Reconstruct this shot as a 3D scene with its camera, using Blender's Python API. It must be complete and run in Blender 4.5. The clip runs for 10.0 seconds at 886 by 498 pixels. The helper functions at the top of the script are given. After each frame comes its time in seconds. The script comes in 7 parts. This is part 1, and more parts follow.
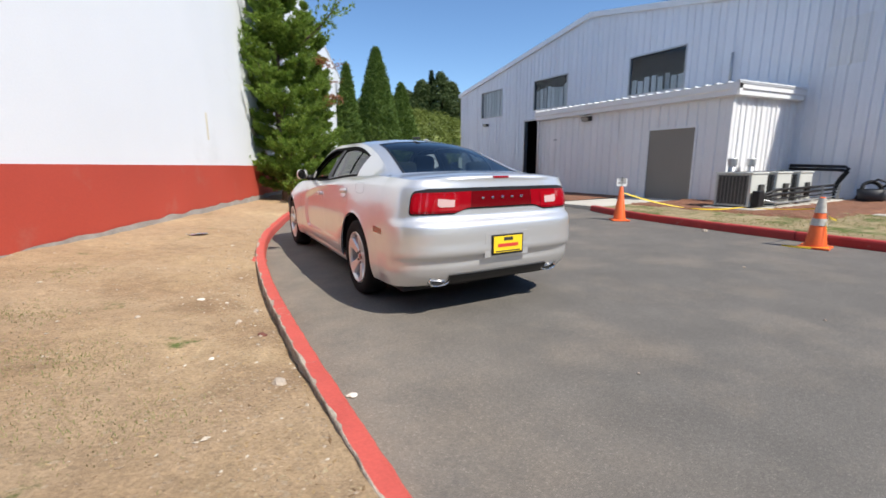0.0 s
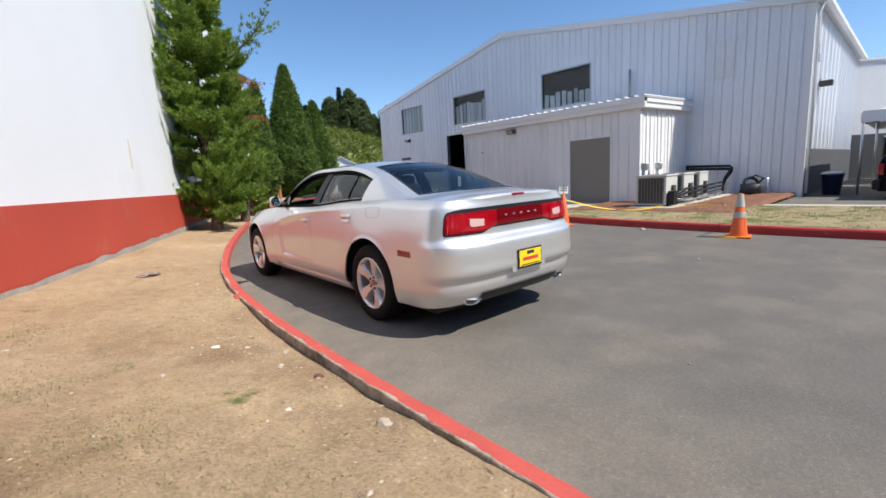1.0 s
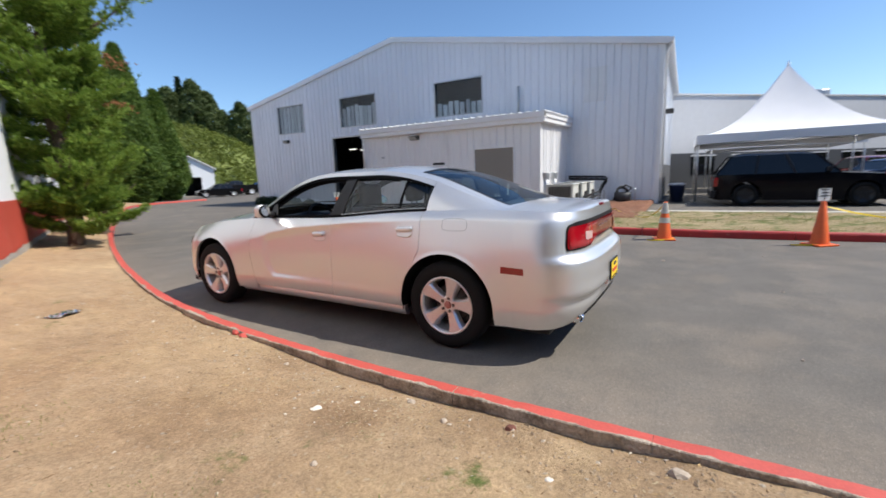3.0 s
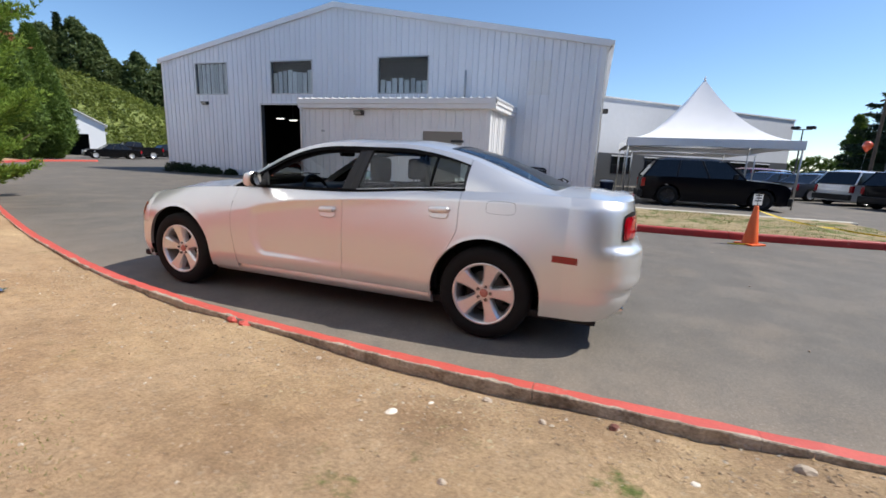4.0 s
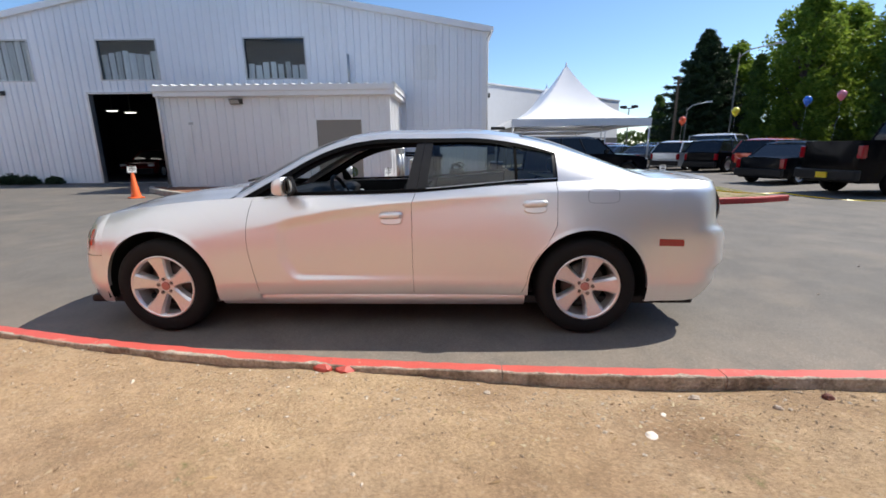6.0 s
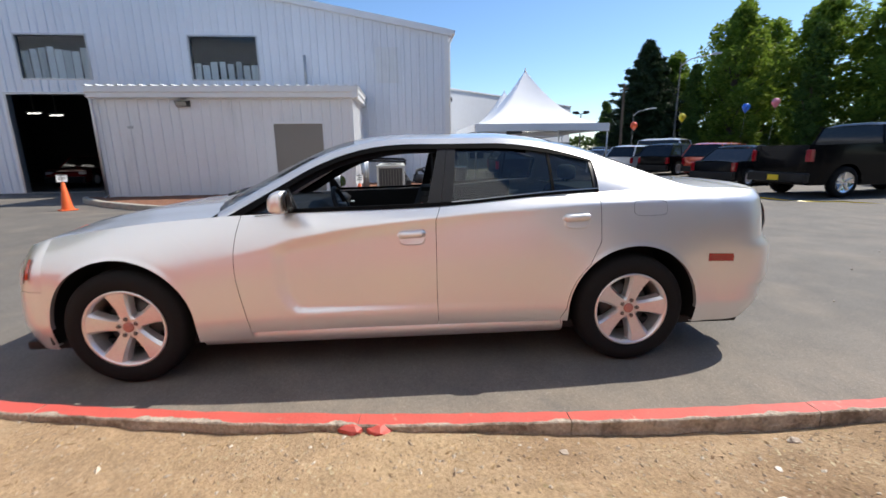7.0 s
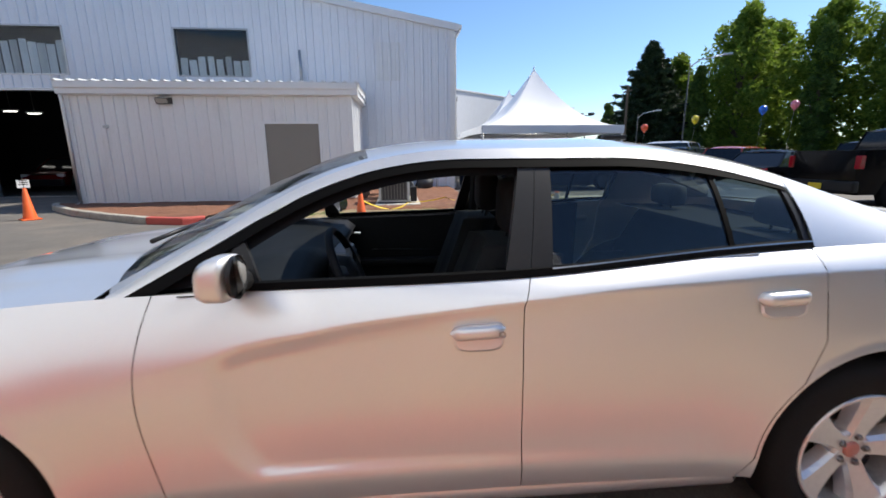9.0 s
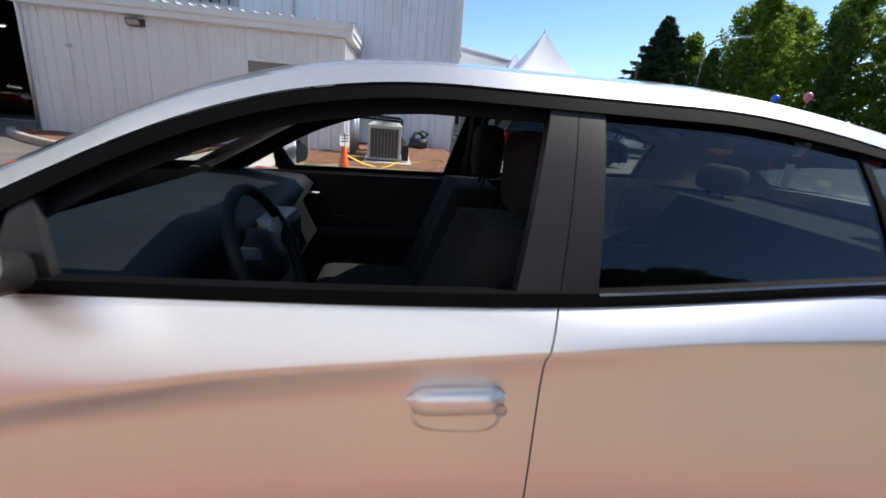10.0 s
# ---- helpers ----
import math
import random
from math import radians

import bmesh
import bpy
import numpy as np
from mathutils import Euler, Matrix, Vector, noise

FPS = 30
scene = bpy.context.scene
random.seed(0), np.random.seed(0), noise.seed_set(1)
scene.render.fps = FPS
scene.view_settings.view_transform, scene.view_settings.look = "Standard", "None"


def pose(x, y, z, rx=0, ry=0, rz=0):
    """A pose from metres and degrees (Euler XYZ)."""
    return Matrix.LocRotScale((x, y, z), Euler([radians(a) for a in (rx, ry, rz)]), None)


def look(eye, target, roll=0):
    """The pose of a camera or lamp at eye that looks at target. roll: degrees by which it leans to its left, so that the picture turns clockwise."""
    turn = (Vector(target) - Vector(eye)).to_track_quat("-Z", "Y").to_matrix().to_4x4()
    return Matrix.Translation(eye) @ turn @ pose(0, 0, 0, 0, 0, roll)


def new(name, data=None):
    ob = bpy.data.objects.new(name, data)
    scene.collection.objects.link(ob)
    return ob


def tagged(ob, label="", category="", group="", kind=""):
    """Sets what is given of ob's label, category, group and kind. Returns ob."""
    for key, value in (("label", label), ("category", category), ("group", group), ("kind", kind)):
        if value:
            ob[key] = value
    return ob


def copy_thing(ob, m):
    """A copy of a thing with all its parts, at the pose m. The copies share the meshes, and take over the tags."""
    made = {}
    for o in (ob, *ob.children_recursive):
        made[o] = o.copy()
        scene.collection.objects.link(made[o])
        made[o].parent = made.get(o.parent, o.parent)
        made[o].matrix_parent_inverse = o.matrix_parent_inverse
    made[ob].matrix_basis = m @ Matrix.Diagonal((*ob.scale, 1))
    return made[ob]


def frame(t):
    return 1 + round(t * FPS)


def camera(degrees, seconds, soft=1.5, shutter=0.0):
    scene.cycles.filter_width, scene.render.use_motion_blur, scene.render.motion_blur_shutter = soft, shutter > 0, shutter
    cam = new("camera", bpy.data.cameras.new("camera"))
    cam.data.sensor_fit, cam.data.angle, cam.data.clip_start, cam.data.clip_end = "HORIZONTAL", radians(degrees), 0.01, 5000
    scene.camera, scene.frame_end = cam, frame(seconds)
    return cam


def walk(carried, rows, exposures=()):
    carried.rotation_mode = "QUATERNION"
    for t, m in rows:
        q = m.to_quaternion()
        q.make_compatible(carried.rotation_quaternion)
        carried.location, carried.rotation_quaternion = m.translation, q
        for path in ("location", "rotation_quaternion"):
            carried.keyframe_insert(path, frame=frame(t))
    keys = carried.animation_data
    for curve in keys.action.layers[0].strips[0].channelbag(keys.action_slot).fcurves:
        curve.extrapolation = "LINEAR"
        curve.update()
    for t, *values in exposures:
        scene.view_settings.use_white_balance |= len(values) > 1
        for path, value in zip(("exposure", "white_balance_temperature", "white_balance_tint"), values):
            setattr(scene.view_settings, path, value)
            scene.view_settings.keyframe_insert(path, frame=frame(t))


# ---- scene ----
cam = camera(91.9, 10.0, soft=1.6, shutter=0.35)
PATH = [
    (0, (0.065, 0.016, 1.176), (1.073, 1.702, 0.797), -0.2),
    (0.5, (-0.312, 0.25, 1.185), (0.89, 1.808, 0.826), -0.4),
    (1, (-0.642, 0.516, 1.252), (0.676, 1.985, 0.926), -3.2),
    (1.5, (-0.906, 0.88, 1.312), (0.499, 2.25, 0.927), -1.3),
    (2, (-1.148, 1.28, 1.362), (0.396, 2.494, 0.983), -1.5),
    (2.5, (-1.331, 1.709, 1.405), (0.283, 2.829, 1.029), -3.9),
    (3, (-1.452, 2.178, 1.353), (0.265, 3.148, 1.021), -2.1),
    (3.2, (-1.514, 2.373, 1.307), (0.281, 3.174, 0.939), -0.1),
    (4.3, (-1.628, 3.383, 1.309), (0.253, 3.912, 0.882), 2.7),
    (4.5, (-1.662, 3.575, 1.321), (0.245, 3.99, 0.882), 2.3),
    (5, (-1.636, 4.007, 1.316), (0.285, 4.355, 0.881), 1.1),
    (5.2, (-1.602, 4.158, 1.312), (0.331, 4.449, 0.89), 2.3),
    (6.3, (-1.39, 4.915, 1.313), (0.554, 4.885, 0.846), -1.2),
    (6.5, (-1.278, 4.997, 1.328), (0.665, 4.965, 0.858), -0.4),
    (7, (-1.05, 5.195, 1.332), (0.892, 5.006, 0.896), -0.8),
    (7.5, (-0.791, 5.361, 1.361), (1.14, 5.084, 0.917), -1.3),
    (8, (-0.487, 5.425, 1.39), (1.451, 5.254, 0.927), -1.3),
    (8.5, (-0.135, 5.489, 1.415), (1.799, 5.21, 0.988), -1.4),
    (9, (0.216, 5.373, 1.405), (2.16, 5.169, 0.974), -0.5),
    (9.5, (0.511, 5.293, 1.345), (2.44, 5.072, 0.8), 3.4),
    (10, (0.823, 5.267, 1.327), (2.719, 5.008, 0.738), 5.0),
]
walk(cam, [(t, look(eye, target, roll)) for t, eye, target, roll in PATH], [(0, 0.36), (2.0, 0.32), (4.5, 0.29), (6.5, 0.43), (8, 0.43), (10, 0.42)])

# ---- world and sun ----
SUN_TO = Vector((0.226, -0.585, 0.78)).normalized()
world = bpy.data.worlds.new("sky")
world.use_nodes = True
scene.world = world
wn = world.node_tree
sky = wn.nodes.new("ShaderNodeTexSky")
sky.sky_type = "NISHITA"
sky.sun_disc = False
sky.sun_elevation = math.asin(SUN_TO.z)
sky.sun_rotation = math.atan2(SUN_TO.x, SUN_TO.y)
sky.air_density, sky.dust_density, sky.ozone_density = 0.9, 0.25, 4.0
back = wn.nodes["Background"]
back.inputs["Strength"].default_value = 0.138
deep = wn.nodes.new("ShaderNodeHueSaturation")
deep.inputs["Saturation"].default_value = 1.08
wn.links.new(sky.outputs["Color"], deep.inputs["Color"])
wn.links.new(deep.outputs["Color"], back.inputs["Color"])
sun = new("sun", bpy.data.lights.new("sun", "SUN"))
sun.data.energy, sun.data.angle, sun.data.color = 5.0, radians(0.53), (1.0, 0.945, 0.85)
sun.matrix_world = look(Vector((0, 0, 30)) + SUN_TO * 20, Vector((0, 0, 30)))


# ---- materials ----
def nodes_of(name):
    m = bpy.data.materials.new(name)
    m.use_nodes = True
    nt = m.node_tree
    return m, nt, nt.nodes["Principled BSDF"]


def mat(name, col, rough=0.6, metal=0.0, var=0.15, scale=3.0, fine=60.0, bump=0.15, dist=0.004, coat=0.0, tint=None, tint_at=0.55, tint_scale=1.5, rand=0.0, spec=0.5, stretch=None):
    """A surface with broad and fine variation, stains of a second colour, bump and varied gloss."""
    m, nt, p = nodes_of(name)
    N, L = nt.nodes.new, nt.links.new
    co = N("ShaderNodeTexCoord")
    src = co.outputs["Object"]
    if stretch:
        mp = N("ShaderNodeMapping")
        mp.inputs["Scale"].default_value = stretch
        L(src, mp.inputs["Vector"])
        src = mp.outputs["Vector"]
    big, small = N("ShaderNodeTexNoise"), N("ShaderNodeTexNoise")
    for n, s, d in ((big, scale, 5), (small, fine, 3)):
        n.inputs["Scale"].default_value, n.inputs["Detail"].default_value = s, d
        L(src, n.inputs["Vector"])
    mixer = N("ShaderNodeMath")
    mixer.operation = "ADD"
    L(big.outputs["Fac"], mixer.inputs[0])
    L(small.outputs["Fac"], mixer.inputs[1])
    rng = N("ShaderNodeMapRange")
    rng.inputs["From Min"].default_value, rng.inputs["From Max"].default_value = 0.6, 1.4
    rng.inputs["To Min"].default_value, rng.inputs["To Max"].default_value = 1 - var, 1 + var
    L(mixer.outputs[0], rng.inputs["Value"])
    gain = rng.outputs["Result"]
    if rand:
        info = N("ShaderNodeObjectInfo")
        r2 = N("ShaderNodeMapRange")
        r2.inputs["To Min"].default_value, r2.inputs["To Max"].default_value = 1 - rand, 1 + rand
        L(info.outputs["Random"], r2.inputs["Value"])
        mul = N("ShaderNodeMath")
        mul.operation = "MULTIPLY"
        L(gain, mul.inputs[0])
        L(r2.outputs["Result"], mul.inputs[1])
        gain = mul.outputs[0]
    base = N("ShaderNodeMix")
    base.data_type = "RGBA"
    base.inputs["A"].default_value = (*col, 1)
    base.inputs["B"].default_value = (*(tint or col), 1)
    if tint:
        st = N("ShaderNodeTexNoise")
        st.inputs["Scale"].default_value, st.inputs["Detail"].default_value = tint_scale, 7
        st.inputs["Roughness"].default_value = 0.62
        L(src, st.inputs["Vector"])
        sr = N("ShaderNodeMapRange")
        sr.inputs["From Min"].default_value, sr.inputs["From Max"].default_value = tint_at, tint_at + 0.13
        L(st.outputs["Fac"], sr.inputs["Value"])
        L(sr.outputs["Result"], base.inputs["Factor"])
    else:
        base.inputs["Factor"].default_value = 0
    hsv = N("ShaderNodeHueSaturation")
    L(base.outputs["Result"], hsv.inputs["Color"])
    L(gain, hsv.inputs["Value"])
    L(hsv.outputs["Color"], p.inputs["Base Color"])
    rr = N("ShaderNodeMapRange")
    rr.inputs["To Min"].default_value, rr.inputs["To Max"].default_value = max(0.02, rough * 0.85), min(1, rough * 1.15)
    L(big.outputs["Fac"], rr.inputs["Value"])
    L(rr.outputs["Result"], p.inputs["Roughness"])
    p.inputs["Metallic"].default_value = metal
    p.inputs["Coat Weight"].default_value = coat
    p.inputs["Coat Roughness"].default_value = 0.04
    p.inputs["Specular IOR Level"].default_value = spec
    if bump:
        b = N("ShaderNodeBump")
        b.inputs["Strength"].default_value, b.inputs["Distance"].default_value = bump, dist
        L(mixer.outputs[0], b.inputs["Height"])
        L(b.outputs["Normal"], p.inputs["Normal"])
    return m


def plain(name, col, rough=0.5, metal=0.0, coat=0.0, emit=0.0):
    m, nt, p = nodes_of(name)
    p.inputs["Base Color"].default_value = (*col, 1)
    p.inputs["Roughness"].default_value = rough
    p.inputs["Metallic"].default_value = metal
    p.inputs["Coat Weight"].default_value = coat
    if emit:
        p.inputs["Emission Color"].default_value = (*col, 1)
        p.inputs["Emission Strength"].default_value = emit
    return m


def glass(name, tint, rough=0.0, low=0.06):
    """Thin pane: tinted see-through with mirror gloss by Fresnel."""
    m, nt, p = nodes_of(name)
    N, L = nt.nodes.new, nt.links.new
    nt.nodes.remove(p)
    tr, gl, lw, mx = N("ShaderNodeBsdfTransparent"), N("ShaderNodeBsdfGlossy"), N("ShaderNodeLayerWeight"), N("ShaderNodeMixShader")
    pw, fr = N("ShaderNodeMath"), N("ShaderNodeMapRange")
    pw.operation = "POWER"
    pw.inputs[1].default_value = 5.0
    lw.inputs["Blend"].default_value = 0.5
    fr.inputs["To Min"].default_value, fr.inputs["To Max"].default_value = low, 0.95
    L(lw.outputs["Facing"], pw.inputs[0])
    L(pw.outputs[0], fr.inputs["Value"])
    tr.inputs["Color"].default_value = (*tint, 1)
    gl.inputs["Roughness"].default_value = rough
    L(fr.outputs[0], mx.inputs[0])
    L(tr.outputs[0], mx.inputs[1])
    L(gl.outputs[0], mx.inputs[2])
    L(mx.outputs[0], nt.nodes["Material Output"].inputs["Surface"])
    return m


def asphalt_mat():
    m, nt, p = nodes_of("asphalt")
    N, L = nt.nodes.new, nt.links.new
    co = N("ShaderNodeTexCoord")
    src = co.outputs["Object"]

    def noise_at(scale, detail=4, rough=0.55):
        n = N("ShaderNodeTexNoise")
        n.inputs["Scale"].default_value, n.inputs["Detail"].default_value, n.inputs["Roughness"].default_value = scale, detail, rough
        L(src, n.inputs["Vector"])
        return n.outputs["Fac"]

    def ramp(value, lo, hi, a, b):
        r = N("ShaderNodeMapRange")
        for k, v in (("From Min", lo), ("From Max", hi), ("To Min", a), ("To Max", b)):
            r.inputs[k].default_value = v
        L(value, r.inputs["Value"])
        return r.outputs["Result"]

    def times(a, b):
        n = N("ShaderNodeMath")
        n.operation = "MULTIPLY"
        L(a, n.inputs[0])
        L(b, n.inputs[1])
        return n.outputs[0]

    broad = ramp(noise_at(0.35, 6), 0.3, 0.7, 0.93, 1.07)
    streak = ramp(noise_at(2.2, 6), 0.3, 0.7, 0.9, 1.1)
    grain = times(ramp(noise_at(190, 3), 0.3, 0.7, 0.74, 1.27), ramp(noise_at(45, 4, 0.7), 0.3, 0.7, 0.84, 1.16))
    vor = N("ShaderNodeTexVoronoi")
    vor.inputs["Scale"].default_value = 170
    L(src, vor.inputs["Vector"])
    chips = N("ShaderNodeSeparateColor")
    L(vor.outputs["Color"], chips.inputs["Color"])
    light = ramp(chips.outputs["Red"], 0.90, 0.985, 1.0, 1.4)
    dusty = ramp(noise_at(0.9, 8, 0.65), 0.48, 0.72, 0.0, 0.6)
    sep = N("ShaderNodeSeparateXYZ")
    L(src, sep.inputs["Vector"])
    bow, off, both = N("ShaderNodeMath"), N("ShaderNodeMath"), N("ShaderNodeMath")
    bow.operation, off.operation, both.operation = "POWER", "MULTIPLY_ADD", "MAXIMUM"
    L(sep.outputs["Y"], bow.inputs[0])
    bow.inputs[1].default_value = 2.0
    L(bow.outputs[0], off.inputs[0])
    off.inputs[1].default_value = -0.0095
    L(sep.outputs["X"], off.inputs[2])
    edge_dust = times(ramp(off.outputs[0], 0.6, 2.0, 0.85, 0.0), ramp(noise_at(3.0, 7, 0.7), 0.3, 0.62, 0.25, 1.0))
    L(dusty, both.inputs[0])
    L(edge_dust, both.inputs[1])
    dusty = both.outputs[0]
    total = times(times(broad, streak), times(grain, light))
    hsv = N("ShaderNodeHueSaturation")
    mix = N("ShaderNodeMix")
    mix.data_type = "RGBA"
    mix.inputs["A"].default_value, mix.inputs["B"].default_value = (0.120, 0.110, 0.098, 1), (0.215, 0.178, 0.14, 1)
    L(dusty, mix.inputs["Factor"])
    L(mix.outputs["Result"], hsv.inputs["Color"])
    L(total, hsv.inputs["Value"])
    L(hsv.outputs["Color"], p.inputs["Base Color"])
    p.inputs["Roughness"].default_value = 0.82
    p.inputs["Specular IOR Level"].default_value = 0.35
    b = N("ShaderNodeBump")
    b.inputs["Strength"].default_value, b.inputs["Distance"].default_value = 0.5, 0.004
    L(noise_at(140, 4), b.inputs["Height"])
    L(b.outputs["Normal"], p.inputs["Normal"])
    return m


def dirt_mat(name, dry, dark, straw, grass_amount=0.0, stains=()):
    m, nt, p = nodes_of(name)
    N, L = nt.nodes.new, nt.links.new
    src = N("ShaderNodeTexCoord").outputs["Object"]

    def noise_at(scale, detail=6, rough=0.6):
        n = N("ShaderNodeTexNoise")
        n.inputs["Scale"].default_value, n.inputs["Detail"].default_value, n.inputs["Roughness"].default_value = scale, detail, rough
        L(src, n.inputs["Vector"])
        return n.outputs["Fac"]

    def ramp(value, lo, hi, a=0.0, b=1.0):
        r = N("ShaderNodeMapRange")
        for k, v in (("From Min", lo), ("From Max", hi), ("To Min", a), ("To Max", b)):
            r.inputs[k].default_value = v
        L(value, r.inputs["Value"])
        return r.outputs["Result"]

    def blend(fac, a, b):
        mx = N("ShaderNodeMix")
        mx.data_type = "RGBA"
        L(fac, mx.inputs["Factor"])
        for sock, v in (("A", a), ("B", b)):
            if isinstance(v, tuple):
                mx.inputs[sock].default_value = (*v, 1)
            else:
                L(v, mx.inputs[sock])
        return mx.outputs["Result"]

    c = blend(ramp(noise_at(1.1, 8, 0.7), 0.44, 0.62, 0.0, 0.9), dry, dark)
    c = blend(ramp(noise_at(0.55, 8, 0.7), 0.47, 0.62), c, straw)
    for cx, cy, size, strength in stains:
        d = N("ShaderNodeVectorMath")
        d.operation = "DISTANCE"
        flat = N("ShaderNodeVectorMath")
        flat.operation = "MULTIPLY"
        flat.inputs[1].default_value = (1, 1, 0)
        L(src, flat.inputs[0])
        L(flat.outputs["Vector"], d.inputs[0])
        d.inputs[1].default_value = (cx, cy, 0)
        ragged = N("ShaderNodeMath")
        ragged.operation = "MULTIPLY_ADD"
        L(ramp(noise_at(5.0, 7, 0.7), 0.3, 0.7, -1, 1), ragged.inputs[0])
        ragged.inputs[1].default_value = size * 0.7
        L(d.outputs["Value"], ragged.inputs[2])
        c = blend(ramp(ragged.outputs[0], size * 0.2, size * 1.25, strength, 0.0), c, (0.175, 0.105, 0.06))
    if grass_amount:
        c = blend(ramp(noise_at(1.7, 8, 0.75), 0.66 - grass_amount, 0.74 - grass_amount), c, (0.10, 0.125, 0.035))
    vor = N("ShaderNodeTexVoronoi")
    vor.inputs["Scale"].default_value = 55
    L(src, vor.inputs["Vector"])
    sep = N("ShaderNodeSeparateColor")
    L(vor.outputs["Color"], sep.inputs["Color"])
    c = blend(ramp(sep.outputs["Green"], 0.95, 0.985, 0.0, 0.35), c, (0.42, 0.35, 0.26))
    hsv = N("ShaderNodeHueSaturation")
    L(c, hsv.inputs["Color"])
    gain = N("ShaderNodeMath")
    gain.operation = "MULTIPLY"
    L(ramp(noise_at(60, 6, 0.75), 0.28, 0.72, 0.62, 1.36), gain.inputs[0])
    L(ramp(noise_at(7, 7, 0.72), 0.3, 0.7, 0.80, 1.18), gain.inputs[1])
    L(gain.outputs[0], hsv.inputs["Value"])
    L(hsv.outputs["Color"], p.inputs["Base Color"])
    p.inputs["Roughness"].default_value = 0.95
    p.inputs["Specular IOR Level"].default_value = 0.2
    b = N("ShaderNodeBump")
    b.inputs["Strength"].default_value, b.inputs["Distance"].default_value = 0.8, 0.02
    L(noise_at(26, 10, 0.76), b.inputs["Height"])
    L(b.outputs["Normal"], p.inputs["Normal"])
    return m


def leaf_mat(name, col, tip, trans=0.35):
    """Leaves that vary clump by clump and let some light through."""
    m, nt, p = nodes_of(name)
    N, L = nt.nodes.new, nt.links.new
    geo = N("ShaderNodeNewGeometry")
    mx = N("ShaderNodeMix")
    mx.data_type = "RGBA"
    mx.inputs["A"].default_value, mx.inputs["B"].default_value = (*col, 1), (*tip, 1)
    L(geo.outputs["Random Per Island"], mx.inputs["Factor"])
    L(mx.outputs["Result"], p.inputs["Base Color"])
    p.inputs["Roughness"].default_value = 0.6
    p.inputs["Specular IOR Level"].default_value = 0.3
    tl, ms = N("ShaderNodeBsdfTranslucent"), N("ShaderNodeMixShader")
    L(mx.outputs["Result"], tl.inputs["Color"])
    ms.inputs[0].default_value = trans
    L(p.outputs[0], ms.inputs[1])
    L(tl.outputs[0], ms.inputs[2])
    L(ms.outputs[0], nt.nodes["Material Output"].inputs["Surface"])
    return m


M = {}
M["asphalt"] = asphalt_mat()
M["dirt"] = dirt_mat("dry dirt", (0.365, 0.258, 0.158), (0.27, 0.168, 0.094), (0.43, 0.312, 0.185), 0.05, [(0.10, 3.70, 0.28, 0.6), (0.42, 2.95, 0.32, 0.5), (0.36, 2.2, 0.34, 0.4), (-1.0, 2.7, 0.4, 0.5), (0.55, 4.6, 0.25, 0.4), (-0.35, 4.4, 0.4, 0.35), (-1.5, 4.9, 0.5, 0.35), (-1.9, 7.0, 0.6, 0.4), (0.0, 6.3, 0.3, 0.3)])
M["verge"] = dirt_mat("dry verge", (0.30, 0.235, 0.135), (0.22, 0.17, 0.10), (0.33, 0.27, 0.16), 0.16)
M["bark"] = mat("red bark mulch", (0.20, 0.088, 0.048), 0.95, var=0.5, scale=9, fine=70, bump=0.9, dist=0.02, tint=(0.15, 0.06, 0.035))
M["kerb_red"] = mat("worn red kerb paint", (0.48, 0.08, 0.06), 0.6, var=0.16, scale=5, fine=70, bump=0.25, tint=(0.42, 0.25, 0.18), tint_at=0.63, tint_scale=9)
M["kerb_dark"] = mat("dark red kerb paint", (0.35, 0.024, 0.022), 0.6, var=0.2, scale=5, fine=70, bump=0.25, tint=(0.32, 0.16, 0.12), tint_at=0.64, tint_scale=8)
M["kerb_back"] = mat("crumbling dirty concrete", (0.37, 0.31, 0.245), 0.95, var=0.45, scale=9, fine=60, bump=0.9, dist=0.012, tint=(0.19, 0.15, 0.11), tint_at=0.5, tint_scale=7)
M["concrete"] = mat("rough concrete", (0.36, 0.33, 0.28), 0.9, var=0.25, scale=4, fine=50, bump=0.5, dist=0.008, tint=(0.22, 0.19, 0.15), tint_scale=6)
M["walk"] = mat("pale concrete", (0.47, 0.44, 0.38), 0.85, var=0.12, scale=2, fine=80, bump=0.2, tint=(0.36, 0.33, 0.28))
M["wall_white"] = mat("white block wall", (0.725, 0.745, 0.77), 0.75, var=0.03, scale=0.8, fine=40, bump=0.12, tint=(0.68, 0.695, 0.71), tint_at=0.6, tint_scale=0.5)
M["wall_red"] = mat("red painted block", (0.44, 0.06, 0.036), 0.65, var=0.08, scale=1.2, fine=45, bump=0.15, tint=(0.42, 0.10, 0.07), tint_at=0.6)
M["wall_foot"] = mat("bare footing", (0.33, 0.30, 0.27), 0.9, var=0.3, scale=5, fine=40, bump=0.6, dist=0.01)
M["metal_wall"] = mat("white ribbed cladding", (0.73, 0.755, 0.795), 0.42, var=0.035, scale=0.7, fine=25, bump=0.02, rand=0.02, tint=(0.66, 0.685, 0.725), tint_at=0.58, tint_scale=0.9, stretch=(1, 1, 0.25))
M["annex_wall"] = mat("off-white ribbed cladding", (0.77, 0.765, 0.765), 0.45, var=0.035, scale=0.9, fine=25, bump=0.02, rand=0.02, tint=(0.68, 0.675, 0.67), tint_at=0.6, tint_scale=1.2, stretch=(1, 1, 0.25))
M["trim"] = mat("white sheet trim", (0.76, 0.76, 0.76), 0.4, var=0.04, bump=0.02)
M["roof"] = mat("galvanised roof", (0.66, 0.67, 0.68), 0.38, metal=0.3, var=0.08, bump=0.03)
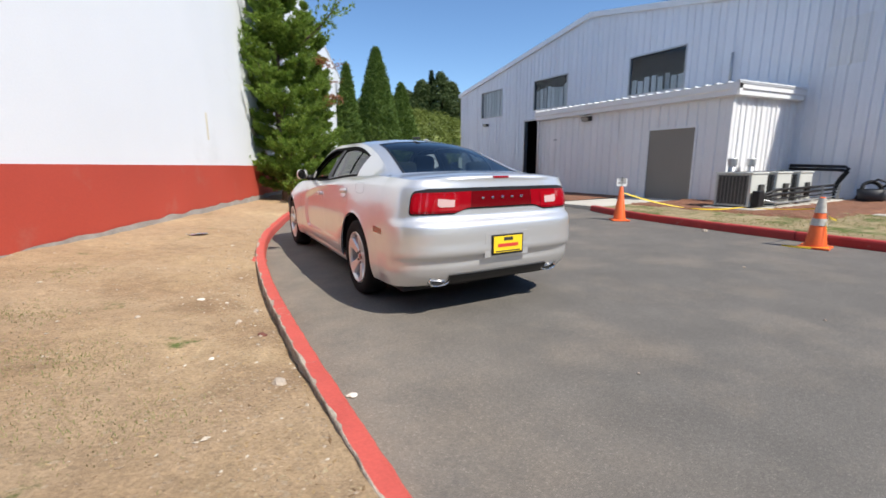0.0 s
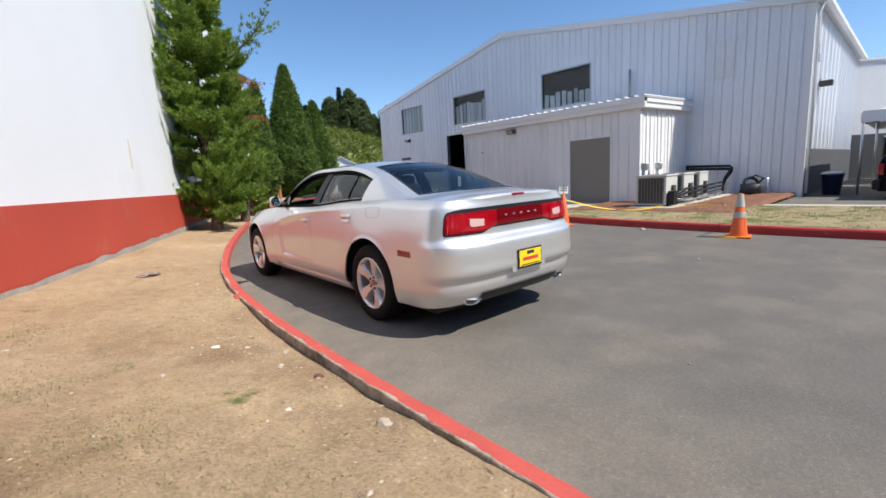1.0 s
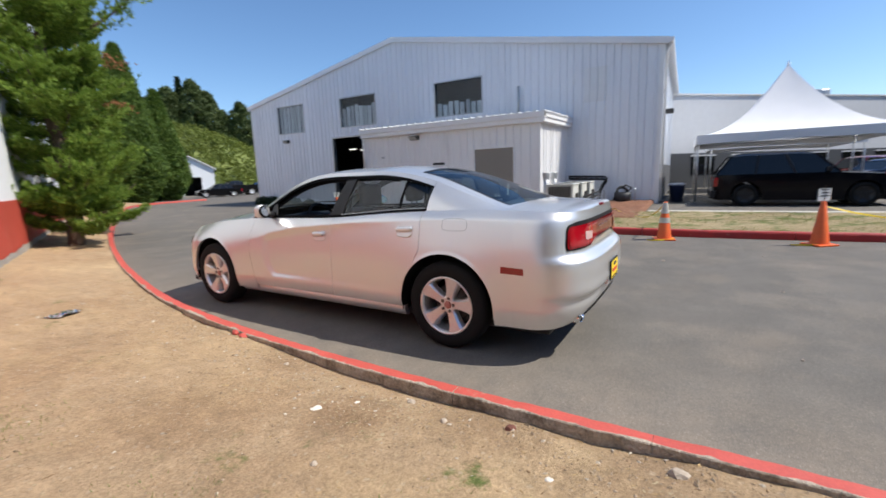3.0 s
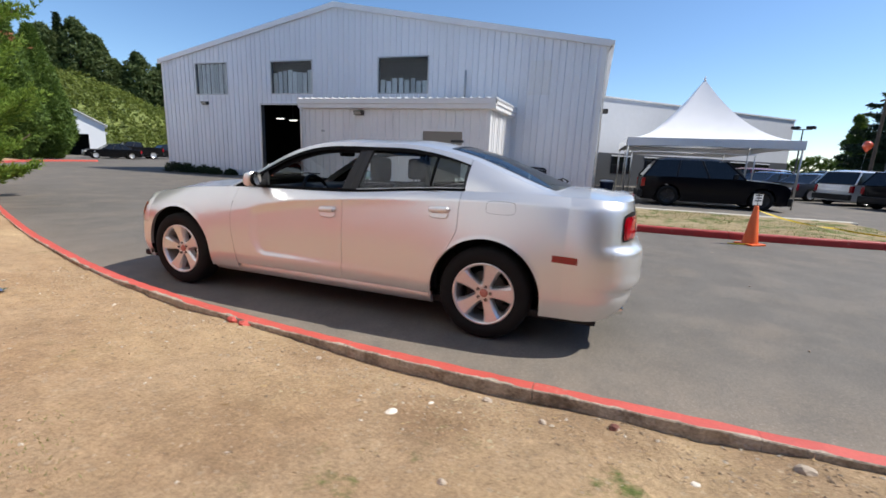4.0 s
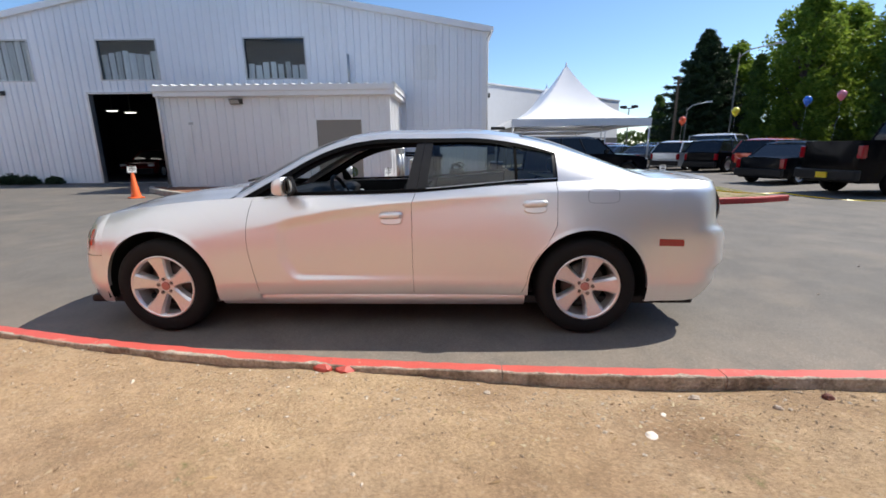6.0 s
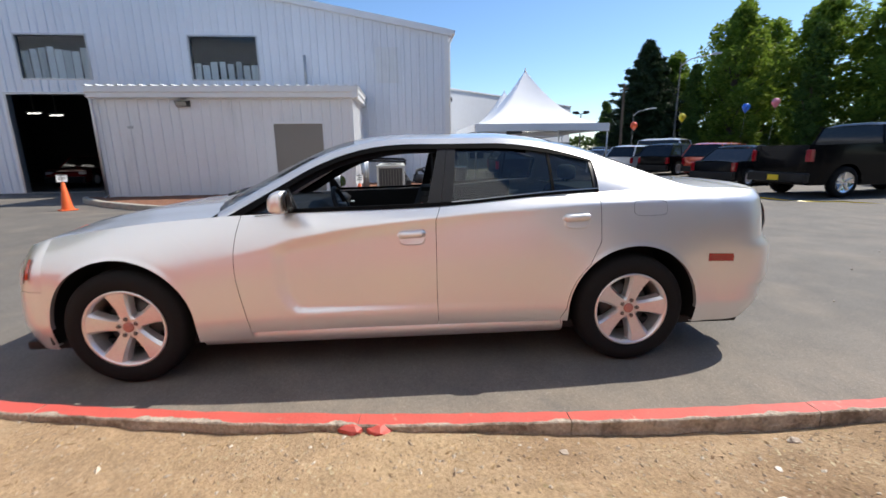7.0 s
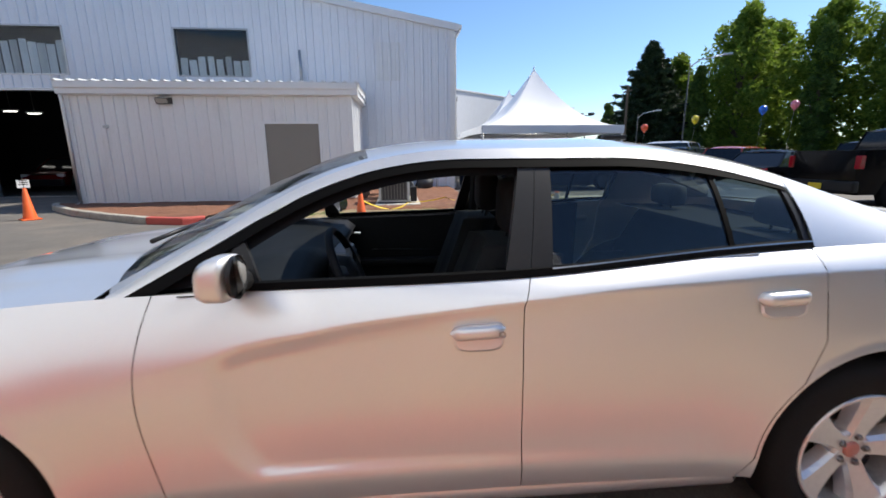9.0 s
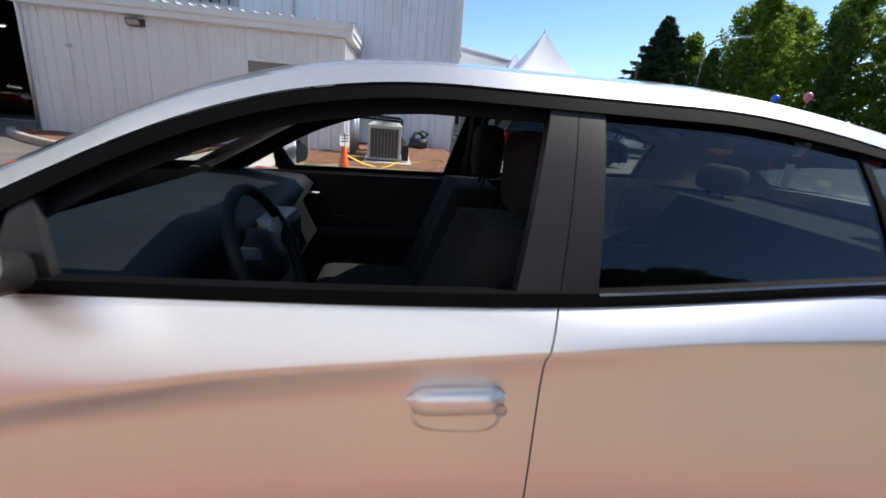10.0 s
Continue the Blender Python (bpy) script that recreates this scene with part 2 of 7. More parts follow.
M["door_tan"] = mat("taupe door paint", (0.22, 0.20, 0.175), 0.5, var=0.05, scale=1.5, bump=0.03)
# Near-black that paints the shade of unlit rooms.
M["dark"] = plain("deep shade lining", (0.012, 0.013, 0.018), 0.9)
M["black"] = mat("black plastic", (0.014, 0.014, 0.015), 0.55, var=0.2, bump=0.1, dist=0.001, spec=0.3)
M["rubber"] = mat("tyre rubber", (0.010, 0.0098, 0.0095), 0.8, var=0.2, scale=8, fine=120, bump=0.2, dist=0.002, spec=0.2)
M["alloy"] = mat("brushed alloy", (0.74, 0.73, 0.72), 0.32, metal=0.75, var=0.06, bump=0.02)
M["chrome"] = plain("chrome", (0.8, 0.8, 0.8), 0.08, 1.0)
M["steel"] = mat("galvanised steel", (0.45, 0.46, 0.47), 0.4, metal=0.8, var=0.12, bump=0.05)
M["ac"] = mat("grey-beige painted steel", (0.56, 0.57, 0.53), 0.5, var=0.06, bump=0.03)
M["ac_dark"] = mat("dark coil", (0.05, 0.048, 0.045), 0.6, var=0.2)
M["tent"] = mat("white tent vinyl", (0.80, 0.80, 0.81), 0.4, var=0.03, scale=2, fine=30, bump=0.08, dist=0.01)
M["cone"] = mat("orange cone plastic", (0.78, 0.125, 0.02), 0.5, var=0.12, scale=6, tint=(0.45, 0.09, 0.03), tint_at=0.62, tint_scale=6)
M["collar"] = mat("grubby reflective collar", (0.50, 0.48, 0.43), 0.45, var=0.25, scale=12, tint=(0.28, 0.24, 0.19))
M["sign"] = mat("white sign card", (0.80, 0.80, 0.78), 0.6, var=0.03, bump=0)
M["ink"] = plain("black print", (0.03, 0.03, 0.03), 0.6)
M["tape"] = mat("yellow caution tape", (0.75, 0.55, 0.04), 0.45, var=0.1, scale=20, bump=0.05)
M["leaf_pine"] = leaf_mat("pine needles", (0.08, 0.15, 0.02), (0.30, 0.42, 0.075), 0.42)
M["leaf_cyp"] = leaf_mat("cypress sprays", (0.055, 0.10, 0.02), (0.14, 0.215, 0.04), 0.3)
M["leaf_tree"] = leaf_mat("broad leaves", (0.11, 0.19, 0.022), (0.32, 0.41, 0.06), 0.55)
M["leaf_dark"] = leaf_mat("dark fir needles", (0.014, 0.028, 0.012), (0.035, 0.06, 0.02), 0.15)
M["leaf_hill"] = leaf_mat("dark hilltop leaves", (0.055, 0.085, 0.03), (0.13, 0.17, 0.06), 0.3)
M["leaf_dead"] = leaf_mat("dead twigs", (0.26, 0.10, 0.045), (0.38, 0.18, 0.08), 0.2)
M["trunk"] = mat("grey-brown bark", (0.12, 0.085, 0.06), 0.95, var=0.4, scale=6, fine=40, bump=0.9, dist=0.02, stretch=(1, 1, 0.3))
M["hill"] = mat("scrubby hillside", (0.14, 0.175, 0.05), 0.95, var=0.35, scale=0.12, fine=2.0, bump=0.5, dist=0.3, tint=(0.22, 0.25, 0.07), tint_at=0.5, tint_scale=0.06)
M["pane"] = glass("window pane", (0.80, 0.84, 0.86), low=0.03)
M["car_glass_tint"] = glass("tinted car glass", (0.36, 0.42, 0.40))
M["side_glass"] = glass("lightly tinted side glass", (0.64, 0.70, 0.67), low=0.07)
M["car_glass"] = glass("clear car glass", (0.72, 0.78, 0.76))
M["dark_glass"] = plain("dark vehicle glass", (0.008, 0.009, 0.011), 0.06)
M["blind"] = mat("pale hanging strip", (0.74, 0.72, 0.69), 0.7, var=0.12, rand=0.3)


# ---- builders ----
def mesh_data(name, verts, faces, mats, smooth=False, index=None):
    me = bpy.data.meshes.new(name)
    me.from_pydata([tuple(v) for v in verts], [], [tuple(f) for f in faces])
    for m in mats if isinstance(mats, (list, tuple)) else [mats]:
        me.materials.append(m)
    if index is not None:
        me.polygons.foreach_set("material_index", index)
    if smooth:
        me.polygons.foreach_set("use_smooth", [True] * len(me.polygons))
    me.update()
    return me


def thing(name, label, category, at=(0, 0, 0), turn=0.0, group="", kind=""):
    ob = new(name)
    ob.matrix_basis = pose(*at, 0, 0, turn)
    return tagged(ob, label, category, group, kind)


def part(name, bm, material, parent=None, label="", smooth=False, at=None):
    """Links a bmesh, or ready mesh data, as one mesh object under its parent."""
    if isinstance(bm, bmesh.types.BMesh):
        me = bpy.data.meshes.new(name)
        bmesh.ops.recalc_face_normals(bm, faces=bm.faces[:])
        bm.to_mesh(me)
        bm.free()
        for m in material if isinstance(material, (list, tuple)) else [material]:
            me.materials.append(m)
        if smooth:
            me.polygons.foreach_set("use_smooth", [True] * len(me.polygons))
    else:
        me = bm
    ob = new(name, me)
    ob.parent = parent
    if at is not None:
        ob.matrix_basis = at
    return tagged(ob, label)


def box(x0, y0, z0, x1, y1, z1, bevel=0.0, bm=None):
    bm2 = bmesh.new()
    bmesh.ops.create_cube(bm2, size=1)
    for v in bm2.verts:
        v.co = Vector(((x0 + x1) / 2 + v.co.x * (x1 - x0), (y0 + y1) / 2 + v.co.y * (y1 - y0), (z0 + z1) / 2 + v.co.z * (z1 - z0)))
    if bevel:
        bmesh.ops.bevel(bm2, geom=bm2.edges[:], offset=bevel, segments=2, affect="EDGES", profile=0.6)
    if bm is None:
        return bm2
    return merge(bm, bm2)


def merge(bm, other):
    me = bpy.data.meshes.new("tmp")
    other.to_mesh(me)
    other.free()
    bm.from_mesh(me)
    bpy.data.meshes.remove(me)
    return bm


def tube(points, radius, sides=8, caps=True, bm=None):
    """A round bar along points; radius is a number or one per point."""
    bm = bm or bmesh.new()
    pts = [Vector(p) for p in points]
    rad = radius if isinstance(radius, (list, tuple)) else [radius] * len(pts)
    rings = []
    up = Vector((0, 0, 1))
    for i, p in enumerate(pts):
        d = (pts[min(i + 1, len(pts) - 1)] - pts[max(i - 1, 0)]).normalized()
        a = d.cross(up if abs(d.z) < 0.95 else Vector((1, 0, 0))).normalized()
        b = d.cross(a)
        rings.append([bm.verts.new(p + (a * math.cos(k * math.tau / sides) + b * math.sin(k * math.tau / sides)) * rad[i]) for k in range(sides)])
    for r, s in zip(rings, rings[1:]):
        for k in range(sides):
            bm.faces.new((r[k], r[(k + 1) % sides], s[(k + 1) % sides], s[k]))
    if caps:
        bm.faces.new(rings[0][::-1])
        bm.faces.new(rings[-1])
    return bm


def lathe(profile, sides=32, axis="z", bm=None, closed=False, caps=False):
    """Turns (radius, height) pairs round an axis."""
    bm = bm or bmesh.new()
    rings = []
    for r, h in profile:
        ring = []
        for k in range(sides):
            c, s = r * math.cos(k * math.tau / sides), r * math.sin(k * math.tau / sides)
            ring.append(bm.verts.new((c, s, h) if axis == "z" else (h, c, s)))
        rings.append(ring)
    pairs = list(zip(rings, rings[1:])) + ([(rings[-1], rings[0])] if closed else [])
    for r, s in pairs:
        for k in range(sides):
            bm.faces.new((r[k], r[(k + 1) % sides], s[(k + 1) % sides], s[k]))
    if caps:
        bm.faces.new(rings[0])
        bm.faces.new(rings[-1])
    return bm


def grid(fn, nu, nv, material, name="grid", smooth=True, flip=False, thick=0.0):
    """A sheet from fn(u, v), u and v from 0 to 1."""
    verts = [Vector(fn(i / nu, j / nv)) for i in range(nu + 1) for j in range(nv + 1)]
    w = nv + 1
    faces = [(i * w + j, (i + 1) * w + j, (i + 1) * w + j + 1, i * w + j + 1) for i in range(nu) for j in range(nv)]
    if flip:
        faces = [f[::-1] for f in faces]
    return mesh_data(name, verts, faces, material, smooth)


def interp(table, y):
    """Smooth curve through (y, value) rows."""
    if y <= table[0][0]:
        return table[0][1]
    if y >= table[-1][0]:
        return table[-1][1]
    for i in range(len(table) - 1):
        if table[i][0] <= y <= table[i + 1][0]:
            break
    (x0, a), (x1, b) = table[i], table[i + 1]
    h = x1 - x0
    s = (b - a) / h
    s0 = (a - table[i - 1][1]) / (x0 - table[i - 1][0]) if i else s
    s1 = (table[i + 2][1] - b) / (table[i + 2][0] - x1) if i + 2 < len(table) else s
    m0 = 0.0 if s0 * s <= 0 and i else (s0 + s) / 2
    m1 = 0.0 if s1 * s <= 0 and i + 2 < len(table) else (s1 + s) / 2
    t = (y - x0) / h
    return (2 * t**3 - 3 * t**2 + 1) * a + (t**3 - 2 * t**2 + t) * h * m0 + (3 * t**2 - 2 * t**3) * b + (t**3 - t**2) * h * m1

# ---- ground and kerbs ----
KERB = [(-14, 0.9), (-6, 0.62), (0, 0.57), (1.3, 0.58), (2.6, 0.60), (4.1, 0.665), (5.6, 0.81), (7.3, 1.13), (9.2, 1.70), (10.1, 2.0), (14, 3.5), (19.9, 6.1), (31.4, 11.6), (36.5, 14.6), (38.7, 16.5), (40.2, 19.5), (40.6, 24)]
WALL_AT, WALL_WAY = Vector((-0.53, 8.0, 0)), Vector((0.394, 0.919, 0)).normalized()


def kerb_x(y):
    return interp(KERB, y)


def wall_x(y):
    return WALL_AT.x + (y - WALL_AT.y) * WALL_WAY.x / WALL_WAY.y


ground = new("ground", grid(lambda u, v: (-700 + 1500 * u, -700 + 1500 * v, 0.0), 2, 2, M["asphalt"], "ground"))
tagged(ground, "grey worn asphalt drive with pale chips and dust", "asphalt", kind="structure")


def dirt_height(x, y):
    n = noise.noise(Vector((x * 0.9, y * 0.9, 3.0))) * 0.03 + noise.noise(Vector((x * 4, y * 4, 7.0))) * 0.014 + noise.noise(Vector((x * 11, y * 11, 2.0))) * 0.005
    return n


def kerb_dip(y):
    """How far the soil has washed out along the back of the kerb."""
    return 0.05 * interp([(-2, 0.0), (1.3, 0.05), (2.2, 0.7), (3.6, 0.85), (4.6, 0.6), (5.4, 0.1), (6.2, 0.4), (9, 0.3), (20, 0.2)], y) * (1 + 0.5 * noise.noise(Vector((0, y * 2.2, 0)))) + (0.012 if 1.6 < y < 8 else 0.003) * noise.noise(Vector((3, y * 9, 0)))


def dirt_base(y):
    """Height of the soil beside the kerb."""
    return interp([(-2, 0.128), (0.9, 0.127), (1.8, 0.112), (2.6, 0.095), (6.0, 0.098), (8, 0.112), (20, 0.118)], y)


def dirt_point(u, v):
    y = -2.6 + 46.6 * u
    x0 = kerb_x(min(y, 39.5)) - 0.05
    x1 = max(wall_x(y) - 0.3, -16.0) if y > -4 else wall_x(-4) - 0.3
    w = v ** 1.4
    x = x0 + (x1 - x0) * w
    d = x0 - x
    rise = dirt_base(y) + 0.225 * min(1, max(0, d / 2.2)) ** 1.2 - kerb_dip(y) * max(0, 1 - d / 0.28) ** 1.5
    return (x, y, rise + dirt_height(x, y) * min(1, d / 0.15 + 0.35))


dirt = new("dirt_verge", grid(dirt_point, 720, 90, M["dirt"], "dirt"))
tagged(dirt, "dry trodden tan dirt with straw and sparse grass", "dirt", kind="structure")


def field_point(u, v):
    """The same dirt round the end of the wall."""
    y = -2.6 + 28.6 * u
    x = wall_x(y) - 0.28 - 14 * v
    return (x, y, dirt_base(y) + 0.22 - max(0, v - 0.8) + dirt_height(x, y))


tagged(new("dirt_field", grid(field_point, 120, 60, M["dirt"], "dirt_field")), "dry dirt round the end of the wall", "dirt", kind="structure")


def kerb_piece(points, width, top, face_out, name_parent, mats, rough=0.006, seed=0):
    """One cast length of kerb along points (x, y), with a rounded road edge; the road lies on the side face_out (+1: to the right of the way)."""
    prof = [(-0.5, -0.06, 1), (-0.5, top - 0.05, 1), (-0.5, top - 0.006, 0), (-0.46, top, 0), (0.0, top + 0.001, 0), (0.24, top, 0), (0.35, top - 0.010, 0), (0.42, top - 0.035, 0), (0.46, -0.06, 0)]
    verts, faces, idx = [], [], []
    n = len(prof)
    for i, p in enumerate(points):
        a, b = Vector(points[max(i - 1, 0)]), Vector(points[min(i + 1, len(points) - 1)])
        d = (b - a).normalized()
        side = Vector((d.y, -d.x)) * face_out
        for k, (o, z, _) in enumerate(prof):
            if k == 4:
                o = -0.43 + 0.30 * max(0.0, noise.noise(Vector((p[0] * 5, p[1] * 5, 8.0))) + 0.5 * noise.noise(Vector((p[0] * 21, p[1] * 21, 3.0))))
            q = Vector(p) + side * o * width
            j = noise.noise_vector(Vector((q.x * 9, q.y * 9, z * 9)))
            e = noise.noise(Vector((q.x * 1.3, q.y * 1.3, 5.0)))
            amp = rough * (2.6 if prof[k][2] else 1.0)
            verts.append((q.x + j.x * amp, q.y + j.y * amp, z + j.z * amp * 0.7 + e * 0.008 * (z > 0)))
    for i in range(len(points) - 1):
        for k in range(n - 1):
            a = i * n + k
            faces.append((a, a + 1, a + n + 1, a + n))
            idx.append(1 if k < 4 else 0)
    faces += [tuple(range(n)), tuple(range((len(points) - 1) * n, len(points) * n))[::-1]]
    idx += [1, 1]
    return part("kerb_length", mesh_data("kerb_length", verts, faces, mats, False, idx), None, name_parent)


def along(fn, s0, s1, n):
    return [fn(s0 + (s1 - s0) * i / n) for i in range(n + 1)]


kerb_main = thing("red_kerb", "red-painted concrete kerb with chipped grey back", "kerb", kind="structure")
breaks = [-2.5, 0.4, 2.25, 3.28, 4.45, 5.42, 7.0, 8.8, 11, 14, 18, 23, 28, 33, 36.5]
for i, (a, b) in enumerate(zip(breaks, breaks[1:])):
    gap = 0.001 if i % 3 else 0.004
    kerb_piece(along(lambda y: (kerb_x(y) - 0.018, y), a + gap, b - gap, max(8, int((b - a) * (45 if b < 9 else 18)))), 0.118, 0.13, 1, kerb_main, [M["kerb_red"], M["kerb_back"]], 0.006, i)
corner = [(0.585, -2.52), (0.50, -2.9), (0.15, -3.15), (-0.5, -3.2), (-4, -2.95), (-9, -2.85), (-18, -2.75)]
kerb_piece(corner, 0.118, 0.36, -1, kerb_main, [M["kerb_red"], M["kerb_back"]], 0.006, 49)
bend = [(36.52, 14.62), (38.2, 16.1), (39.6, 18.2), (40.4, 21), (40.5, 22.5)]
kerb_piece([(x, y) for y, x in bend], 0.15, 0.135, 1, kerb_main, [M["kerb_red"], M["concrete"]], 0.006, 50)

# kerbed verge before the annex: red kerb, dry grass, bark, walk
RK = [(-3.6, 9.1), (-2.6, 8.72), (-1.5, 8.5), (0, 8.35), (1.5, 8.3), (3, 8.35), (4.5, 8.5), (6, 8.75), (7, 9.05), (7.8, 9.4)]


def rk_x(y):
    return interp(RK, y)


kerb_far = thing("verge_kerb", "dark red painted kerb along the dry verge", "kerb", kind="structure")
for i, (a, b) in enumerate(zip([-3.6, -2.2, 0.4, 2.9, 5.4], [-2.2, 0.4, 2.9, 5.4, 7.8])):
    kerb_piece(along(lambda y: (rk_x(y), y), a + 0.006, b - 0.006, 16), 0.16, 0.14, -1, kerb_far, [M["kerb_dark"], M["kerb_dark"]], 0.006, 70 + i)


def verge_point(u, v):
    y = -3.4 + 11.0 * u
    x0, x1 = rk_x(y) + 0.06, 12.4
    x = x0 + (x1 - x0) * v
    return (x, y, 0.11 + 0.03 * v + dirt_height(x * 2, y * 2) * 0.8)


tagged(new("grass_verge", grid(verge_point, 110, 40, M["verge"], "verge")), "patchy dry grass verge behind the kerb", "grass", kind="structure")
tagged(new("bark_bed", grid(lambda u, v: (10.5 + 7.25 * u, 3.2 + 4.3 * v, 0.155 + dirt_height(u * 30, v * 20) * 1.2 - 0.08 * (u < 0.01 or v < 0.01)), 60, 40, M["bark"], "bark")), "red bark mulch bed round the air conditioners", "mulch", kind="structure")

walk_bm = box(9.5, 7.45, -0.05, 13.6, 9.5, 0.10, 0.015)
tagged(part("walkway", walk_bm, M["walk"]), "pale concrete walk before the double door", "walkway", kind="structure")

ISL = [(9.95, 9.55), (9.72, 9.9), (10.0, 10.8), (10.75, 12.0), (11.6, 13.2), (12.4, 14.1), (13.1, 14.8), (13.6, 15.1)]
isl = thing("island_kerb", "bare concrete kerb with a red end round a bark bed", "kerb", kind="structure")


def isl_at(s):
    k = min(int(s), len(ISL) - 2)
    a, b = Vector(ISL[k]), Vector(ISL[k + 1])
    return tuple(a.lerp(b, s - k))


kerb_piece(along(isl_at, 0, 1.9, 10), 0.16, 0.15, -1, isl, [M["kerb_red"], M["kerb_red"]], 0.006, 90)
kerb_piece(along(isl_at, 1.91, 4.4, 12), 0.16, 0.15, -1, isl, [M["concrete"], M["concrete"]], 0.008, 91)
kerb_piece(along(isl_at, 4.41, 6.99, 12), 0.16, 0.15, -1, isl, [M["concrete"], M["concrete"]], 0.008, 92)


def isl_point(u, v):
    a = Vector(isl_at(u * 6.99))
    b = Vector((13.56, 9.5 + 5.6 * u))
    q = a.lerp(b, v)
    return (q.x, q.y, 0.12 + dirt_height(q.x * 3, q.y * 3) * 0.8)


tagged(new("island_bark", grid(isl_point, 50, 30, M["bark"], "bark")), "red bark mulch between kerb and annex", "mulch", kind="structure")

# ---- long block wall beside the dirt ----
block = thing("block_wall", "tall white block wall with a red band at its foot", "wall", kind="structure")
block.matrix_basis = Matrix.Translation(WALL_AT) @ Matrix.Rotation(-math.atan2(WALL_WAY.x, WALL_WAY.y), 4, "Z")
part("upper_wall", box(-0.4, -5.0, 1.215, 0.0, 37, 9.0), M["wall_white"], block)
part("red_band", box(-0.4, -5.0, 0.30, 0.012, 37, 1.215), M["wall_red"], block, "red-painted band")
foot_bm = grid(lambda u, v: (0.03 + 0.02 * noise.noise(Vector((u * 160, v * 3, 0))), -5.0 + 42.0 * u, 0.1 + (0.26 + 0.05 * noise.noise(Vector((u * 90, 2, 0)))) * v), 500, 3, M["wall_foot"], "foot")
part("footing", foot_bm, None, block, "rough bare concrete footing")
part("coping", box(-0.46, -5.0, 9.0, 0.05, 37, 9.08), M["trim"], block)
part("end_wall", box(-14, 36.6, 0, -0.4, 37, 9.0), M["wall_white"], block)
part("patch", box(-0.01, 2.85, 1.75, 0.003, 2.95, 2.3), mat("cream filler", (0.62, 0.58, 0.47), 0.8), block, "cream filler patch")


# ---- ribbed metal building ----
RIB, PANEL = 0.305, 0.914


def cladding(y0, y1, zlo, zhi, wall_at):
    """One ribbed sheet from y0 to y1; zlo and zhi are functions of y; wall_at maps (out, along, up) to a place."""
    ys = [(y0, 0.0)]
    k = math.floor(y0 / RIB)
    while k * RIB < y1:
        c = k * RIB
        for dy, o in ((-0.042, 0), (-0.026, 0.038), (0.026, 0.038), (0.042, 0)):
            if y0 < c + dy < y1:
                ys.append((c + dy, o))
        if y0 < c + 0.15 < y1:
            ys += [(c + 0.105, 0), (c + 0.115, 0.006), (c + 0.13, 0.006), (c + 0.14, 0)]
        k += 1
    ys.append((y1, 0.0))
    ys = sorted(q for q in ys if y0 <= q[0] <= y1)
    verts, faces = [], []
    for y, o in ys:
        verts += [wall_at(o, y, zlo(y)), wall_at(o, y, zhi(y))]
    for i in range(len(ys) - 1):
        faces.append((2 * i, 2 * i + 2, 2 * i + 3, 2 * i + 1))
    return verts, faces


def clad_wall(parent, y0, y1, zlo, top, holes, wall_at, material):
    cuts = {y0, y1}
    k = math.ceil(y0 / PANEL)
    while k * PANEL < y1:
        cuts.add(k * PANEL)
        k += 1
    for h in holes:
        cuts |= {h[0], h[1]}
    cuts = sorted(c for c in cuts if y0 <= c <= y1)
    for a, b in zip(cuts, cuts[1:]):
        if b - a < 0.02:
            continue
        spans = [(zlo, None)]
        for h0, h1, g0, g1 in holes:
            if h0 <= a + 1e-6 and b - 1e-6 <= h1:
                out = []
                for lo, hi in spans:
                    if g0 > lo:
                        out.append((lo, g0 if hi is None else min(g0, hi)))
                    if hi is None or g1 < hi:
                        out.append((max(lo, g1), hi))

                spans = [s for s in out if s[1] is None or s[1] - s[0] > 0.02]
        for lo, hi in spans:
            v, f = cladding(a, b, lambda y: lo, top if hi is None else (lambda y: hi), wall_at)
            part("cladding_sheet", mesh_data("cladding_sheet", v, f, material), None, parent)


FX, Y0, Y1, EAVE, APEX_Y, APEX = 17.58, 3.12, 26.65, 6.05, 15.4, 8.2
FARX = 31.0


def gable(y):
    return EAVE + (APEX - EAVE) * ((y - Y0) / (APEX_Y - Y0) if y < APEX_Y else (Y1 - y) / (Y1 - APEX_Y))


WINS = [(10.53, 13.10, 4.23, 5.87), (16.70, 19.22, 4.25, 5.87), (22.05, 24.25, 4.25, 5.90)]
GARAGE = (15.6, 19.88, -0.1, 3.73)
hall = thing("metal_hall", "white ribbed-metal hall with a shallow gable and high windows", "building", kind="")
clad_wall(hall, Y0, Y1, -0.1, gable, WINS + [GARAGE], lambda o, y, z: (FX - o, y, z), M["metal_wall"])
clad_wall(hall, FX, FARX, -0.1, lambda x: EAVE, [], lambda o, x, z: (x, Y0 - o, z), M["metal_wall"])
part("side_band", box(FX + 0.3, Y0 - 0.05, -0.1, FARX, Y0 - 0.04, 1.55), mat("dark grey dado", (0.09, 0.095, 0.11), 0.6), hall, "dark grey painted dado")
part("far_wall", box(FX + 0.1, Y1 - 0.1, -0.1, FARX, Y1, EAVE), M["metal_wall"], hall)
part("back_wall", box(FARX - 0.1, Y0, -0.1, FARX, Y1, EAVE), M["metal_wall"], hall)
part("inner_floor", box(FX, Y0, -0.1, FARX, Y1, 0.006), M["concrete"], hall)
rv, rf = [], []
for x in (FX - 0.12, FARX):
    for y, z in ((Y0 - 0.18, EAVE + 0.0), (APEX_Y, APEX + 0.05), (Y1 + 0.18, EAVE + 0.0), (Y1 + 0.18, EAVE + 0.09), (APEX_Y, APEX + 0.14), (Y0 - 0.18, EAVE + 0.09)):
        rv.append((x, y, z))
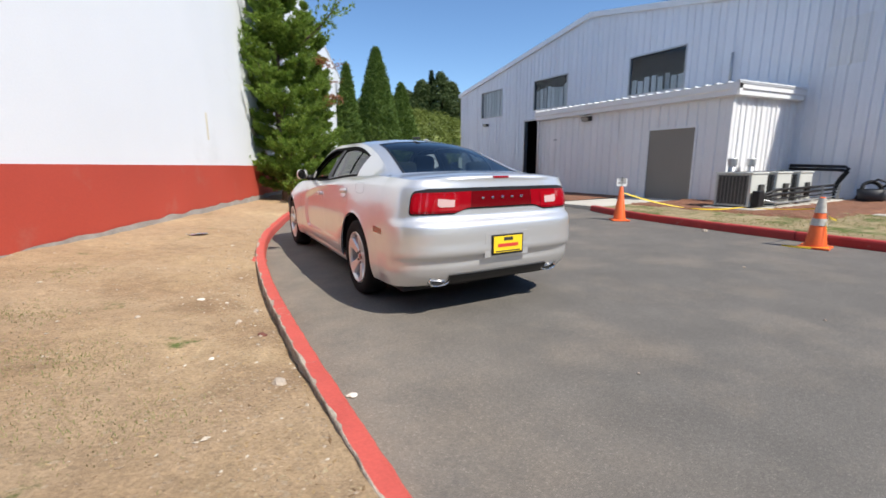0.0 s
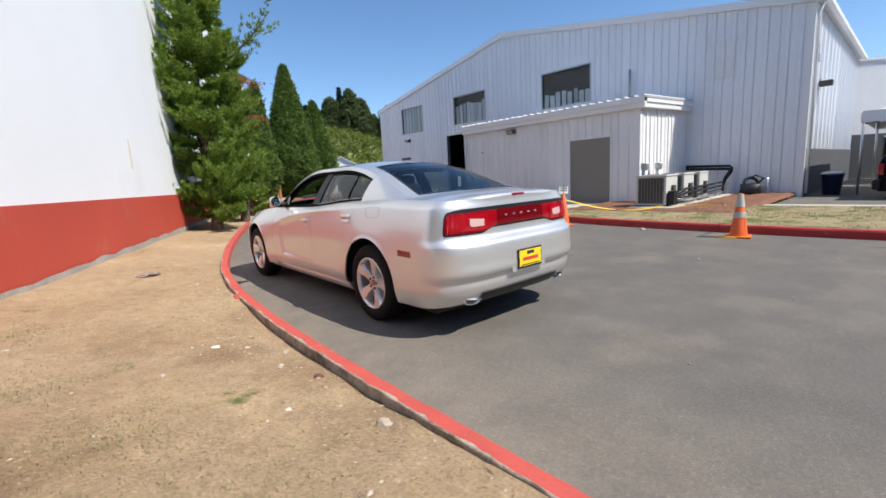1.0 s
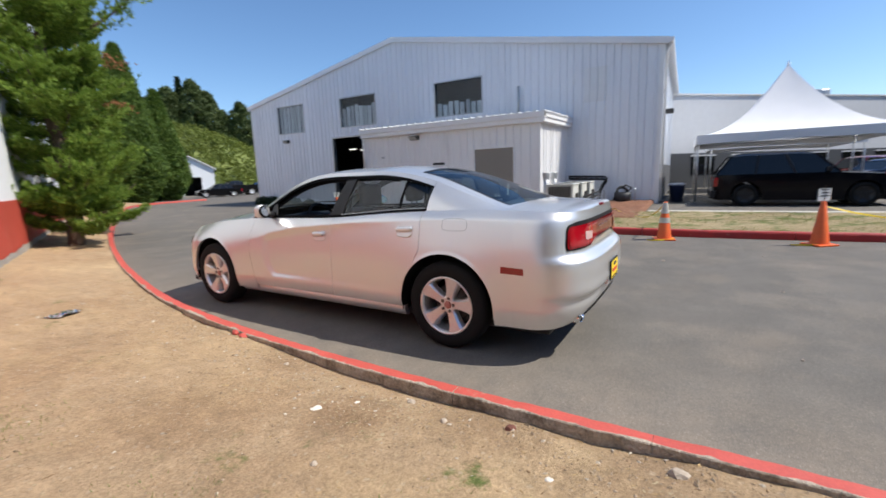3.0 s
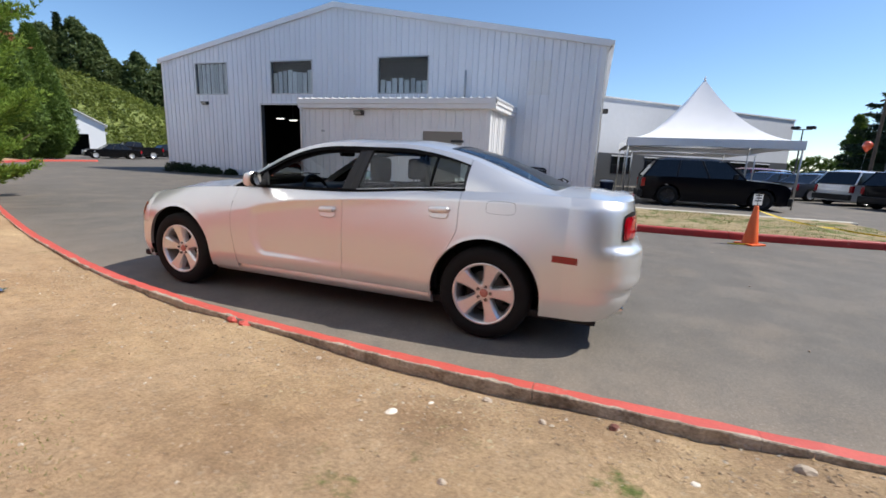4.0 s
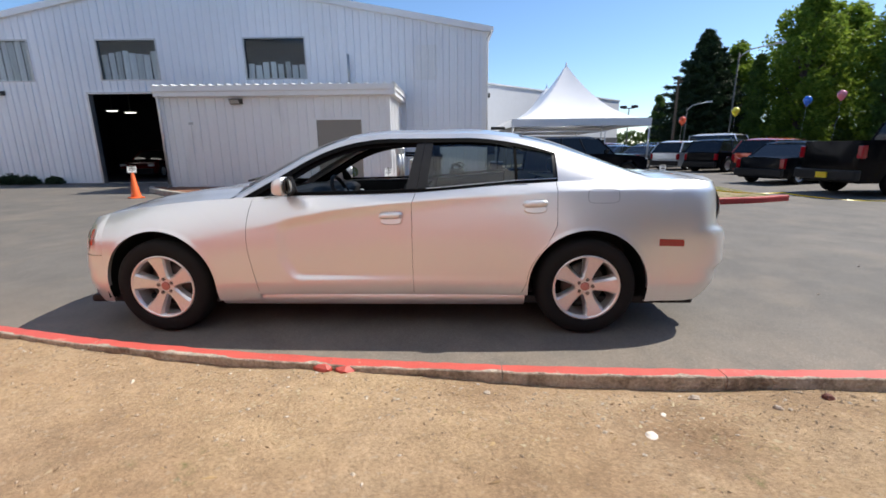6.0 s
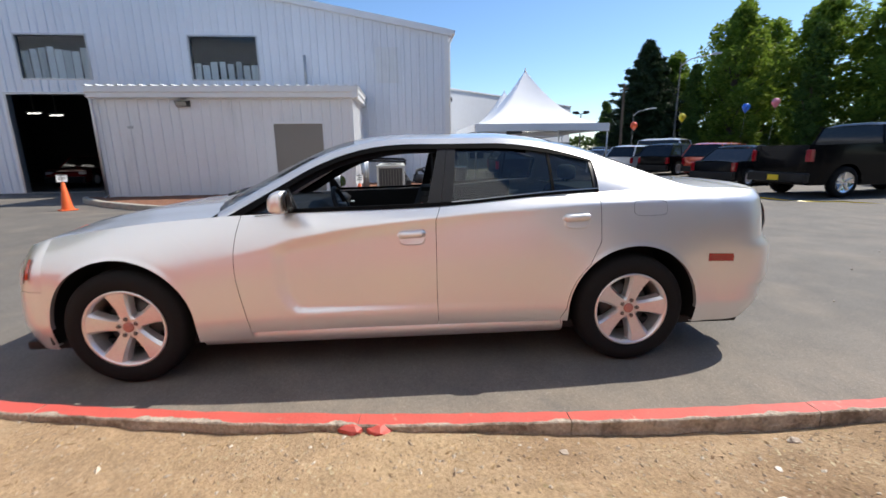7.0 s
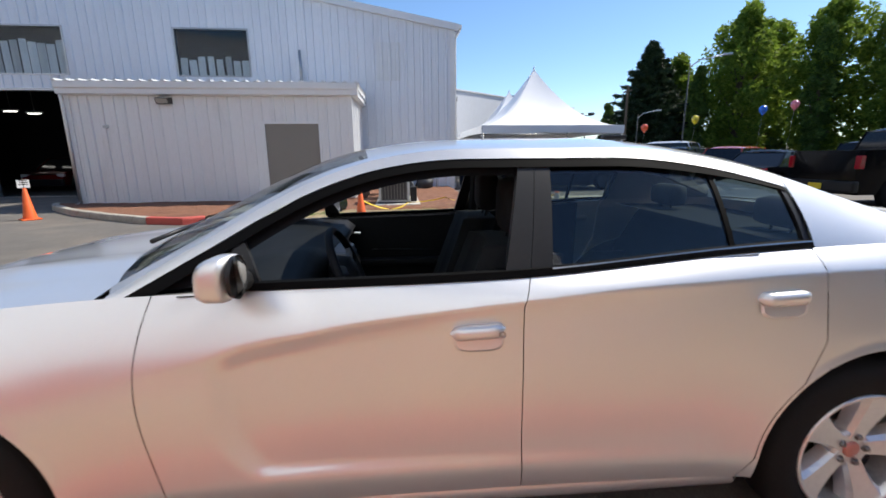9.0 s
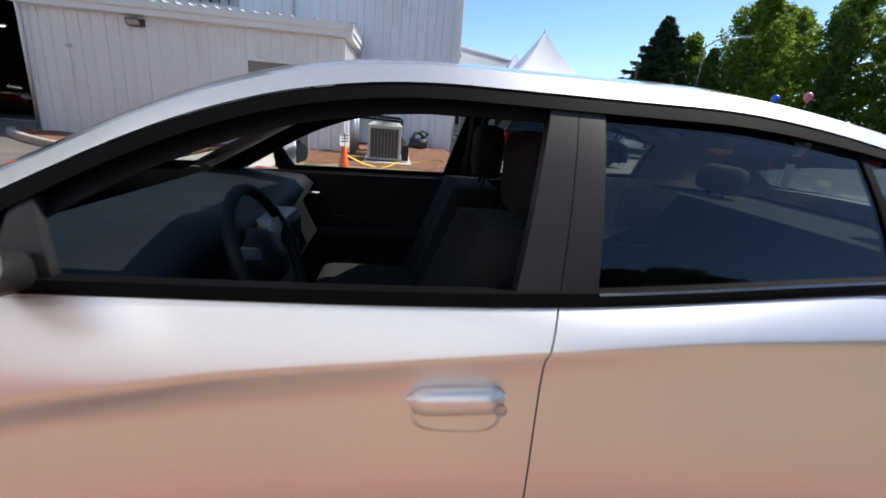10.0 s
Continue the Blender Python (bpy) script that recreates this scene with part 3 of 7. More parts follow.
rf = [(0, 1, 7, 6), (1, 2, 8, 7), (2, 3, 9, 8), (3, 4, 10, 9), (4, 5, 11, 10), (5, 0, 6, 11), (0, 5, 4, 1), (1, 4, 3, 2), (6, 7, 10, 11), (7, 8, 9, 10)]
part("roof", mesh_data("roof", rv, rf, M["roof"]), None, hall)
for ya, yb in ((Y0 - 0.2, APEX_Y), (APEX_Y, Y1 + 0.2)):
    za, zb = (EAVE, APEX + 0.04) if ya < APEX_Y else (APEX + 0.04, EAVE)
    v = []
    for x in (FX - 0.135, FX - 0.05):
        v += [(x, ya, za - 0.13), (x, yb, zb - 0.13), (x, yb, zb + 0.11), (x, ya, za + 0.11)]
    part("rake_trim", mesh_data("rake_trim", v, [(0, 1, 2, 3), (7, 6, 5, 4), (0, 4, 5, 1), (3, 2, 6, 7), (0, 3, 7, 4), (1, 5, 6, 2)], M["trim"]), None, hall)
part("corner_trim", box(FX - 0.045, Y0 - 0.06, -0.1, FX + 0.09, Y0 + 0.10, EAVE - 0.1), M["trim"], hall)
part("corner_trim", box(FX - 0.045, Y1 - 0.10, -0.1, FX + 0.09, Y1 + 0.03, EAVE - 0.1), M["trim"], hall)
part("gutter", box(FX - 0.1, Y0 - 0.34, EAVE - 0.05, FARX, Y0 - 0.18, EAVE + 0.1, 0.02), M["trim"], hall)
part("downpipe", tube([(FX + 0.15, Y0 - 0.26, EAVE), (FX + 0.15, Y0 - 0.12, EAVE - 0.35), (FX + 0.15, Y0 - 0.12, 0.1)], 0.045), M["trim"], hall, smooth=True)
part("flue", tube([(FX - 0.16, 8.75, 3.9), (FX - 0.16, 8.75, 5.15)], 0.05), M["steel"], hall, smooth=True)
pv, pf = cladding(5.1, 6.0, lambda y: 4.15, lambda y: 5.5, lambda o, y, z: (FX - o - 0.004, y, z))
part("light_panel", mesh_data("light_panel", pv, pf, mat("milky roof-light sheet", (0.69, 0.705, 0.72), 0.4, var=0.04, bump=0.02)), None, hall)

# windows of the hall
for (a, b, lo, hi) in WINS:
    w = part("window", box(FX - 0.03, a, hi - 0.05, FX + 0.12, b, hi), M["steel"], hall, "dark window with hanging strips behind the glass")
    for (p, q, r, s) in ((a, a + 0.05, lo, hi - 0.05), (b - 0.05, b, lo, hi - 0.05), (a + 0.05, b - 0.05, lo, lo + 0.05)):
        part("window_frame", box(FX - 0.03, p, r, FX + 0.12, q, s), M["steel"], w)
    pane = part("pane", box(FX + 0.05, a + 0.05, lo + 0.05, FX + 0.056, b - 0.05, hi - 0.05), M["pane"], w)
    pane.visible_shadow = False
    n = int((b - a) / 0.30)
    rnd = random.Random(int(a * 10))
    for i in range(n):
        y = a + 0.1 + i * (b - a - 0.15) / n
        h0 = lo + 0.06
        drop = rnd.uniform(0.03, 0.10) if a > 20 else (rnd.uniform(0.42, 0.60) if a > 15 else rnd.uniform(0.85, 1.08))
        bm = bmesh.new()
        sag = rnd.uniform(-0.02, 0.02)
        wd = rnd.uniform(0.24, 0.28) if a > 15 else rnd.uniform(0.18, 0.26)
        vs = [bm.verts.new((FX + 0.10 + dx, y + dy + sag * (1 - t), h0 + (hi - drop - h0) * t)) for t in (0, 0.5, 1) for dx, dy in ((0, 0), (-0.03, wd / 2), (0, wd))]
        for r in range(2):
            for k in range(2):
                bm.faces.new([vs[r * 3 + k], vs[r * 3 + k + 1], vs[r * 3 + k + 4], vs[r * 3 + k + 3]])
        part("strip", bm, M["blind"], w)
# Backing added behind the glass, with the room's unlit depth put into its colour.
part("lining", box(FX + 0.5, 9.5, 3.9, FX + 0.52, 25, 6.0), M["dark"], hall, "near-black backing that paints shade behind the windows")
# Screens and floor added inside the open door, painted near black for its shade.
part("shop_wall", box(FX + 8.0, Y0 + 0.2, 0.01, FX + 8.1, Y1 - 0.2, 5.9), M["dark"], hall, "near-black screen that paints the hall's deep shade")
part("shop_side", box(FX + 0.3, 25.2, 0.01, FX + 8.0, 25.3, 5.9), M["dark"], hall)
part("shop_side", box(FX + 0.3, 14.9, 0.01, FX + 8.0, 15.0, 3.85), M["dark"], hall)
part("shop_floor", box(FX + 0.3, 15.0, 0.008, FX + 8.0, 25.2, 0.014), plain("near-black shade floor", (0.05, 0.048, 0.045), 0.6), hall)
for a, b in ((GARAGE[0] - 0.06, GARAGE[0]), (GARAGE[1], GARAGE[1] + 0.07)):
    part("jamb", box(FX - 0.05, a, -0.05, FX + 0.2, b, 3.8), M["steel"], hall)
part("head_trim", box(FX - 0.05, GARAGE[0], 3.73, FX + 0.2, GARAGE[1], 3.8), M["steel"], hall)
tube_mat = plain("fluorescent tube", (1.0, 0.97, 0.9), 0.5, emit=2.2)
for i, (y, z) in enumerate(((22.68, 3.48), (21.7, 3.38))):
    lampb = thing("tube_light", "lit fluorescent tube fitting under the hall ceiling", "lamp", (FX + 4.9, y, z), 90, "hall tube lights")
    part("tray", box(-0.32, -0.08, 0.03, 0.32, 0.08, 0.09), M["trim"], lampb)
    part("tube", tube([(-0.28, 0, 0), (0.28, 0, 0)], 0.022), tube_mat, lampb)
    part("hanger", tube([(0, 0, 0.09), (0, 0, 2.9)], 0.008), M["steel"], lampb)


def wall_pack(at, scale=1.0):
    t = thing("wall_lamp", "bronze wall-pack lamp fixed under the eave", "lamp", at, 0, "wall lamps")
    v = [(0, -0.2, 0.12), (0, 0.2, 0.12), (0, 0.2, -0.06), (0, -0.2, -0.06), (-0.22, -0.17, 0.09), (-0.22, 0.17, 0.09), (-0.14, 0.17, -0.05), (-0.14, -0.17, -0.05)]
    v = [tuple(c * scale for c in q) for q in v]
    part("housing", mesh_data("housing", v, [(0, 1, 5, 4), (1, 2, 6, 5), (3, 0, 4, 7), (2, 3, 7, 6), (0, 3, 2, 1)], plain("bronze", (0.05, 0.045, 0.04), 0.5)), None, t)
    part("lens", mesh_data("lens", [(-0.222 * scale, -0.15 * scale, 0.07 * scale), (-0.222 * scale, 0.15 * scale, 0.07 * scale), (-0.15 * scale, 0.15 * scale, -0.045 * scale), (-0.15 * scale, -0.15 * scale, -0.045 * scale)], [(0, 1, 2, 3)], plain("prismatic lens", (0.35, 0.35, 0.33), 0.3)), None, t)


wall_pack((FX - 0.03, 23.6, 3.78))
wall_pack((13.53, 11.74, 2.90))
cam_box = thing("security_lamp", "small grey twin floodlight on the side wall", "lamp", (19.3, Y0 - 0.02, 3.7))
part("head", box(-0.14, -0.38, -0.09, 0.14, -0.03, 0.09, 0.02), M["ac_dark"], cam_box)
part("bracket", box(-0.05, -0.08, 0.02, 0.05, 0.0, 0.16), M["steel"], cam_box)
vent = thing("wall_vent", "small grey conduit box high on the corner", "vent", (FX + 0.7, Y0 - 0.02, 4.4))
part("body", box(-0.12, -0.12, -0.12, 0.12, 0, 0.12, 0.02), M["steel"], vent)
part("pipe", tube([(0, -0.06, 0.12), (0, -0.06, 0.45)], 0.03), M["steel"], vent)

# ---- annex ----
AX, AY0, AY1 = 13.55, 6.65, 14.30
ATOP = 3.12
annex = thing("annex", "low off-white ribbed annex with a white fascia", "building")
DOOR = (7.54, 9.18, 0.05, 2.37)
clad_wall(annex, AY0, AY1, 0.02, lambda y: ATOP, [DOOR], lambda o, y, z: (AX - o, y, z), M["annex_wall"])
clad_wall(annex, AX, FX, 0.02, lambda x: ATOP + 0.03 * (x - AX), [], lambda o, x, z: (x, AY0 - o, z), M["annex_wall"])
part("far_wall", box(AX + 0.05, AY1 - 0.05, 0.02, FX - 0.05, AY1, ATOP), M["annex_wall"], annex)
for x, y in ((AX, AY0), (AX, AY1 - 0.05)):
    part("corner_trim", box(x - 0.042, y - 0.042, 0.02, x + 0.10, y + 0.08, ATOP), M["trim"], annex)
roof_v = []
for x, dz in ((AX - 0.22, 0), (FX - 0.06, 0.14)):
    roof_v += [(x, AY0 - 0.25, 3.385 + dz), (x, AY1 + 0.12, 3.385 + dz), (x, AY1 + 0.12, 3.425 + dz), (x, AY0 - 0.25, 3.425 + dz)]
part("roof", mesh_data("roof", roof_v, [(0, 1, 2, 3), (7, 6, 5, 4), (3, 2, 6, 7), (0, 4, 5, 1), (0, 3, 7, 4), (1, 5, 6, 2)], M["roof"]), None, annex)
k = 0
y = AY0 - 0.2
rib_me = mesh_data("roof_rib", [(AX - 0.25, -0.06, 3.43), (AX - 0.25, -0.03, 3.475), (AX - 0.25, 0.03, 3.475), (AX - 0.25, 0.06, 3.43), (FX - 0.07, -0.06, 3.57), (FX - 0.07, -0.03, 3.615), (FX - 0.07, 0.03, 3.615), (FX - 0.07, 0.06, 3.57)], [(0, 1, 2, 3), (0, 4, 5, 1), (1, 5, 6, 2), (2, 6, 7, 3)], M["roof"])
while y < AY1 + 0.12:
    part("roof_rib", rib_me, None, annex, at=pose(0, y, 0))
    y += RIB
fv = [(0, 3.07), (-0.16, 3.10), (-0.16, 3.22), (-0.20, 3.26), (-0.20, 3.415), (0, 3.415)]
for name, fn, n0, n1 in (("fascia", lambda o, s, z: (AX - 0.03 + o, s, z), AY0 - 0.23, AY1 + 0.12), ("fascia", lambda o, s, z: (s, AY0 - 0.03 + o, z + 0.03 * (s - AX + 0.2)), AX - 0.22, FX - 0.05)):
    vv = [fn(o, s, z) for s in (n0, n1) for o, z in fv]
    part(name, mesh_data(name, vv, [(i, (i + 1) % 6, 6 + (i + 1) % 6, 6 + i) for i in range(6)] + [tuple(range(6)), tuple(range(11, 5, -1))], M["trim"]), None, annex)
part("downpipe", tube([(AX - 0.12, AY1 + 0.05, 3.2), (AX - 0.09, AY1 + 0.05, 2.9), (AX - 0.09, AY1 + 0.05, 0.2), (AX - 0.25, AY1 + 0.05, 0.1)], 0.045), M["trim"], annex, smooth=True)
dfr = part("door_frame", box(AX - 0.05, DOOR[0], 2.31, AX + 0.08, DOOR[1], 2.37), M["trim"], annex)
for a, b in ((DOOR[0], DOOR[0] + 0.06), (DOOR[1] - 0.06, DOOR[1])):
    part("jamb", box(AX - 0.05, a, 0.05, AX + 0.08, b, 2.31), M["trim"], dfr)
part("double_door", box(AX - 0.01, DOOR[0] + 0.06, 0.07, AX + 0.03, DOOR[1] - 0.06, 2.31), M["door_tan"], annex, "taupe flush metal door")
part("vent", box(AX - 0.05, 13.3, 2.2, AX - 0.03, 13.45, 2.28), M["steel"], annex)
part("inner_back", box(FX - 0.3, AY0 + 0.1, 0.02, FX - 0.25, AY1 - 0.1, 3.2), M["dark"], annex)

# ---- silver sedan ----
def paint_mat(name, col, metal=0.65, rough=0.33):
    m, nt, p = nodes_of(name)
    N, L = nt.nodes.new, nt.links.new
    src = N("ShaderNodeTexCoord").outputs["Object"]
    fl = N("ShaderNodeTexVoronoi")
    fl.inputs["Scale"].default_value = 900
    L(src, fl.inputs["Vector"])
    dust = N("ShaderNodeTexNoise")
    dust.inputs["Scale"].default_value, dust.inputs["Detail"].default_value = 2.5, 6
    L(src, dust.inputs["Vector"])
    rng = N("ShaderNodeMapRange")
    rng.inputs["To Min"].default_value, rng.inputs["To Max"].default_value = 0.9, 1.08
    L(fl.outputs["Distance"], rng.inputs["Value"])
    hsv = N("ShaderNodeHueSaturation")
    hsv.inputs["Color"].default_value = (*col, 1)
    L(rng.outputs["Result"], hsv.inputs["Value"])
    L(hsv.outputs["Color"], p.inputs["Base Color"])
    r2 = N("ShaderNodeMapRange")
    r2.inputs["To Min"].default_value, r2.inputs["To Max"].default_value = rough * 0.8, rough * 1.2
    L(dust.outputs["Fac"], r2.inputs["Value"])
    L(r2.outputs["Result"], p.inputs["Roughness"])
    p.inputs["Metallic"].default_value = metal
    p.inputs["Coat Weight"].default_value = 1.0
    p.inputs["Coat Roughness"].default_value = 0.05
    return m


M["silver"] = paint_mat("silver metallic paint", (0.735, 0.73, 0.72), 0.70, 0.38)
M["trim_black"] = mat("satin black trim", (0.015, 0.015, 0.016), 0.4, var=0.15, bump=0.05, dist=0.001, spec=0.28)
M["seal"] = mat("black rubber seal", (0.003, 0.003, 0.0032), 0.7, var=0.15, bump=0.05, dist=0.001, spec=0.06)
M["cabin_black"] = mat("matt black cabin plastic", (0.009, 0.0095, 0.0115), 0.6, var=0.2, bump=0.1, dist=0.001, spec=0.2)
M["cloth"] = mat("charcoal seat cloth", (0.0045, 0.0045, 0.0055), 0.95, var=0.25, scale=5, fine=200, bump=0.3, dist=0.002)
M["grey_cloth"] = mat("grey headrest cloth", (0.05, 0.053, 0.056), 0.95, var=0.2, fine=200, bump=0.3, dist=0.002)
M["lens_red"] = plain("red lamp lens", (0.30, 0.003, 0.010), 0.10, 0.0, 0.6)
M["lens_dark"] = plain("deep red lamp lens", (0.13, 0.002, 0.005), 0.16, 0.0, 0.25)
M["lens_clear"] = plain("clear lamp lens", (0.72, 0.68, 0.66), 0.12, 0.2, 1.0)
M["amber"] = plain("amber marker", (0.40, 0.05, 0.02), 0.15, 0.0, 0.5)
M["plate_yellow"] = mat("yellow paper plate", (0.85, 0.60, 0.02), 0.5, var=0.03, bump=0)
M["red_ink"] = plain("red print", (0.6, 0.05, 0.03), 0.6)

WB, RW = 3.052, 0.352
ARCH = 0.412
Z_CREASE = [(-1.0, 0.99), (-0.77, 1.012), (-0.3, 1.03), (0.24, 1.022), (0.58, 1.005), (0.9, 0.99), (1.22, 0.963), (1.48, 0.94), (1.76, 0.91), (1.9, 0.885), (2.07, 0.855), (2.2, 0.815), (2.5, 0.765), (3.05, 0.755), (3.6, 0.70)]
Z_TOP = [(-0.98, 1.045), (-0.8, 1.075), (-0.5, 1.095), (-0.2, 1.098), (0.2, 1.088), (0.5, 1.075), (1.2, 1.022), (2.1, 1.0), (2.5, 0.985), (3.0, 0.945), (3.35, 0.895), (3.6, 0.845), (3.8, 0.79), (3.92, 0.74)]
X_TOP = [(-0.98, 0.72), (-0.55, 0.775), (0.2, 0.80), (0.6, 0.815), (1.2, 0.828), (2.1, 0.815), (2.5, 0.795), (3.1, 0.785), (3.5, 0.735)]
X_MAX = [(-0.6, 0.905), (0.0, 0.93), (0.6, 0.915), (1.5, 0.905), (2.4, 0.915), (3.05, 0.93), (3.3, 0.915), (3.5, 0.875)]
Y_TAIL, Y_NOSE = -0.55, 3.475
D_TAIL = [(0.2, 0.30), (0.27, 0.40), (0.33, 0.455), (0.40, 0.485), (0.475, 0.495), (0.50, 0.525), (0.60, 0.532), (0.70, 0.53), (0.745, 0.515), (0.785, 0.462), (0.82, 0.452), (0.90, 0.448), (1.0, 0.44), (1.06, 0.43)]
D_NOSE = [(0.2, 0.34), (0.3, 0.40), (0.45, 0.43), (0.56, 0.42), (0.60, 0.40), (0.70, 0.375), (0.80, 0.32), (0.9, 0.27)]


def bumpf(t):
    return max(0.0, 1 - t * t) ** 2


def soft_step(t):
    t = min(1.0, max(0.0, t))
    return t * t * (3 - 2 * t)


def side_x(y, z):
    """Half width of the body side at y along and z up."""
    zc, zt, xt, xm = interp(Z_CREASE, y), interp(Z_TOP, y), interp(X_TOP, y), interp(X_MAX, y)
    edge = xm - 0.004
    sharp = interp([(-0.9, 0.5), (0.0, 0.7), (0.8, 0.95), (1.8, 0.95), (2.2, 0.45), (2.6, 0.0), (3.0, 0.0)], y)
    under = interp([(-0.2, -0.1), (0.3, 0.0), (1.3, 1.0), (2.0, 1.0)], y)
    lean = interp([(-0.6, 0.040), (0.2, 0.040), (0.7, 0.030), (1.2, 0.016), (1.6, 0.010), (2.2, 0.010)], y)
    if z >= zc:
        t = min(1, (z - zc) / max(0.02, zt - zc))
        x1 = edge - lean + (xt - edge + lean) * (0.45 * t + 0.55 * t**1.5)
    else:
        d = zc - z
        x1 = edge - lean * min(1, max(0, (z - 0.58) / (zc - 0.58))) ** 1.7 - 0.008 * under * soft_step(d / 0.03) * (1 - 0.5 * soft_step((d - 0.1) / 0.2))
    t = min(1, max(0, (z - 0.60) / max(0.05, zt - 0.60)))
    x0 = edge - (edge - xt) * t**2.4
    x = x0 + (x1 - x0) * sharp
    # sculpted door hollow with its lower ledge
    if 0.3 < y < 2.32:
        front = 2.20 - 0.12 * max(0, (0.62 - z) / 0.22) ** 2
        depth = interp([(0.3, 0.0), (0.8, 0.003), (1.3, 0.008), (1.8, 0.018), (2.1, 0.025)], y)
        fade = soft_step((front - y) / 0.10)
        if 0.405 < z < zc:
            up = soft_step((zc - z - 0.005) / 0.075)
            lo = soft_step((z - 0.405) / 0.035)
            x -= depth * fade * up * lo
    if z < 0.41:
        x -= 0.05 * max(0, (0.39 - z) / 0.2) ** 1.3
    # flared wheel arches
    for c in (0.0, WB):
        r = math.hypot(y - c, z - RW - 0.005)
        if r < 0.62:
            x += 0.005 * math.exp(-((r - 0.412) / 0.016) ** 2) + 0.010 * math.exp(-((r - 0.40) / 0.12) ** 2)
    return x


def tail_point(a, z, n=3.8):
    """A point of the tail: a runs from 0 at the side to 1 at the middle."""
    w, d = side_x(Y_TAIL, z), interp(D_TAIL, z)
    ang = a * math.pi / 2
    return Vector((-w * math.cos(ang) ** (2 / n), Y_TAIL - d * math.sin(ang) ** (2 / n), z))


def nose_point(a, z, n=2.15):
    w, d = side_x(Y_NOSE, z), interp(D_NOSE, z)
    ang = a * math.pi / 2
    return Vector((-w * math.cos(ang) ** (2 / n), Y_NOSE + d * math.sin(ang) ** (2 / n), z))


def flanged(fn, nu, nv, depth=0.018):
    """A panel with its rim turned inwards so that it reads as sheet with thickness."""
    verts = [[Vector(fn(i / nu, j / nv)) for j in range(nv + 1)] for i in range(nu + 1)]
    flat, faces, w = [], [], nv + 1
    for row in verts:
        flat += row
    faces = [(i * w + j, (i + 1) * w + j, (i + 1) * w + j + 1, i * w + j + 1) for i in range(nu) for j in range(nv)]
    rim = [(i, 0) for i in range(nu)] + [(nu, j) for j in range(nv)] + [(i, nv) for i in range(nu, 0, -1)] + [(0, j) for j in range(nv, 0, -1)]
    base = len(flat)
    for i, j in rim:
        p = verts[i][j]
        q = verts[i][min(max(j, 1), nv - 1)] if j in (0, nv) else verts[min(max(i, 1), nu - 1)][j]
        inward = Vector((depth if p.x < 0 else -depth, 0, 0))
        flat.append(p + inward + (q - p) * 0.05)
    m = len(rim)
    flat += [verts[i][j] for i, j in rim]
    for k in range(m):
        k2 = (k + 1) % m
        faces.append((base + m + k, base + k, base + k2, base + m + k2))
    return flat, faces


def mirrored(verts):
    return [Vector((-v.x, v.y, v.z)) for v in verts]


car = thing("silver_sedan", "silver four-door sedan with its front windows down and yellow dealer plate", "car", (2.28, 3.746, 0.0), -1.63)


def pair(name, fn, nu, nv, material, label="", depth=0.018, parent=None, smooth=True):
    """The same panel on both sides of the car."""
    v, f = flanged(fn, nu, nv, depth) if depth else (None, None)
    if not depth:
        v = [Vector(fn(i / nu, j / nv)) for i in range(nu + 1) for j in range(nv + 1)]
        w = nv + 1
        f = [(i * w + j, (i + 1) * w + j, (i + 1) * w + j + 1, i * w + j + 1) for i in range(nu) for j in range(nv)]
    out = []
    for k in (0, 1):
        vv = v if k == 0 else mirrored(v)
        ff = f if k == 0 else [q[::-1] for q in f]
        me = mesh_data(name, vv, ff, material, smooth)
        out.append(part(name, me, None, parent or car, label))
    return out


def side_patch(y_left, y_right, low, high=None, crease=True):
    """Side sheet between two edges, each y as a function of z."""
    def fn(u, v):
        if not crease:
            at = lambda q: y_left(q) + (y_right(q) - y_left(q)) * u
            y0 = at(0.45)
            lo = low(y0)
            z = lo + (interp(Z_TOP, at(0.9)) - lo) * v
            y = at(z) - (at(lo) - y0) * (1 - v) * min(1, u / 0.22)
            return (-side_x(y, z), y, z)
        z = 0.6
        for _ in range(3):
            y = y_left(z) + (y_right(z) - y_left(z)) * u
            lo, hi = low(y), (high(y) if high else interp(Z_TOP, y))
            mid = interp(Z_CREASE, y)
            if lo < mid - 0.04:
                z = lo + (mid - lo) * v / 0.7 if v < 0.7 else mid + (hi - mid) * (v - 0.7) / 0.3
            else:
                z = lo + (hi - lo) * v
        return (-side_x(y, z), y, z)
    return fn


DOOR_SILL = 0.298
cut_front = lambda z: 2.34 + 0.055 * bumpf((z - 0.72) / 0.45) - 0.03 * max(0, z - 0.9)
cut_mid = lambda z: 1.222 - 0.03 * max(0, (0.5 - z)) - 0.4 * max(0, z - 0.95)
cut_rear = lambda z: 0.225 + (0.24 * ((0.80 - z) / 0.5) ** 1.0 if z < 0.80 else 0.0)
G = 0.0017
pair("front_door", side_patch(lambda z: cut_mid(z) + G, lambda z: cut_front(z) - G, lambda y: DOOR_SILL), 84, 60, M["silver"])
rear_edge = lambda z: max(cut_rear(z), (math.sqrt(max(0, ARCH**2 - (z - RW - 0.005) ** 2)) + 0.012) if z < 0.78 else 0)
pair("rear_door", side_patch(lambda z: rear_edge(z) + G, lambda z: cut_mid(z) - G, lambda y: DOOR_SILL), 76, 60, M["silver"])


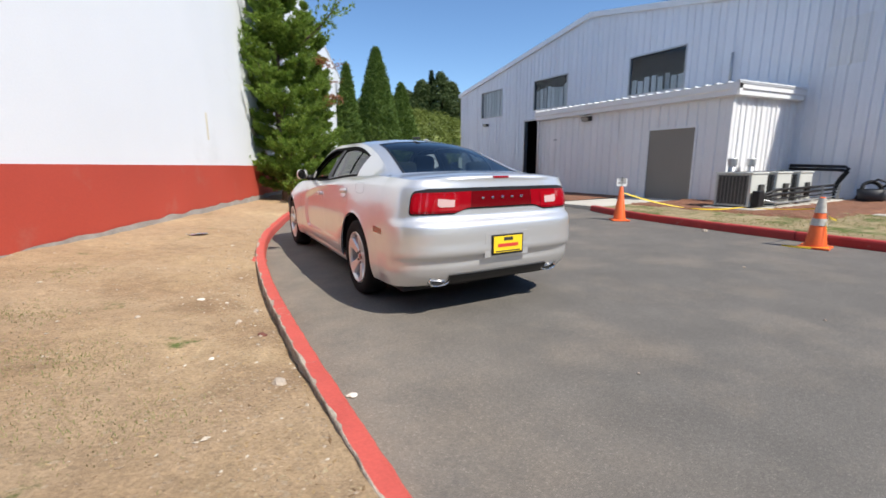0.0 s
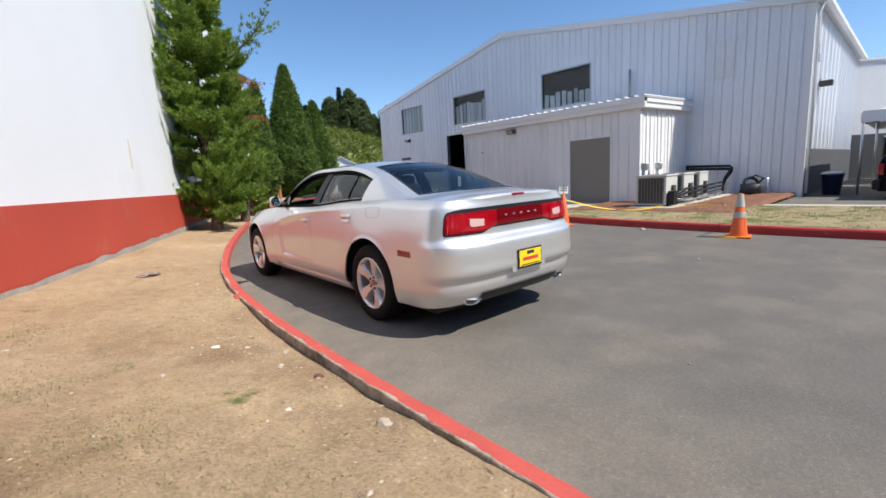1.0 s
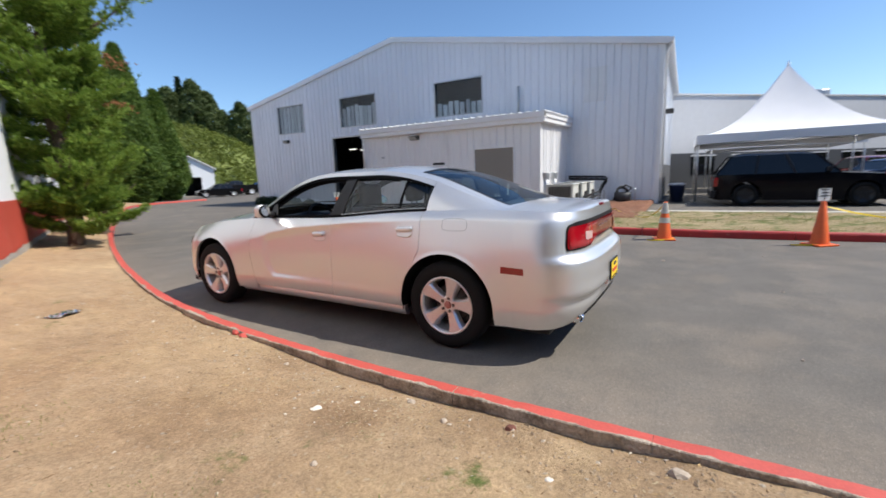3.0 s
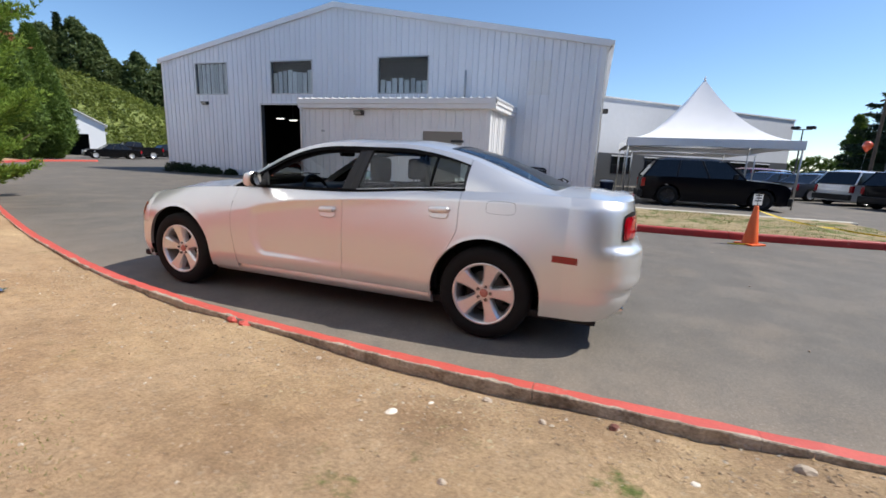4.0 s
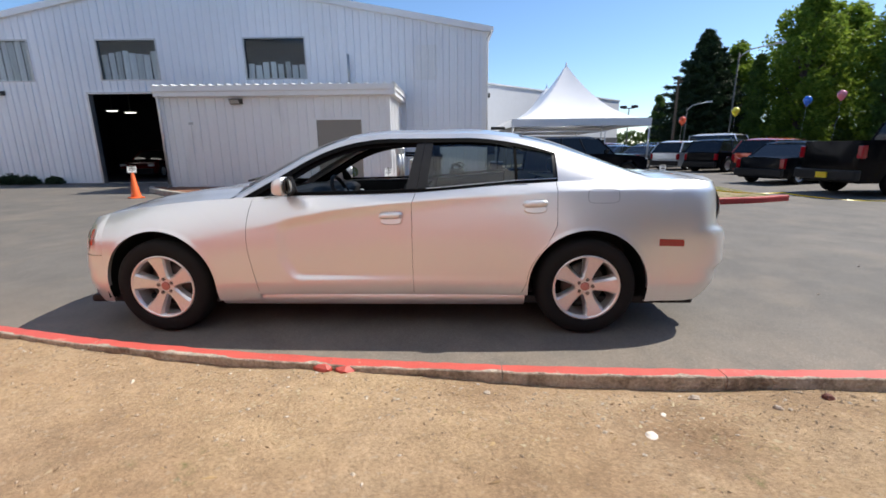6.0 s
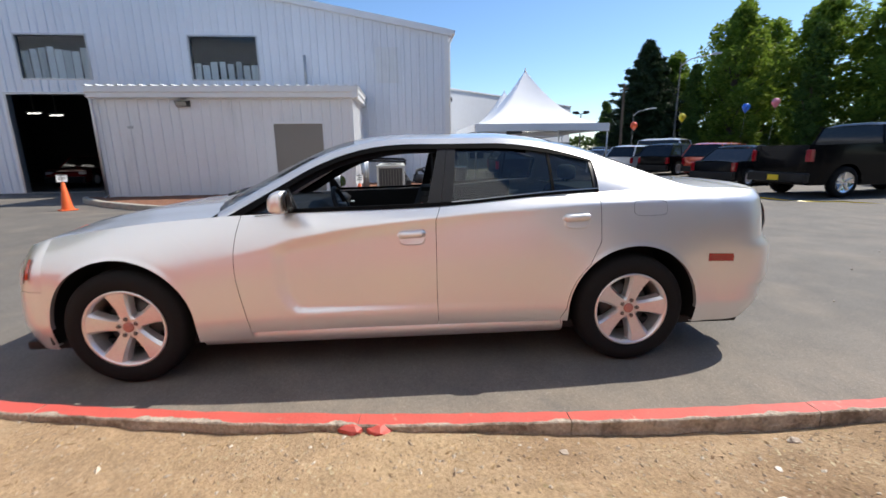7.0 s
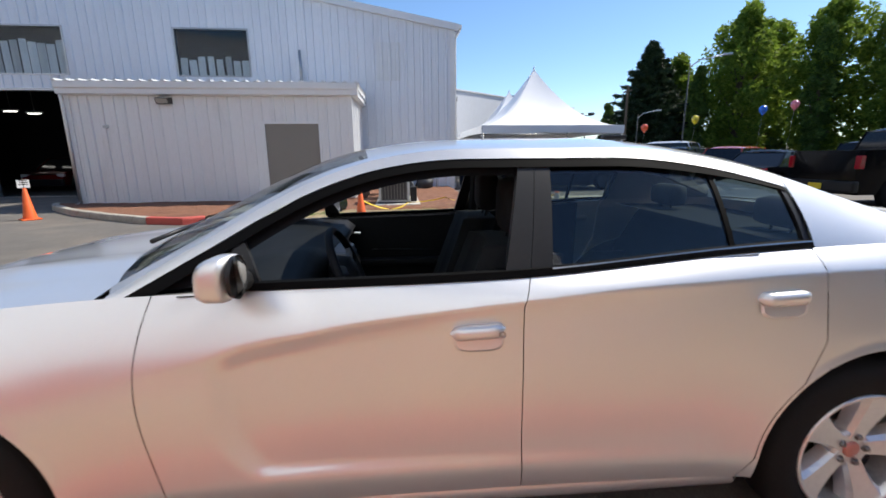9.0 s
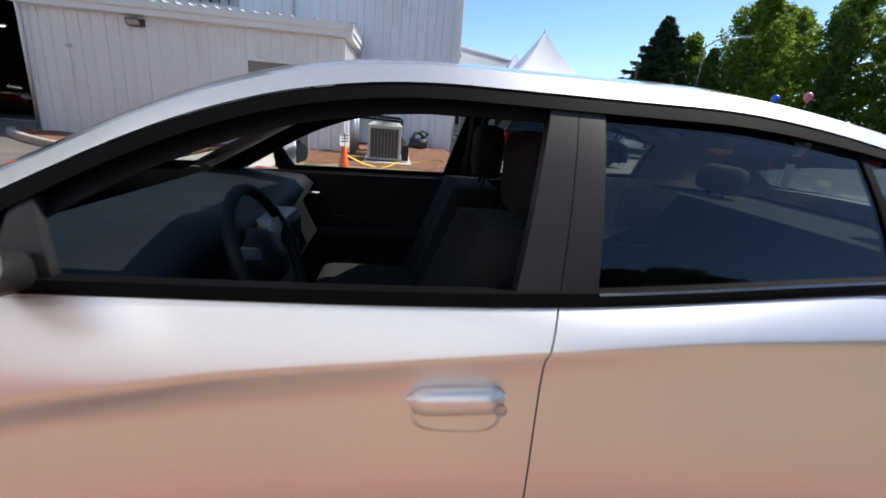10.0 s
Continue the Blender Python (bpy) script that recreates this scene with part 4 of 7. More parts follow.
def stretch(y_left, y_right, low, nu, nv, crease=True):
    """One stretch of body side between two edges; its foot follows low(y)."""
    rows = []
    for i in range(nu + 1):
        col = []
        for j in range(nv + 1):
            z = 0.6
            for _ in range(6):
                y = y_left(z) + (y_right(z) - y_left(z)) * i / nu
                lo, hi, mid = low(y), interp(Z_TOP, y), interp(Z_CREASE, y)
                v = j / nv
                if crease:
                    z = lo + (mid - lo) * v / 0.7 if v < 0.7 else mid + (hi - mid) * (v - 0.7) / 0.3
                else:
                    z = lo + (hi - lo) * v
            col.append(Vector((-side_x(y, z), y, z)))
        rows.append(col)
    return rows


def panel_of(name, stretches):
    """One sheet on each side of the car from stretches laid end to end, with a turned rim at its foot and ends."""
    for k in (0, 1):
        verts, faces = [], []
        for rows in stretches:
            b, w = len(verts), len(rows[0])
            for col in rows:
                verts += [Vector((p.x if k == 0 else -p.x, p.y, p.z)) for p in col]
            for i in range(len(rows) - 1):
                for j in range(w - 1):
                    q = (b + i * w + j, b + (i + 1) * w + j, b + (i + 1) * w + j + 1, b + i * w + j + 1)
                    faces.append(q if k == 0 else q[::-1])
            rim = [col[0] for col in rows]
            b2 = len(verts)
            for p in rim:
                verts += [Vector((p.x if k == 0 else -p.x, p.y, p.z)), Vector(((p.x + 0.03) * (1 if k == 0 else -1), p.y, p.z + 0.001))]
            for i in range(len(rim) - 1):
                q = (b2 + 2 * i, b2 + 2 * i + 1, b2 + 2 * i + 3, b2 + 2 * i + 2)
                faces.append(q if k == 0 else q[::-1])
        part(name, mesh_data(name, verts, faces, M["silver"], True), None, car)


A0, A1 = WB - ARCH, WB + ARCH
over_arch = lambda c: (lambda y: RW + 0.005 + math.sqrt(max(0, ARCH**2 - (y - c) ** 2)))
flat_low = lambda y: 0.25
fan = lambda a, b, n: [a + (b - a) * 0.5 * (1 - math.cos(math.pi * i / n)) for i in range(n + 1)]


def arch_stretch(c, left, right, nv, n=30, crease=True):
    """The body over a wheel, with its columns gathered towards the steep ends of the arch."""
    rows = []
    for y in fan(left, right, n):
        rows += stretch(lambda z: y, lambda z: y, over_arch(c), 1, nv, crease)[:1]
    return rows


panel_of("front_fender", [stretch(lambda z: cut_front(z) + G, lambda z: A0, flat_low, 14, 60, False), arch_stretch(WB, A0, A1, 60, 44, False), stretch(lambda z: A1, lambda z: Y_NOSE + 0.012, flat_low, 8, 60, False)])
QJ = 0.21


def quarter_front(nu, nv):
    """The narrow piece between the rear arch and the door's edge."""
    rows = []
    for i in range(nu + 1):
        col = []
        for j in range(nv + 1):
            z = 0.30 + (interp(Z_TOP, QJ) - 0.30) * j / nv
            y0 = max(QJ, math.sqrt(max(0, ARCH**2 - max(0, z - RW - 0.005) ** 2)))
            y = y0 + (rear_edge(z) - G - y0) * i / nu
            col.append(Vector((-side_x(y, z), y, z)))
        rows.append(col)
    return rows


panel_of("rear_quarter", [stretch(lambda z: Y_TAIL - 0.012, lambda z: -ARCH, flat_low, 14, 56), arch_stretch(0.0, -ARCH, QJ, 56, 40), quarter_front(12, 70)])


def sill_fn(u, v):
    y = 0.425 + (2.64 - 0.425) * u
    z = 0.20 + 0.092 * v
    return (-(0.858 + 0.012 * math.sin(v * math.pi) ** 0.6 - 0.035 * (1 - v) ** 2), y, z)


pair("side_sill", sill_fn, 30, 8, M["silver"], depth=0.05)


def tail_fn(z0, z1f):
    def fn(u, v):
        y = -0.98 if u > 0.5 else Y_TAIL
        top = z1f(u)
        return tail_point(u, z0(u) + (top - z0(u)) * v)
    return fn


TAIL_TOP = lambda u: 1.092 - 0.018 * u ** 2 - 0.012 * bumpf((u - 0.38) / 0.38)
pair("tail_panel", tail_fn(lambda u: 0.735, TAIL_TOP), 60, 26, M["silver"], depth=0.0)
pair("rear_bumper", tail_fn(lambda u: 0.25 + 0.02 * u, lambda u: 0.735), 60, 40, M["silver"], depth=0.0)
pair("front_bumper", lambda u, v: nose_point(u, 0.22 + (0.585 - 0.22) * v), 50, 20, M["silver"], depth=0.0)
NOSE_TOP = lambda u: interp(Z_TOP, Y_NOSE + 0.36 * math.sin(u * math.pi / 2) ** 0.9)
pair("nose_panel", lambda u, v: nose_point(u, 0.588 + (NOSE_TOP(u) - 0.588) * v), 50, 16, M["silver"], depth=0.0)
pair("side_marker", lambda u, v: Vector((-(side_x(max(-0.55, -0.50 - 0.10 * u), 0.655 + 0.048 * v) + 0.004 - 0.004 * u), -0.47 - 0.17 * u, 0.655 + 0.048 * v - 0.006 * u)), 6, 3, plain("red marker lens", (0.27, 0.008, 0.012), 0.15, 0.0, 0.5), "red side reflector", depth=0.012)
pair("headlamp", lambda u, v: nose_point(0.17 + 0.40 * u, 0.63 + 0.13 * v - 0.02 * u) + Vector((-0.004, 0.004, 0)), 12, 6, M["lens_clear"], "clear headlamp with amber marker", depth=0.0)
pair("front_marker", lambda u, v: nose_point(0.10 + 0.045 * u, 0.66 + 0.11 * v) + Vector((-0.006, 0.003, 0)), 6, 6, M["amber"], "amber corner marker", depth=0.0)

# boundary of deck and hood
top_edge = []
for i in range(41):
    u = 1 - i / 40
    top_edge.append(tail_point(u, TAIL_TOP(u)))
side_edge = []
yy = Y_TAIL
while yy <= Y_NOSE + 1e-6:
    z = interp(Z_TOP, yy)
    side_edge.append(Vector((-side_x(yy, z), yy, z)))
    yy += 0.0367
nose_edge = [nose_point(i / 40, NOSE_TOP(i / 40)) for i in range(41)]


def strip_over(edge, crown, name, material, label="", n=24, shape=None):
    """A lid over mirrored edge points, crowned across."""
    verts, faces = [], []
    for p in edge:
        for k in range(n + 1):
            t = -1 + 2 * k / n
            z = p.z + crown(p.y) * (1 - abs(t) ** 2.2) + (shape(t, p.y) if shape else 0)
            verts.append(Vector((-p.x * t, p.y, z)))
    w = n + 1
    for i in range(len(edge) - 1):
        for k in range(n):
            faces.append((i * w + k, (i + 1) * w + k, (i + 1) * w + k + 1, i * w + k + 1))
    return part(name, mesh_data(name, verts, faces, material, True), None, car, label)


deck_edge = top_edge + [p for p in side_edge if -0.55 < p.y < -0.28]
lip = lambda t, y: 0.016 * bumpf((y + 0.93) / 0.13) * (1 - abs(t) ** 6)
strip_over(deck_edge, lambda y: interp([(-1.0, 0.0), (-0.9, 0.02), (-0.5, 0.038), (0, 0.04)], y), "trunk_lid", M["silver"], shape=lip)
hood_edge = [p for p in side_edge if p.y > 2.50] + nose_edge[1:]
bulge = lambda t, y: 0.012 * math.exp(-((abs(t) - 0.52) / 0.10) ** 2) * min(1, max(0, (3.8 - y) / 0.6))
strip_over(hood_edge, lambda y: interp([(2.4, 0.055), (3.2, 0.06), (3.7, 0.03), (3.98, 0.0)], y), "hood", M["silver"], shape=bulge)

# ---- cabin ----
RAIL = [(-0.50, 0.735, 1.095), (-0.36, 0.70, 1.125), (-0.03, 0.64, 1.235), (0.25, 0.605, 1.33), (0.55, 0.583, 1.396), (0.86, 0.575, 1.424), (1.35, 0.583, 1.424), (1.67, 0.603, 1.392), (1.9, 0.637, 1.317), (2.24, 0.705, 1.135), (2.50, 0.775, 0.99)]
RX, RZ = [(r[0], r[1]) for r in RAIL], [(r[0], r[2]) for r in RAIL]


def rail(y):
    return interp(RX, y), interp(RZ, y)


def belt(y):
    z = interp(Z_TOP, y)
    return side_x(y, z), z


def cab_side(y, z):
    (xb, zb), (xr, zr) = belt(y), rail(y)
    t = min(1, max(0, (z - zb) / max(0.01, zr - zb)))
    return xb + (xr - xb) * t + 0.022 * t * (1 - t) * 4 * min(1, (zr - zb) / 0.25)


def roof_point(y, t):
    xr, zr = rail(y)
    dy = interp([(-0.5, -0.09), (0.2, -0.06), (0.6, 0.0), (1.4, 0.0), (1.75, 0.06), (2.5, 0.17)], y)
    dz = interp([(-0.5, 0.012), (0.1, 0.05), (0.5, 0.055), (1.2, 0.048), (1.7, 0.05), (2.5, 0.045)], y)
    k = 1 - abs(t) ** 2.3
    return Vector((xr * t, y + dy * k, zr + dz * k))


part("roof", grid(lambda u, v: roof_point(0.44 + (1.70 - 0.44) * u, -1 + 2 * v), 40, 36, M["silver"], "roof"), None, car)
part("headliner", grid(lambda u, v: roof_point(0.44 + (1.70 - 0.44) * u, -0.97 + 1.94 * v) + Vector((0, 0, -0.03)), 16, 12, M["grey_cloth"], "headliner"), None, car)
part("windshield", grid(lambda u, v: roof_point(1.70 + (2.47 - 1.70) * u, (-1 + 2 * v) * 0.915), 16, 24, M["car_glass"], "windshield"), None, car, "clear windshield")
bl = part("rear_window", grid(lambda u, v: roof_point(-0.40 + (0.44 + 0.40) * u, (-1 + 2 * v) * (0.86 - 0.04 * u)), 20, 24, M["car_glass_tint"], "rear_window"), None, car, "tinted rear window")
for sgn in (-1, 1):
    part("a_pillar", grid(lambda u, v: roof_point(1.70 + (2.50 - 1.70) * u, sgn * (0.915 + 0.085 * v)), 24, 4, M["silver"], "a_pillar"), None, car)
    part("c_pillar_top", grid(lambda u, v: roof_point(-0.48 + (0.44 + 0.48) * u, sgn * ((0.86 - 0.04 * u) + (0.14 + 0.04 * u) * v)), 24, 5, M["silver"], "c_pillar_top"), None, car)
    part("glass_border", grid(lambda u, v: roof_point(-0.40 + (0.44 + 0.40) * u, sgn * ((0.83 - 0.04 * u) + 0.033 * v)) + Vector((0, 0, 0.002)), 20, 2, M["trim_black"], "glass_border"), None, bl)
part("glass_border", grid(lambda u, v: roof_point(0.415 + 0.03 * u, -0.82 + 1.64 * v) + Vector((0, -0.002, 0.002)), 2, 20, M["trim_black"], "glass_border"), None, bl)
part("rear_base", grid(lambda u, v: roof_point(-0.50 + 0.10 * u, -1 + 2 * v) + Vector((0, 0, -0.004 * (1 - u))), 4, 24, M["silver"], "rear_base"), None, car)
part("cowl", grid(lambda u, v: roof_point(2.44 + 0.08 * u, (-1 + 2 * v) * 0.93) + Vector((0, 0.03 * u, -0.006 - 0.02 * u)), 4, 24, M["trim_black"], "cowl"), None, car, "black cowl panel")
for s0 in (-0.5, 0.12):
    pts = [roof_point(2.43, s0 + 0.02) + Vector((0, 0.03, 0.012)), roof_point(2.41, s0 + 0.3) + Vector((0, 0.0, 0.012)), roof_point(2.40, s0 + 0.62) + Vector((0, 0, 0.010))]
    part("wiper", tube(pts, 0.009, 6), M["trim_black"], car, smooth=True)

# frames of the side windows
TOP_SILVER, TOP_BLACK = 0.034, 0.062
DLO_END = 0.215


def band(y0, y1, lo, hi, out=0.0):
    def fn(u, v):
        y = y0 + (y1 - y0) * u
        a, b = lo(y), hi(y)
        z = a + max(0, b - a) * v
        return (-(cab_side(y, z) + out), y, z)
    return fn


zb = lambda y: belt(y)[1]
zr = lambda y: rail(y)[1]
top_in = lambda y: max(zb(y), zr(y) - TOP_BLACK * interp([(0.2, 0.85), (0.6, 1.0), (1.7, 1.05), (2.4, 1.3)], y))
top_mid = lambda y: max(zb(y), zr(y) - TOP_SILVER * interp([(0.2, 1.2), (0.6, 1.0), (2.4, 1.0)], y))
pair("cant_rail", band(DLO_END, 2.5, top_mid, zr), 80, 4, M["silver"], depth=0.02)
pair("c_pillar", band(-0.48, DLO_END - 0.004, zb, zr), 30, 18, M["silver"], depth=0.0)
pair("window_header", band(DLO_END + 0.004, 2.42, lambda y: top_in(y), lambda y: top_mid(y) - 0.003, -0.003), 70, 5, M["seal"], depth=0.05)
pair("pillar_trim", band(0.62, 2.40, lambda y: max(zb(y), top_in(y) - interp([(0.6, 0.02), (1.6, 0.032), (2.4, 0.045)], y)), lambda y: top_in(y) + 0.008, -0.055), 50, 4, M["cabin_black"], "black inner pillar lining", depth=0.03)
pair("belt_moulding", band(DLO_END, 2.12, lambda y: zb(y) + 0.002, lambda y: zb(y) + 0.024, 0.004), 50, 3, M["seal"], depth=0.03)


def post(yb0, yb1, yt0, yt1, out=-0.009):
    """An upright between window openings, given by its edges below and above."""
    def fn(u, v):
        ya, yc = yb0 + (yt0 - yb0) * v, yb1 + (yt1 - yb1) * v
        y = ya + (yc - ya) * u
        z = zb(y) + 0.01 + (top_in(y) + 0.006 - zb(y) - 0.01) * v
        return (-(cab_side(y, z) + out), y, z)
    return fn


pair("b_pillar", post(1.190, 1.270, 1.134, 1.190), 4, 14, M["trim_black"], depth=0.035)
pair("b_pillar", post(1.118, 1.188, 1.078, 1.132), 4, 14, M["trim_black"], depth=0.035)
pair("sail_panel", post(2.03, 2.13, 2.10, 2.13), 4, 6, M["trim_black"], depth=0.02)
pair("window_divider", post(0.486, 0.504, 0.486, 0.504, -0.014), 2, 12, M["seal"], depth=0.02)
pair("quarter_trim", post(DLO_END - 0.005, DLO_END + 0.022, DLO_END - 0.005, DLO_END + 0.022), 2, 8, M["trim_black"], depth=0.02)
pair("rear_side_glass", post(0.50, 1.125, 0.50, 1.085, -0.020), 20, 12, M["side_glass"], "tinted side window, closed", depth=0.0)
quarter_glass = pair("quarter_glass", post(DLO_END + 0.01, 0.485, DLO_END + 0.01, 0.485, -0.020), 10, 10, M["side_glass"], "tinted quarter window", depth=0.0)
pair("window_chrome", band(0.22, 1.12, lambda y: zb(y) + 0.020, lambda y: zb(y) + 0.0245, 0.006), 30, 2, plain("satin chrome strip", (0.45, 0.45, 0.46), 0.3, 1.0), depth=0.0)


# door handles, fuel lid, mirrors
def handle(y0, z0, parent):
    for sgn in (-1, 1):
        xh = -side_x(y0, z0)
        hb = bmesh.new()
        rows = []
        for i in range(13):
            t = -1 + 2 * i / 12
            w = 0.021 * (1 - abs(t) ** 9) + 0.003
            out = 0.030 * (1 - abs(t) ** 8)
            rows.append([hb.verts.new(((xh - out * a) * -sgn, y0 + t * 0.088, z0 + 0.004 * -t + w * b)) for a, b in ((-0.3, 1.0), (0.75, 0.9), (1.0, 0.35), (1.0, -0.35), (0.8, -0.8), (-0.3, -0.85))])
        for r, s in zip(rows, rows[1:]):
            for k in range(6):
                hb.faces.new((r[k], r[(k + 1) % 6], s[(k + 1) % 6], s[k]))
        hb.faces.new(rows[0])
        hb.faces.new(rows[-1][::-1])
        hd = part("door_handle", hb, M["silver"], parent[0 if sgn < 0 else 1], "body-colour grip handle", smooth=True)
        cup = bmesh.new()
        ring = []
        for j in range(3):
            loop = []
            for a in [k * math.tau / 20 for k in range(20)]:
                yc = y0 + (0.080 - 0.010 * j) * math.copysign(abs(math.cos(a)) ** 0.6, math.cos(a))
                zc = z0 - 0.026 + (0.040 - 0.008 * j) * math.copysign(abs(math.sin(a)) ** 0.6, math.sin(a))
                loop.append(cup.verts.new(((-side_x(yc, zc) - 0.0035 - 0.006 * (j > 0) * max(0.0, (z0 - zc) / 0.06)) * -sgn, yc, zc)))
            ring.append(loop)
        for r, s in zip(ring, ring[1:]):
            for k in range(20):
                cup.faces.new((r[k], r[(k + 1) % 20], s[(k + 1) % 20], s[k]))
        cup.faces.new(ring[-1])
        part("handle_cup", cup, M["silver"], parent[0 if sgn < 0 else 1], smooth=False)
        if y0 > 1:
            part("keyhole", lathe([(0.011, -0.002), (0.011, 0.002), (0.004, 0.0025)], 14, "x"), M["steel"], parent[0 if sgn < 0 else 1], at=pose((xh - 0.031) * -sgn, y0 - 0.07, z0 - 0.002))


fd = [o for o in car.children if o.name.startswith("front_door")]
rd = [o for o in car.children if o.name.startswith("rear_door")]
handle(1.365, 0.868, fd)
handle(0.375, 0.945, rd)

fl = []
for i in range(33):
    a = i / 32 * math.tau
    y = -0.085 + 0.105 * math.copysign(abs(math.cos(a)) ** 0.45, math.cos(a))
    z = 0.992 + 0.045 * math.copysign(abs(math.sin(a)) ** 0.45, math.sin(a))
    fl.append((-(side_x(y, z) + 0.0), y, z))
part("fuel_lid_seam", tube(fl, 0.0016, 5, False), plain("seam shade", (0.20, 0.20, 0.20), 0.6), car, "thin seam of the fuel lid")

for sgn in (-1, 1):
    mb = bmesh.new()
    rings = []
    for i, (yy, s, sh) in enumerate(((2.138, 0.12, 0.0), (2.132, 0.55, 0.0), (2.118, 0.85, 0.0), (2.095, 1.0, 0.0), (2.07, 1.0, 0.0), (2.06, 0.95, 0.0))):
        rings.append([mb.verts.new((sgn * (0.930 + 0.062 * s * math.copysign(abs(math.cos(a)) ** 0.6, math.cos(a)) - (1 - s) * 0.02), yy + 0.015 * math.cos(a) + 0.022 * (math.sin(a) - 1) * (yy > 2.08) * -0.4, 1.080 + 0.062 * s * math.copysign(abs(math.sin(a)) ** 0.6, math.sin(a)) - 0.010 * math.cos(a) * (math.sin(a) < 0))) for a in [k * math.tau / 24 for k in range(24)]])
    for r, s in zip(rings, rings[1:]):
        for k in range(24):
            mb.faces.new((r[k], r[(k + 1) % 24], s[(k + 1) % 24], s[k]))
    mb.faces.new(rings[0])
    mb.faces.new(rings[-1])
    mir = part("wing_mirror", mb, M["silver"], car, "silver wing mirror", smooth=True)
    part("mirror_back", lathe([(0.002, 0.0), (0.068, 0.0), (0.072, 0.014)], 24, "z"), M["trim_black"], mir, at=pose(sgn * 0.930, 2.058, 1.080, 90) @ Matrix.Diagonal((0.86, 0.86, 1, 1)))
    part("mirror_glass", lathe([(0.001, 0.0), (0.058, 0.0)], 24, "z"), plain("mirror glass", (0.82, 0.83, 0.84), 0.17, 1.0), mir, at=Matrix.Translation((sgn * 0.930, 2.036, 1.080)) @ Vector((-sgn * 0.366, -0.92, 0.144)).to_track_quat("Z", "Y").to_matrix().to_4x4() @ Matrix.Diagonal((1.15, 0.86, 1, 1)))
    part("mirror_arm", tube([(sgn * 0.80, 2.08, 1.035), (sgn * 0.90, 2.12, 1.045)], [0.035, 0.03], 10), M["trim_black"], mir, smooth=True)

# tail lamps: a black surround, red lens, reverse lamps
U_LAMP = 0.435
round_in = lambda u, u0, r: 1 - math.sqrt(max(0.0, 1 - min(1.0, max(0.0, (u0 + r - u) / r)) ** 2))
lamp_lo = lambda u: 0.830 + 0.034 * soft_step((u - 0.825) / 0.095) + 0.030 * round_in(u, U_LAMP, 0.035)
lamp_hi = lambda u: 0.978 + 0.010 * u - 0.045 * round_in(u, U_LAMP, 0.06)


def tail_band(u0, u1, lo, hi, out):
    def fn(u, v):
        a = u0 + (u1 - u0) * u
        z = lo(a) + (hi(a) - lo(a)) * v
        p = tail_point(a, z)
        q = Vector((p.x * 1.0, p.y - Y_TAIL + 0.25, 0))
        return p + Vector((q.x * out * 0.6, -out, 0))
    return fn


surround = pair("lamp_surround", tail_band(U_LAMP - 0.012, 1.0, lambda u: lamp_lo(u + 0.012) - 0.013, lambda u: lamp_hi(u + 0.012) + 0.014 + 0.014 * soft_step((u - U_LAMP) / 0.2), 0.004), 90, 8, M["trim_black"], "black lamp surround", depth=0.0)
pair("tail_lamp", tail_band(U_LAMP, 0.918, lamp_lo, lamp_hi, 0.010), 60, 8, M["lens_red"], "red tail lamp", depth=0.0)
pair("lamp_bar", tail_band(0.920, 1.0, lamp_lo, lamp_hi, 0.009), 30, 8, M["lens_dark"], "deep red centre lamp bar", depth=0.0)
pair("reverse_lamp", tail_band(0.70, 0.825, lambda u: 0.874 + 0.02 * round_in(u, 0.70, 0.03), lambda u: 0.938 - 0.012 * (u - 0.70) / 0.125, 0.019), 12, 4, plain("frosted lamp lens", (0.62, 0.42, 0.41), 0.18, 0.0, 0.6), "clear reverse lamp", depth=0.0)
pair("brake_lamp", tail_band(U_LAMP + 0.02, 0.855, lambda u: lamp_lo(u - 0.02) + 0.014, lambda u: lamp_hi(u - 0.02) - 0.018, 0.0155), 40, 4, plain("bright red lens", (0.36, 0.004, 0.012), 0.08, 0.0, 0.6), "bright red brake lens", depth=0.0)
for i in range(5):
    x = -0.19 + i * 0.095
    part("badge_mark", box(x - 0.013, -1.012, 0.925, x + 0.013, -1.004, 0.942, 0.003), M["chrome"], car, "small chrome badge piece")
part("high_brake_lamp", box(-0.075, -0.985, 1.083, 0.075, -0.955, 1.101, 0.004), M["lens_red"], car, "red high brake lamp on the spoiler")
# number plate in its recess, exhausts, diffuser
part("plate_recess", box(-0.215, -1.0835, 0.468, 0.215, -1.06, 0.665, 0.001), M["silver"], car)
plate = part("plate", box(-0.155, -1.094, 0.482, 0.155, -1.087, 0.645, 0.004), M["black"], car, "yellow dealer plate in a black frame")
part("plate_card", box(-0.140, -1.098, 0.500, 0.140, -1.0945, 0.632), M["plate_yellow"], plate)
part("print_bar", box(-0.10, -1.100, 0.545, 0.10, -1.0985, 0.572, 0.0), M["red_ink"], plate)
part("print_mark", box(-0.045, -1.100, 0.595, 0.045, -1.0985, 0.622, 0.0), M["ink"], plate)
part("print_bar", box(-0.12, -1.100, 0.507, 0.12, -1.0985, 0.515, 0.0), M["ink"], plate)
pair("diffuser", tail_band(0.792, 1.0, lambda u: 0.256, lambda u: 0.345, 0.010), 20, 5, M["trim_black"], "black lower diffuser", depth=0.0)
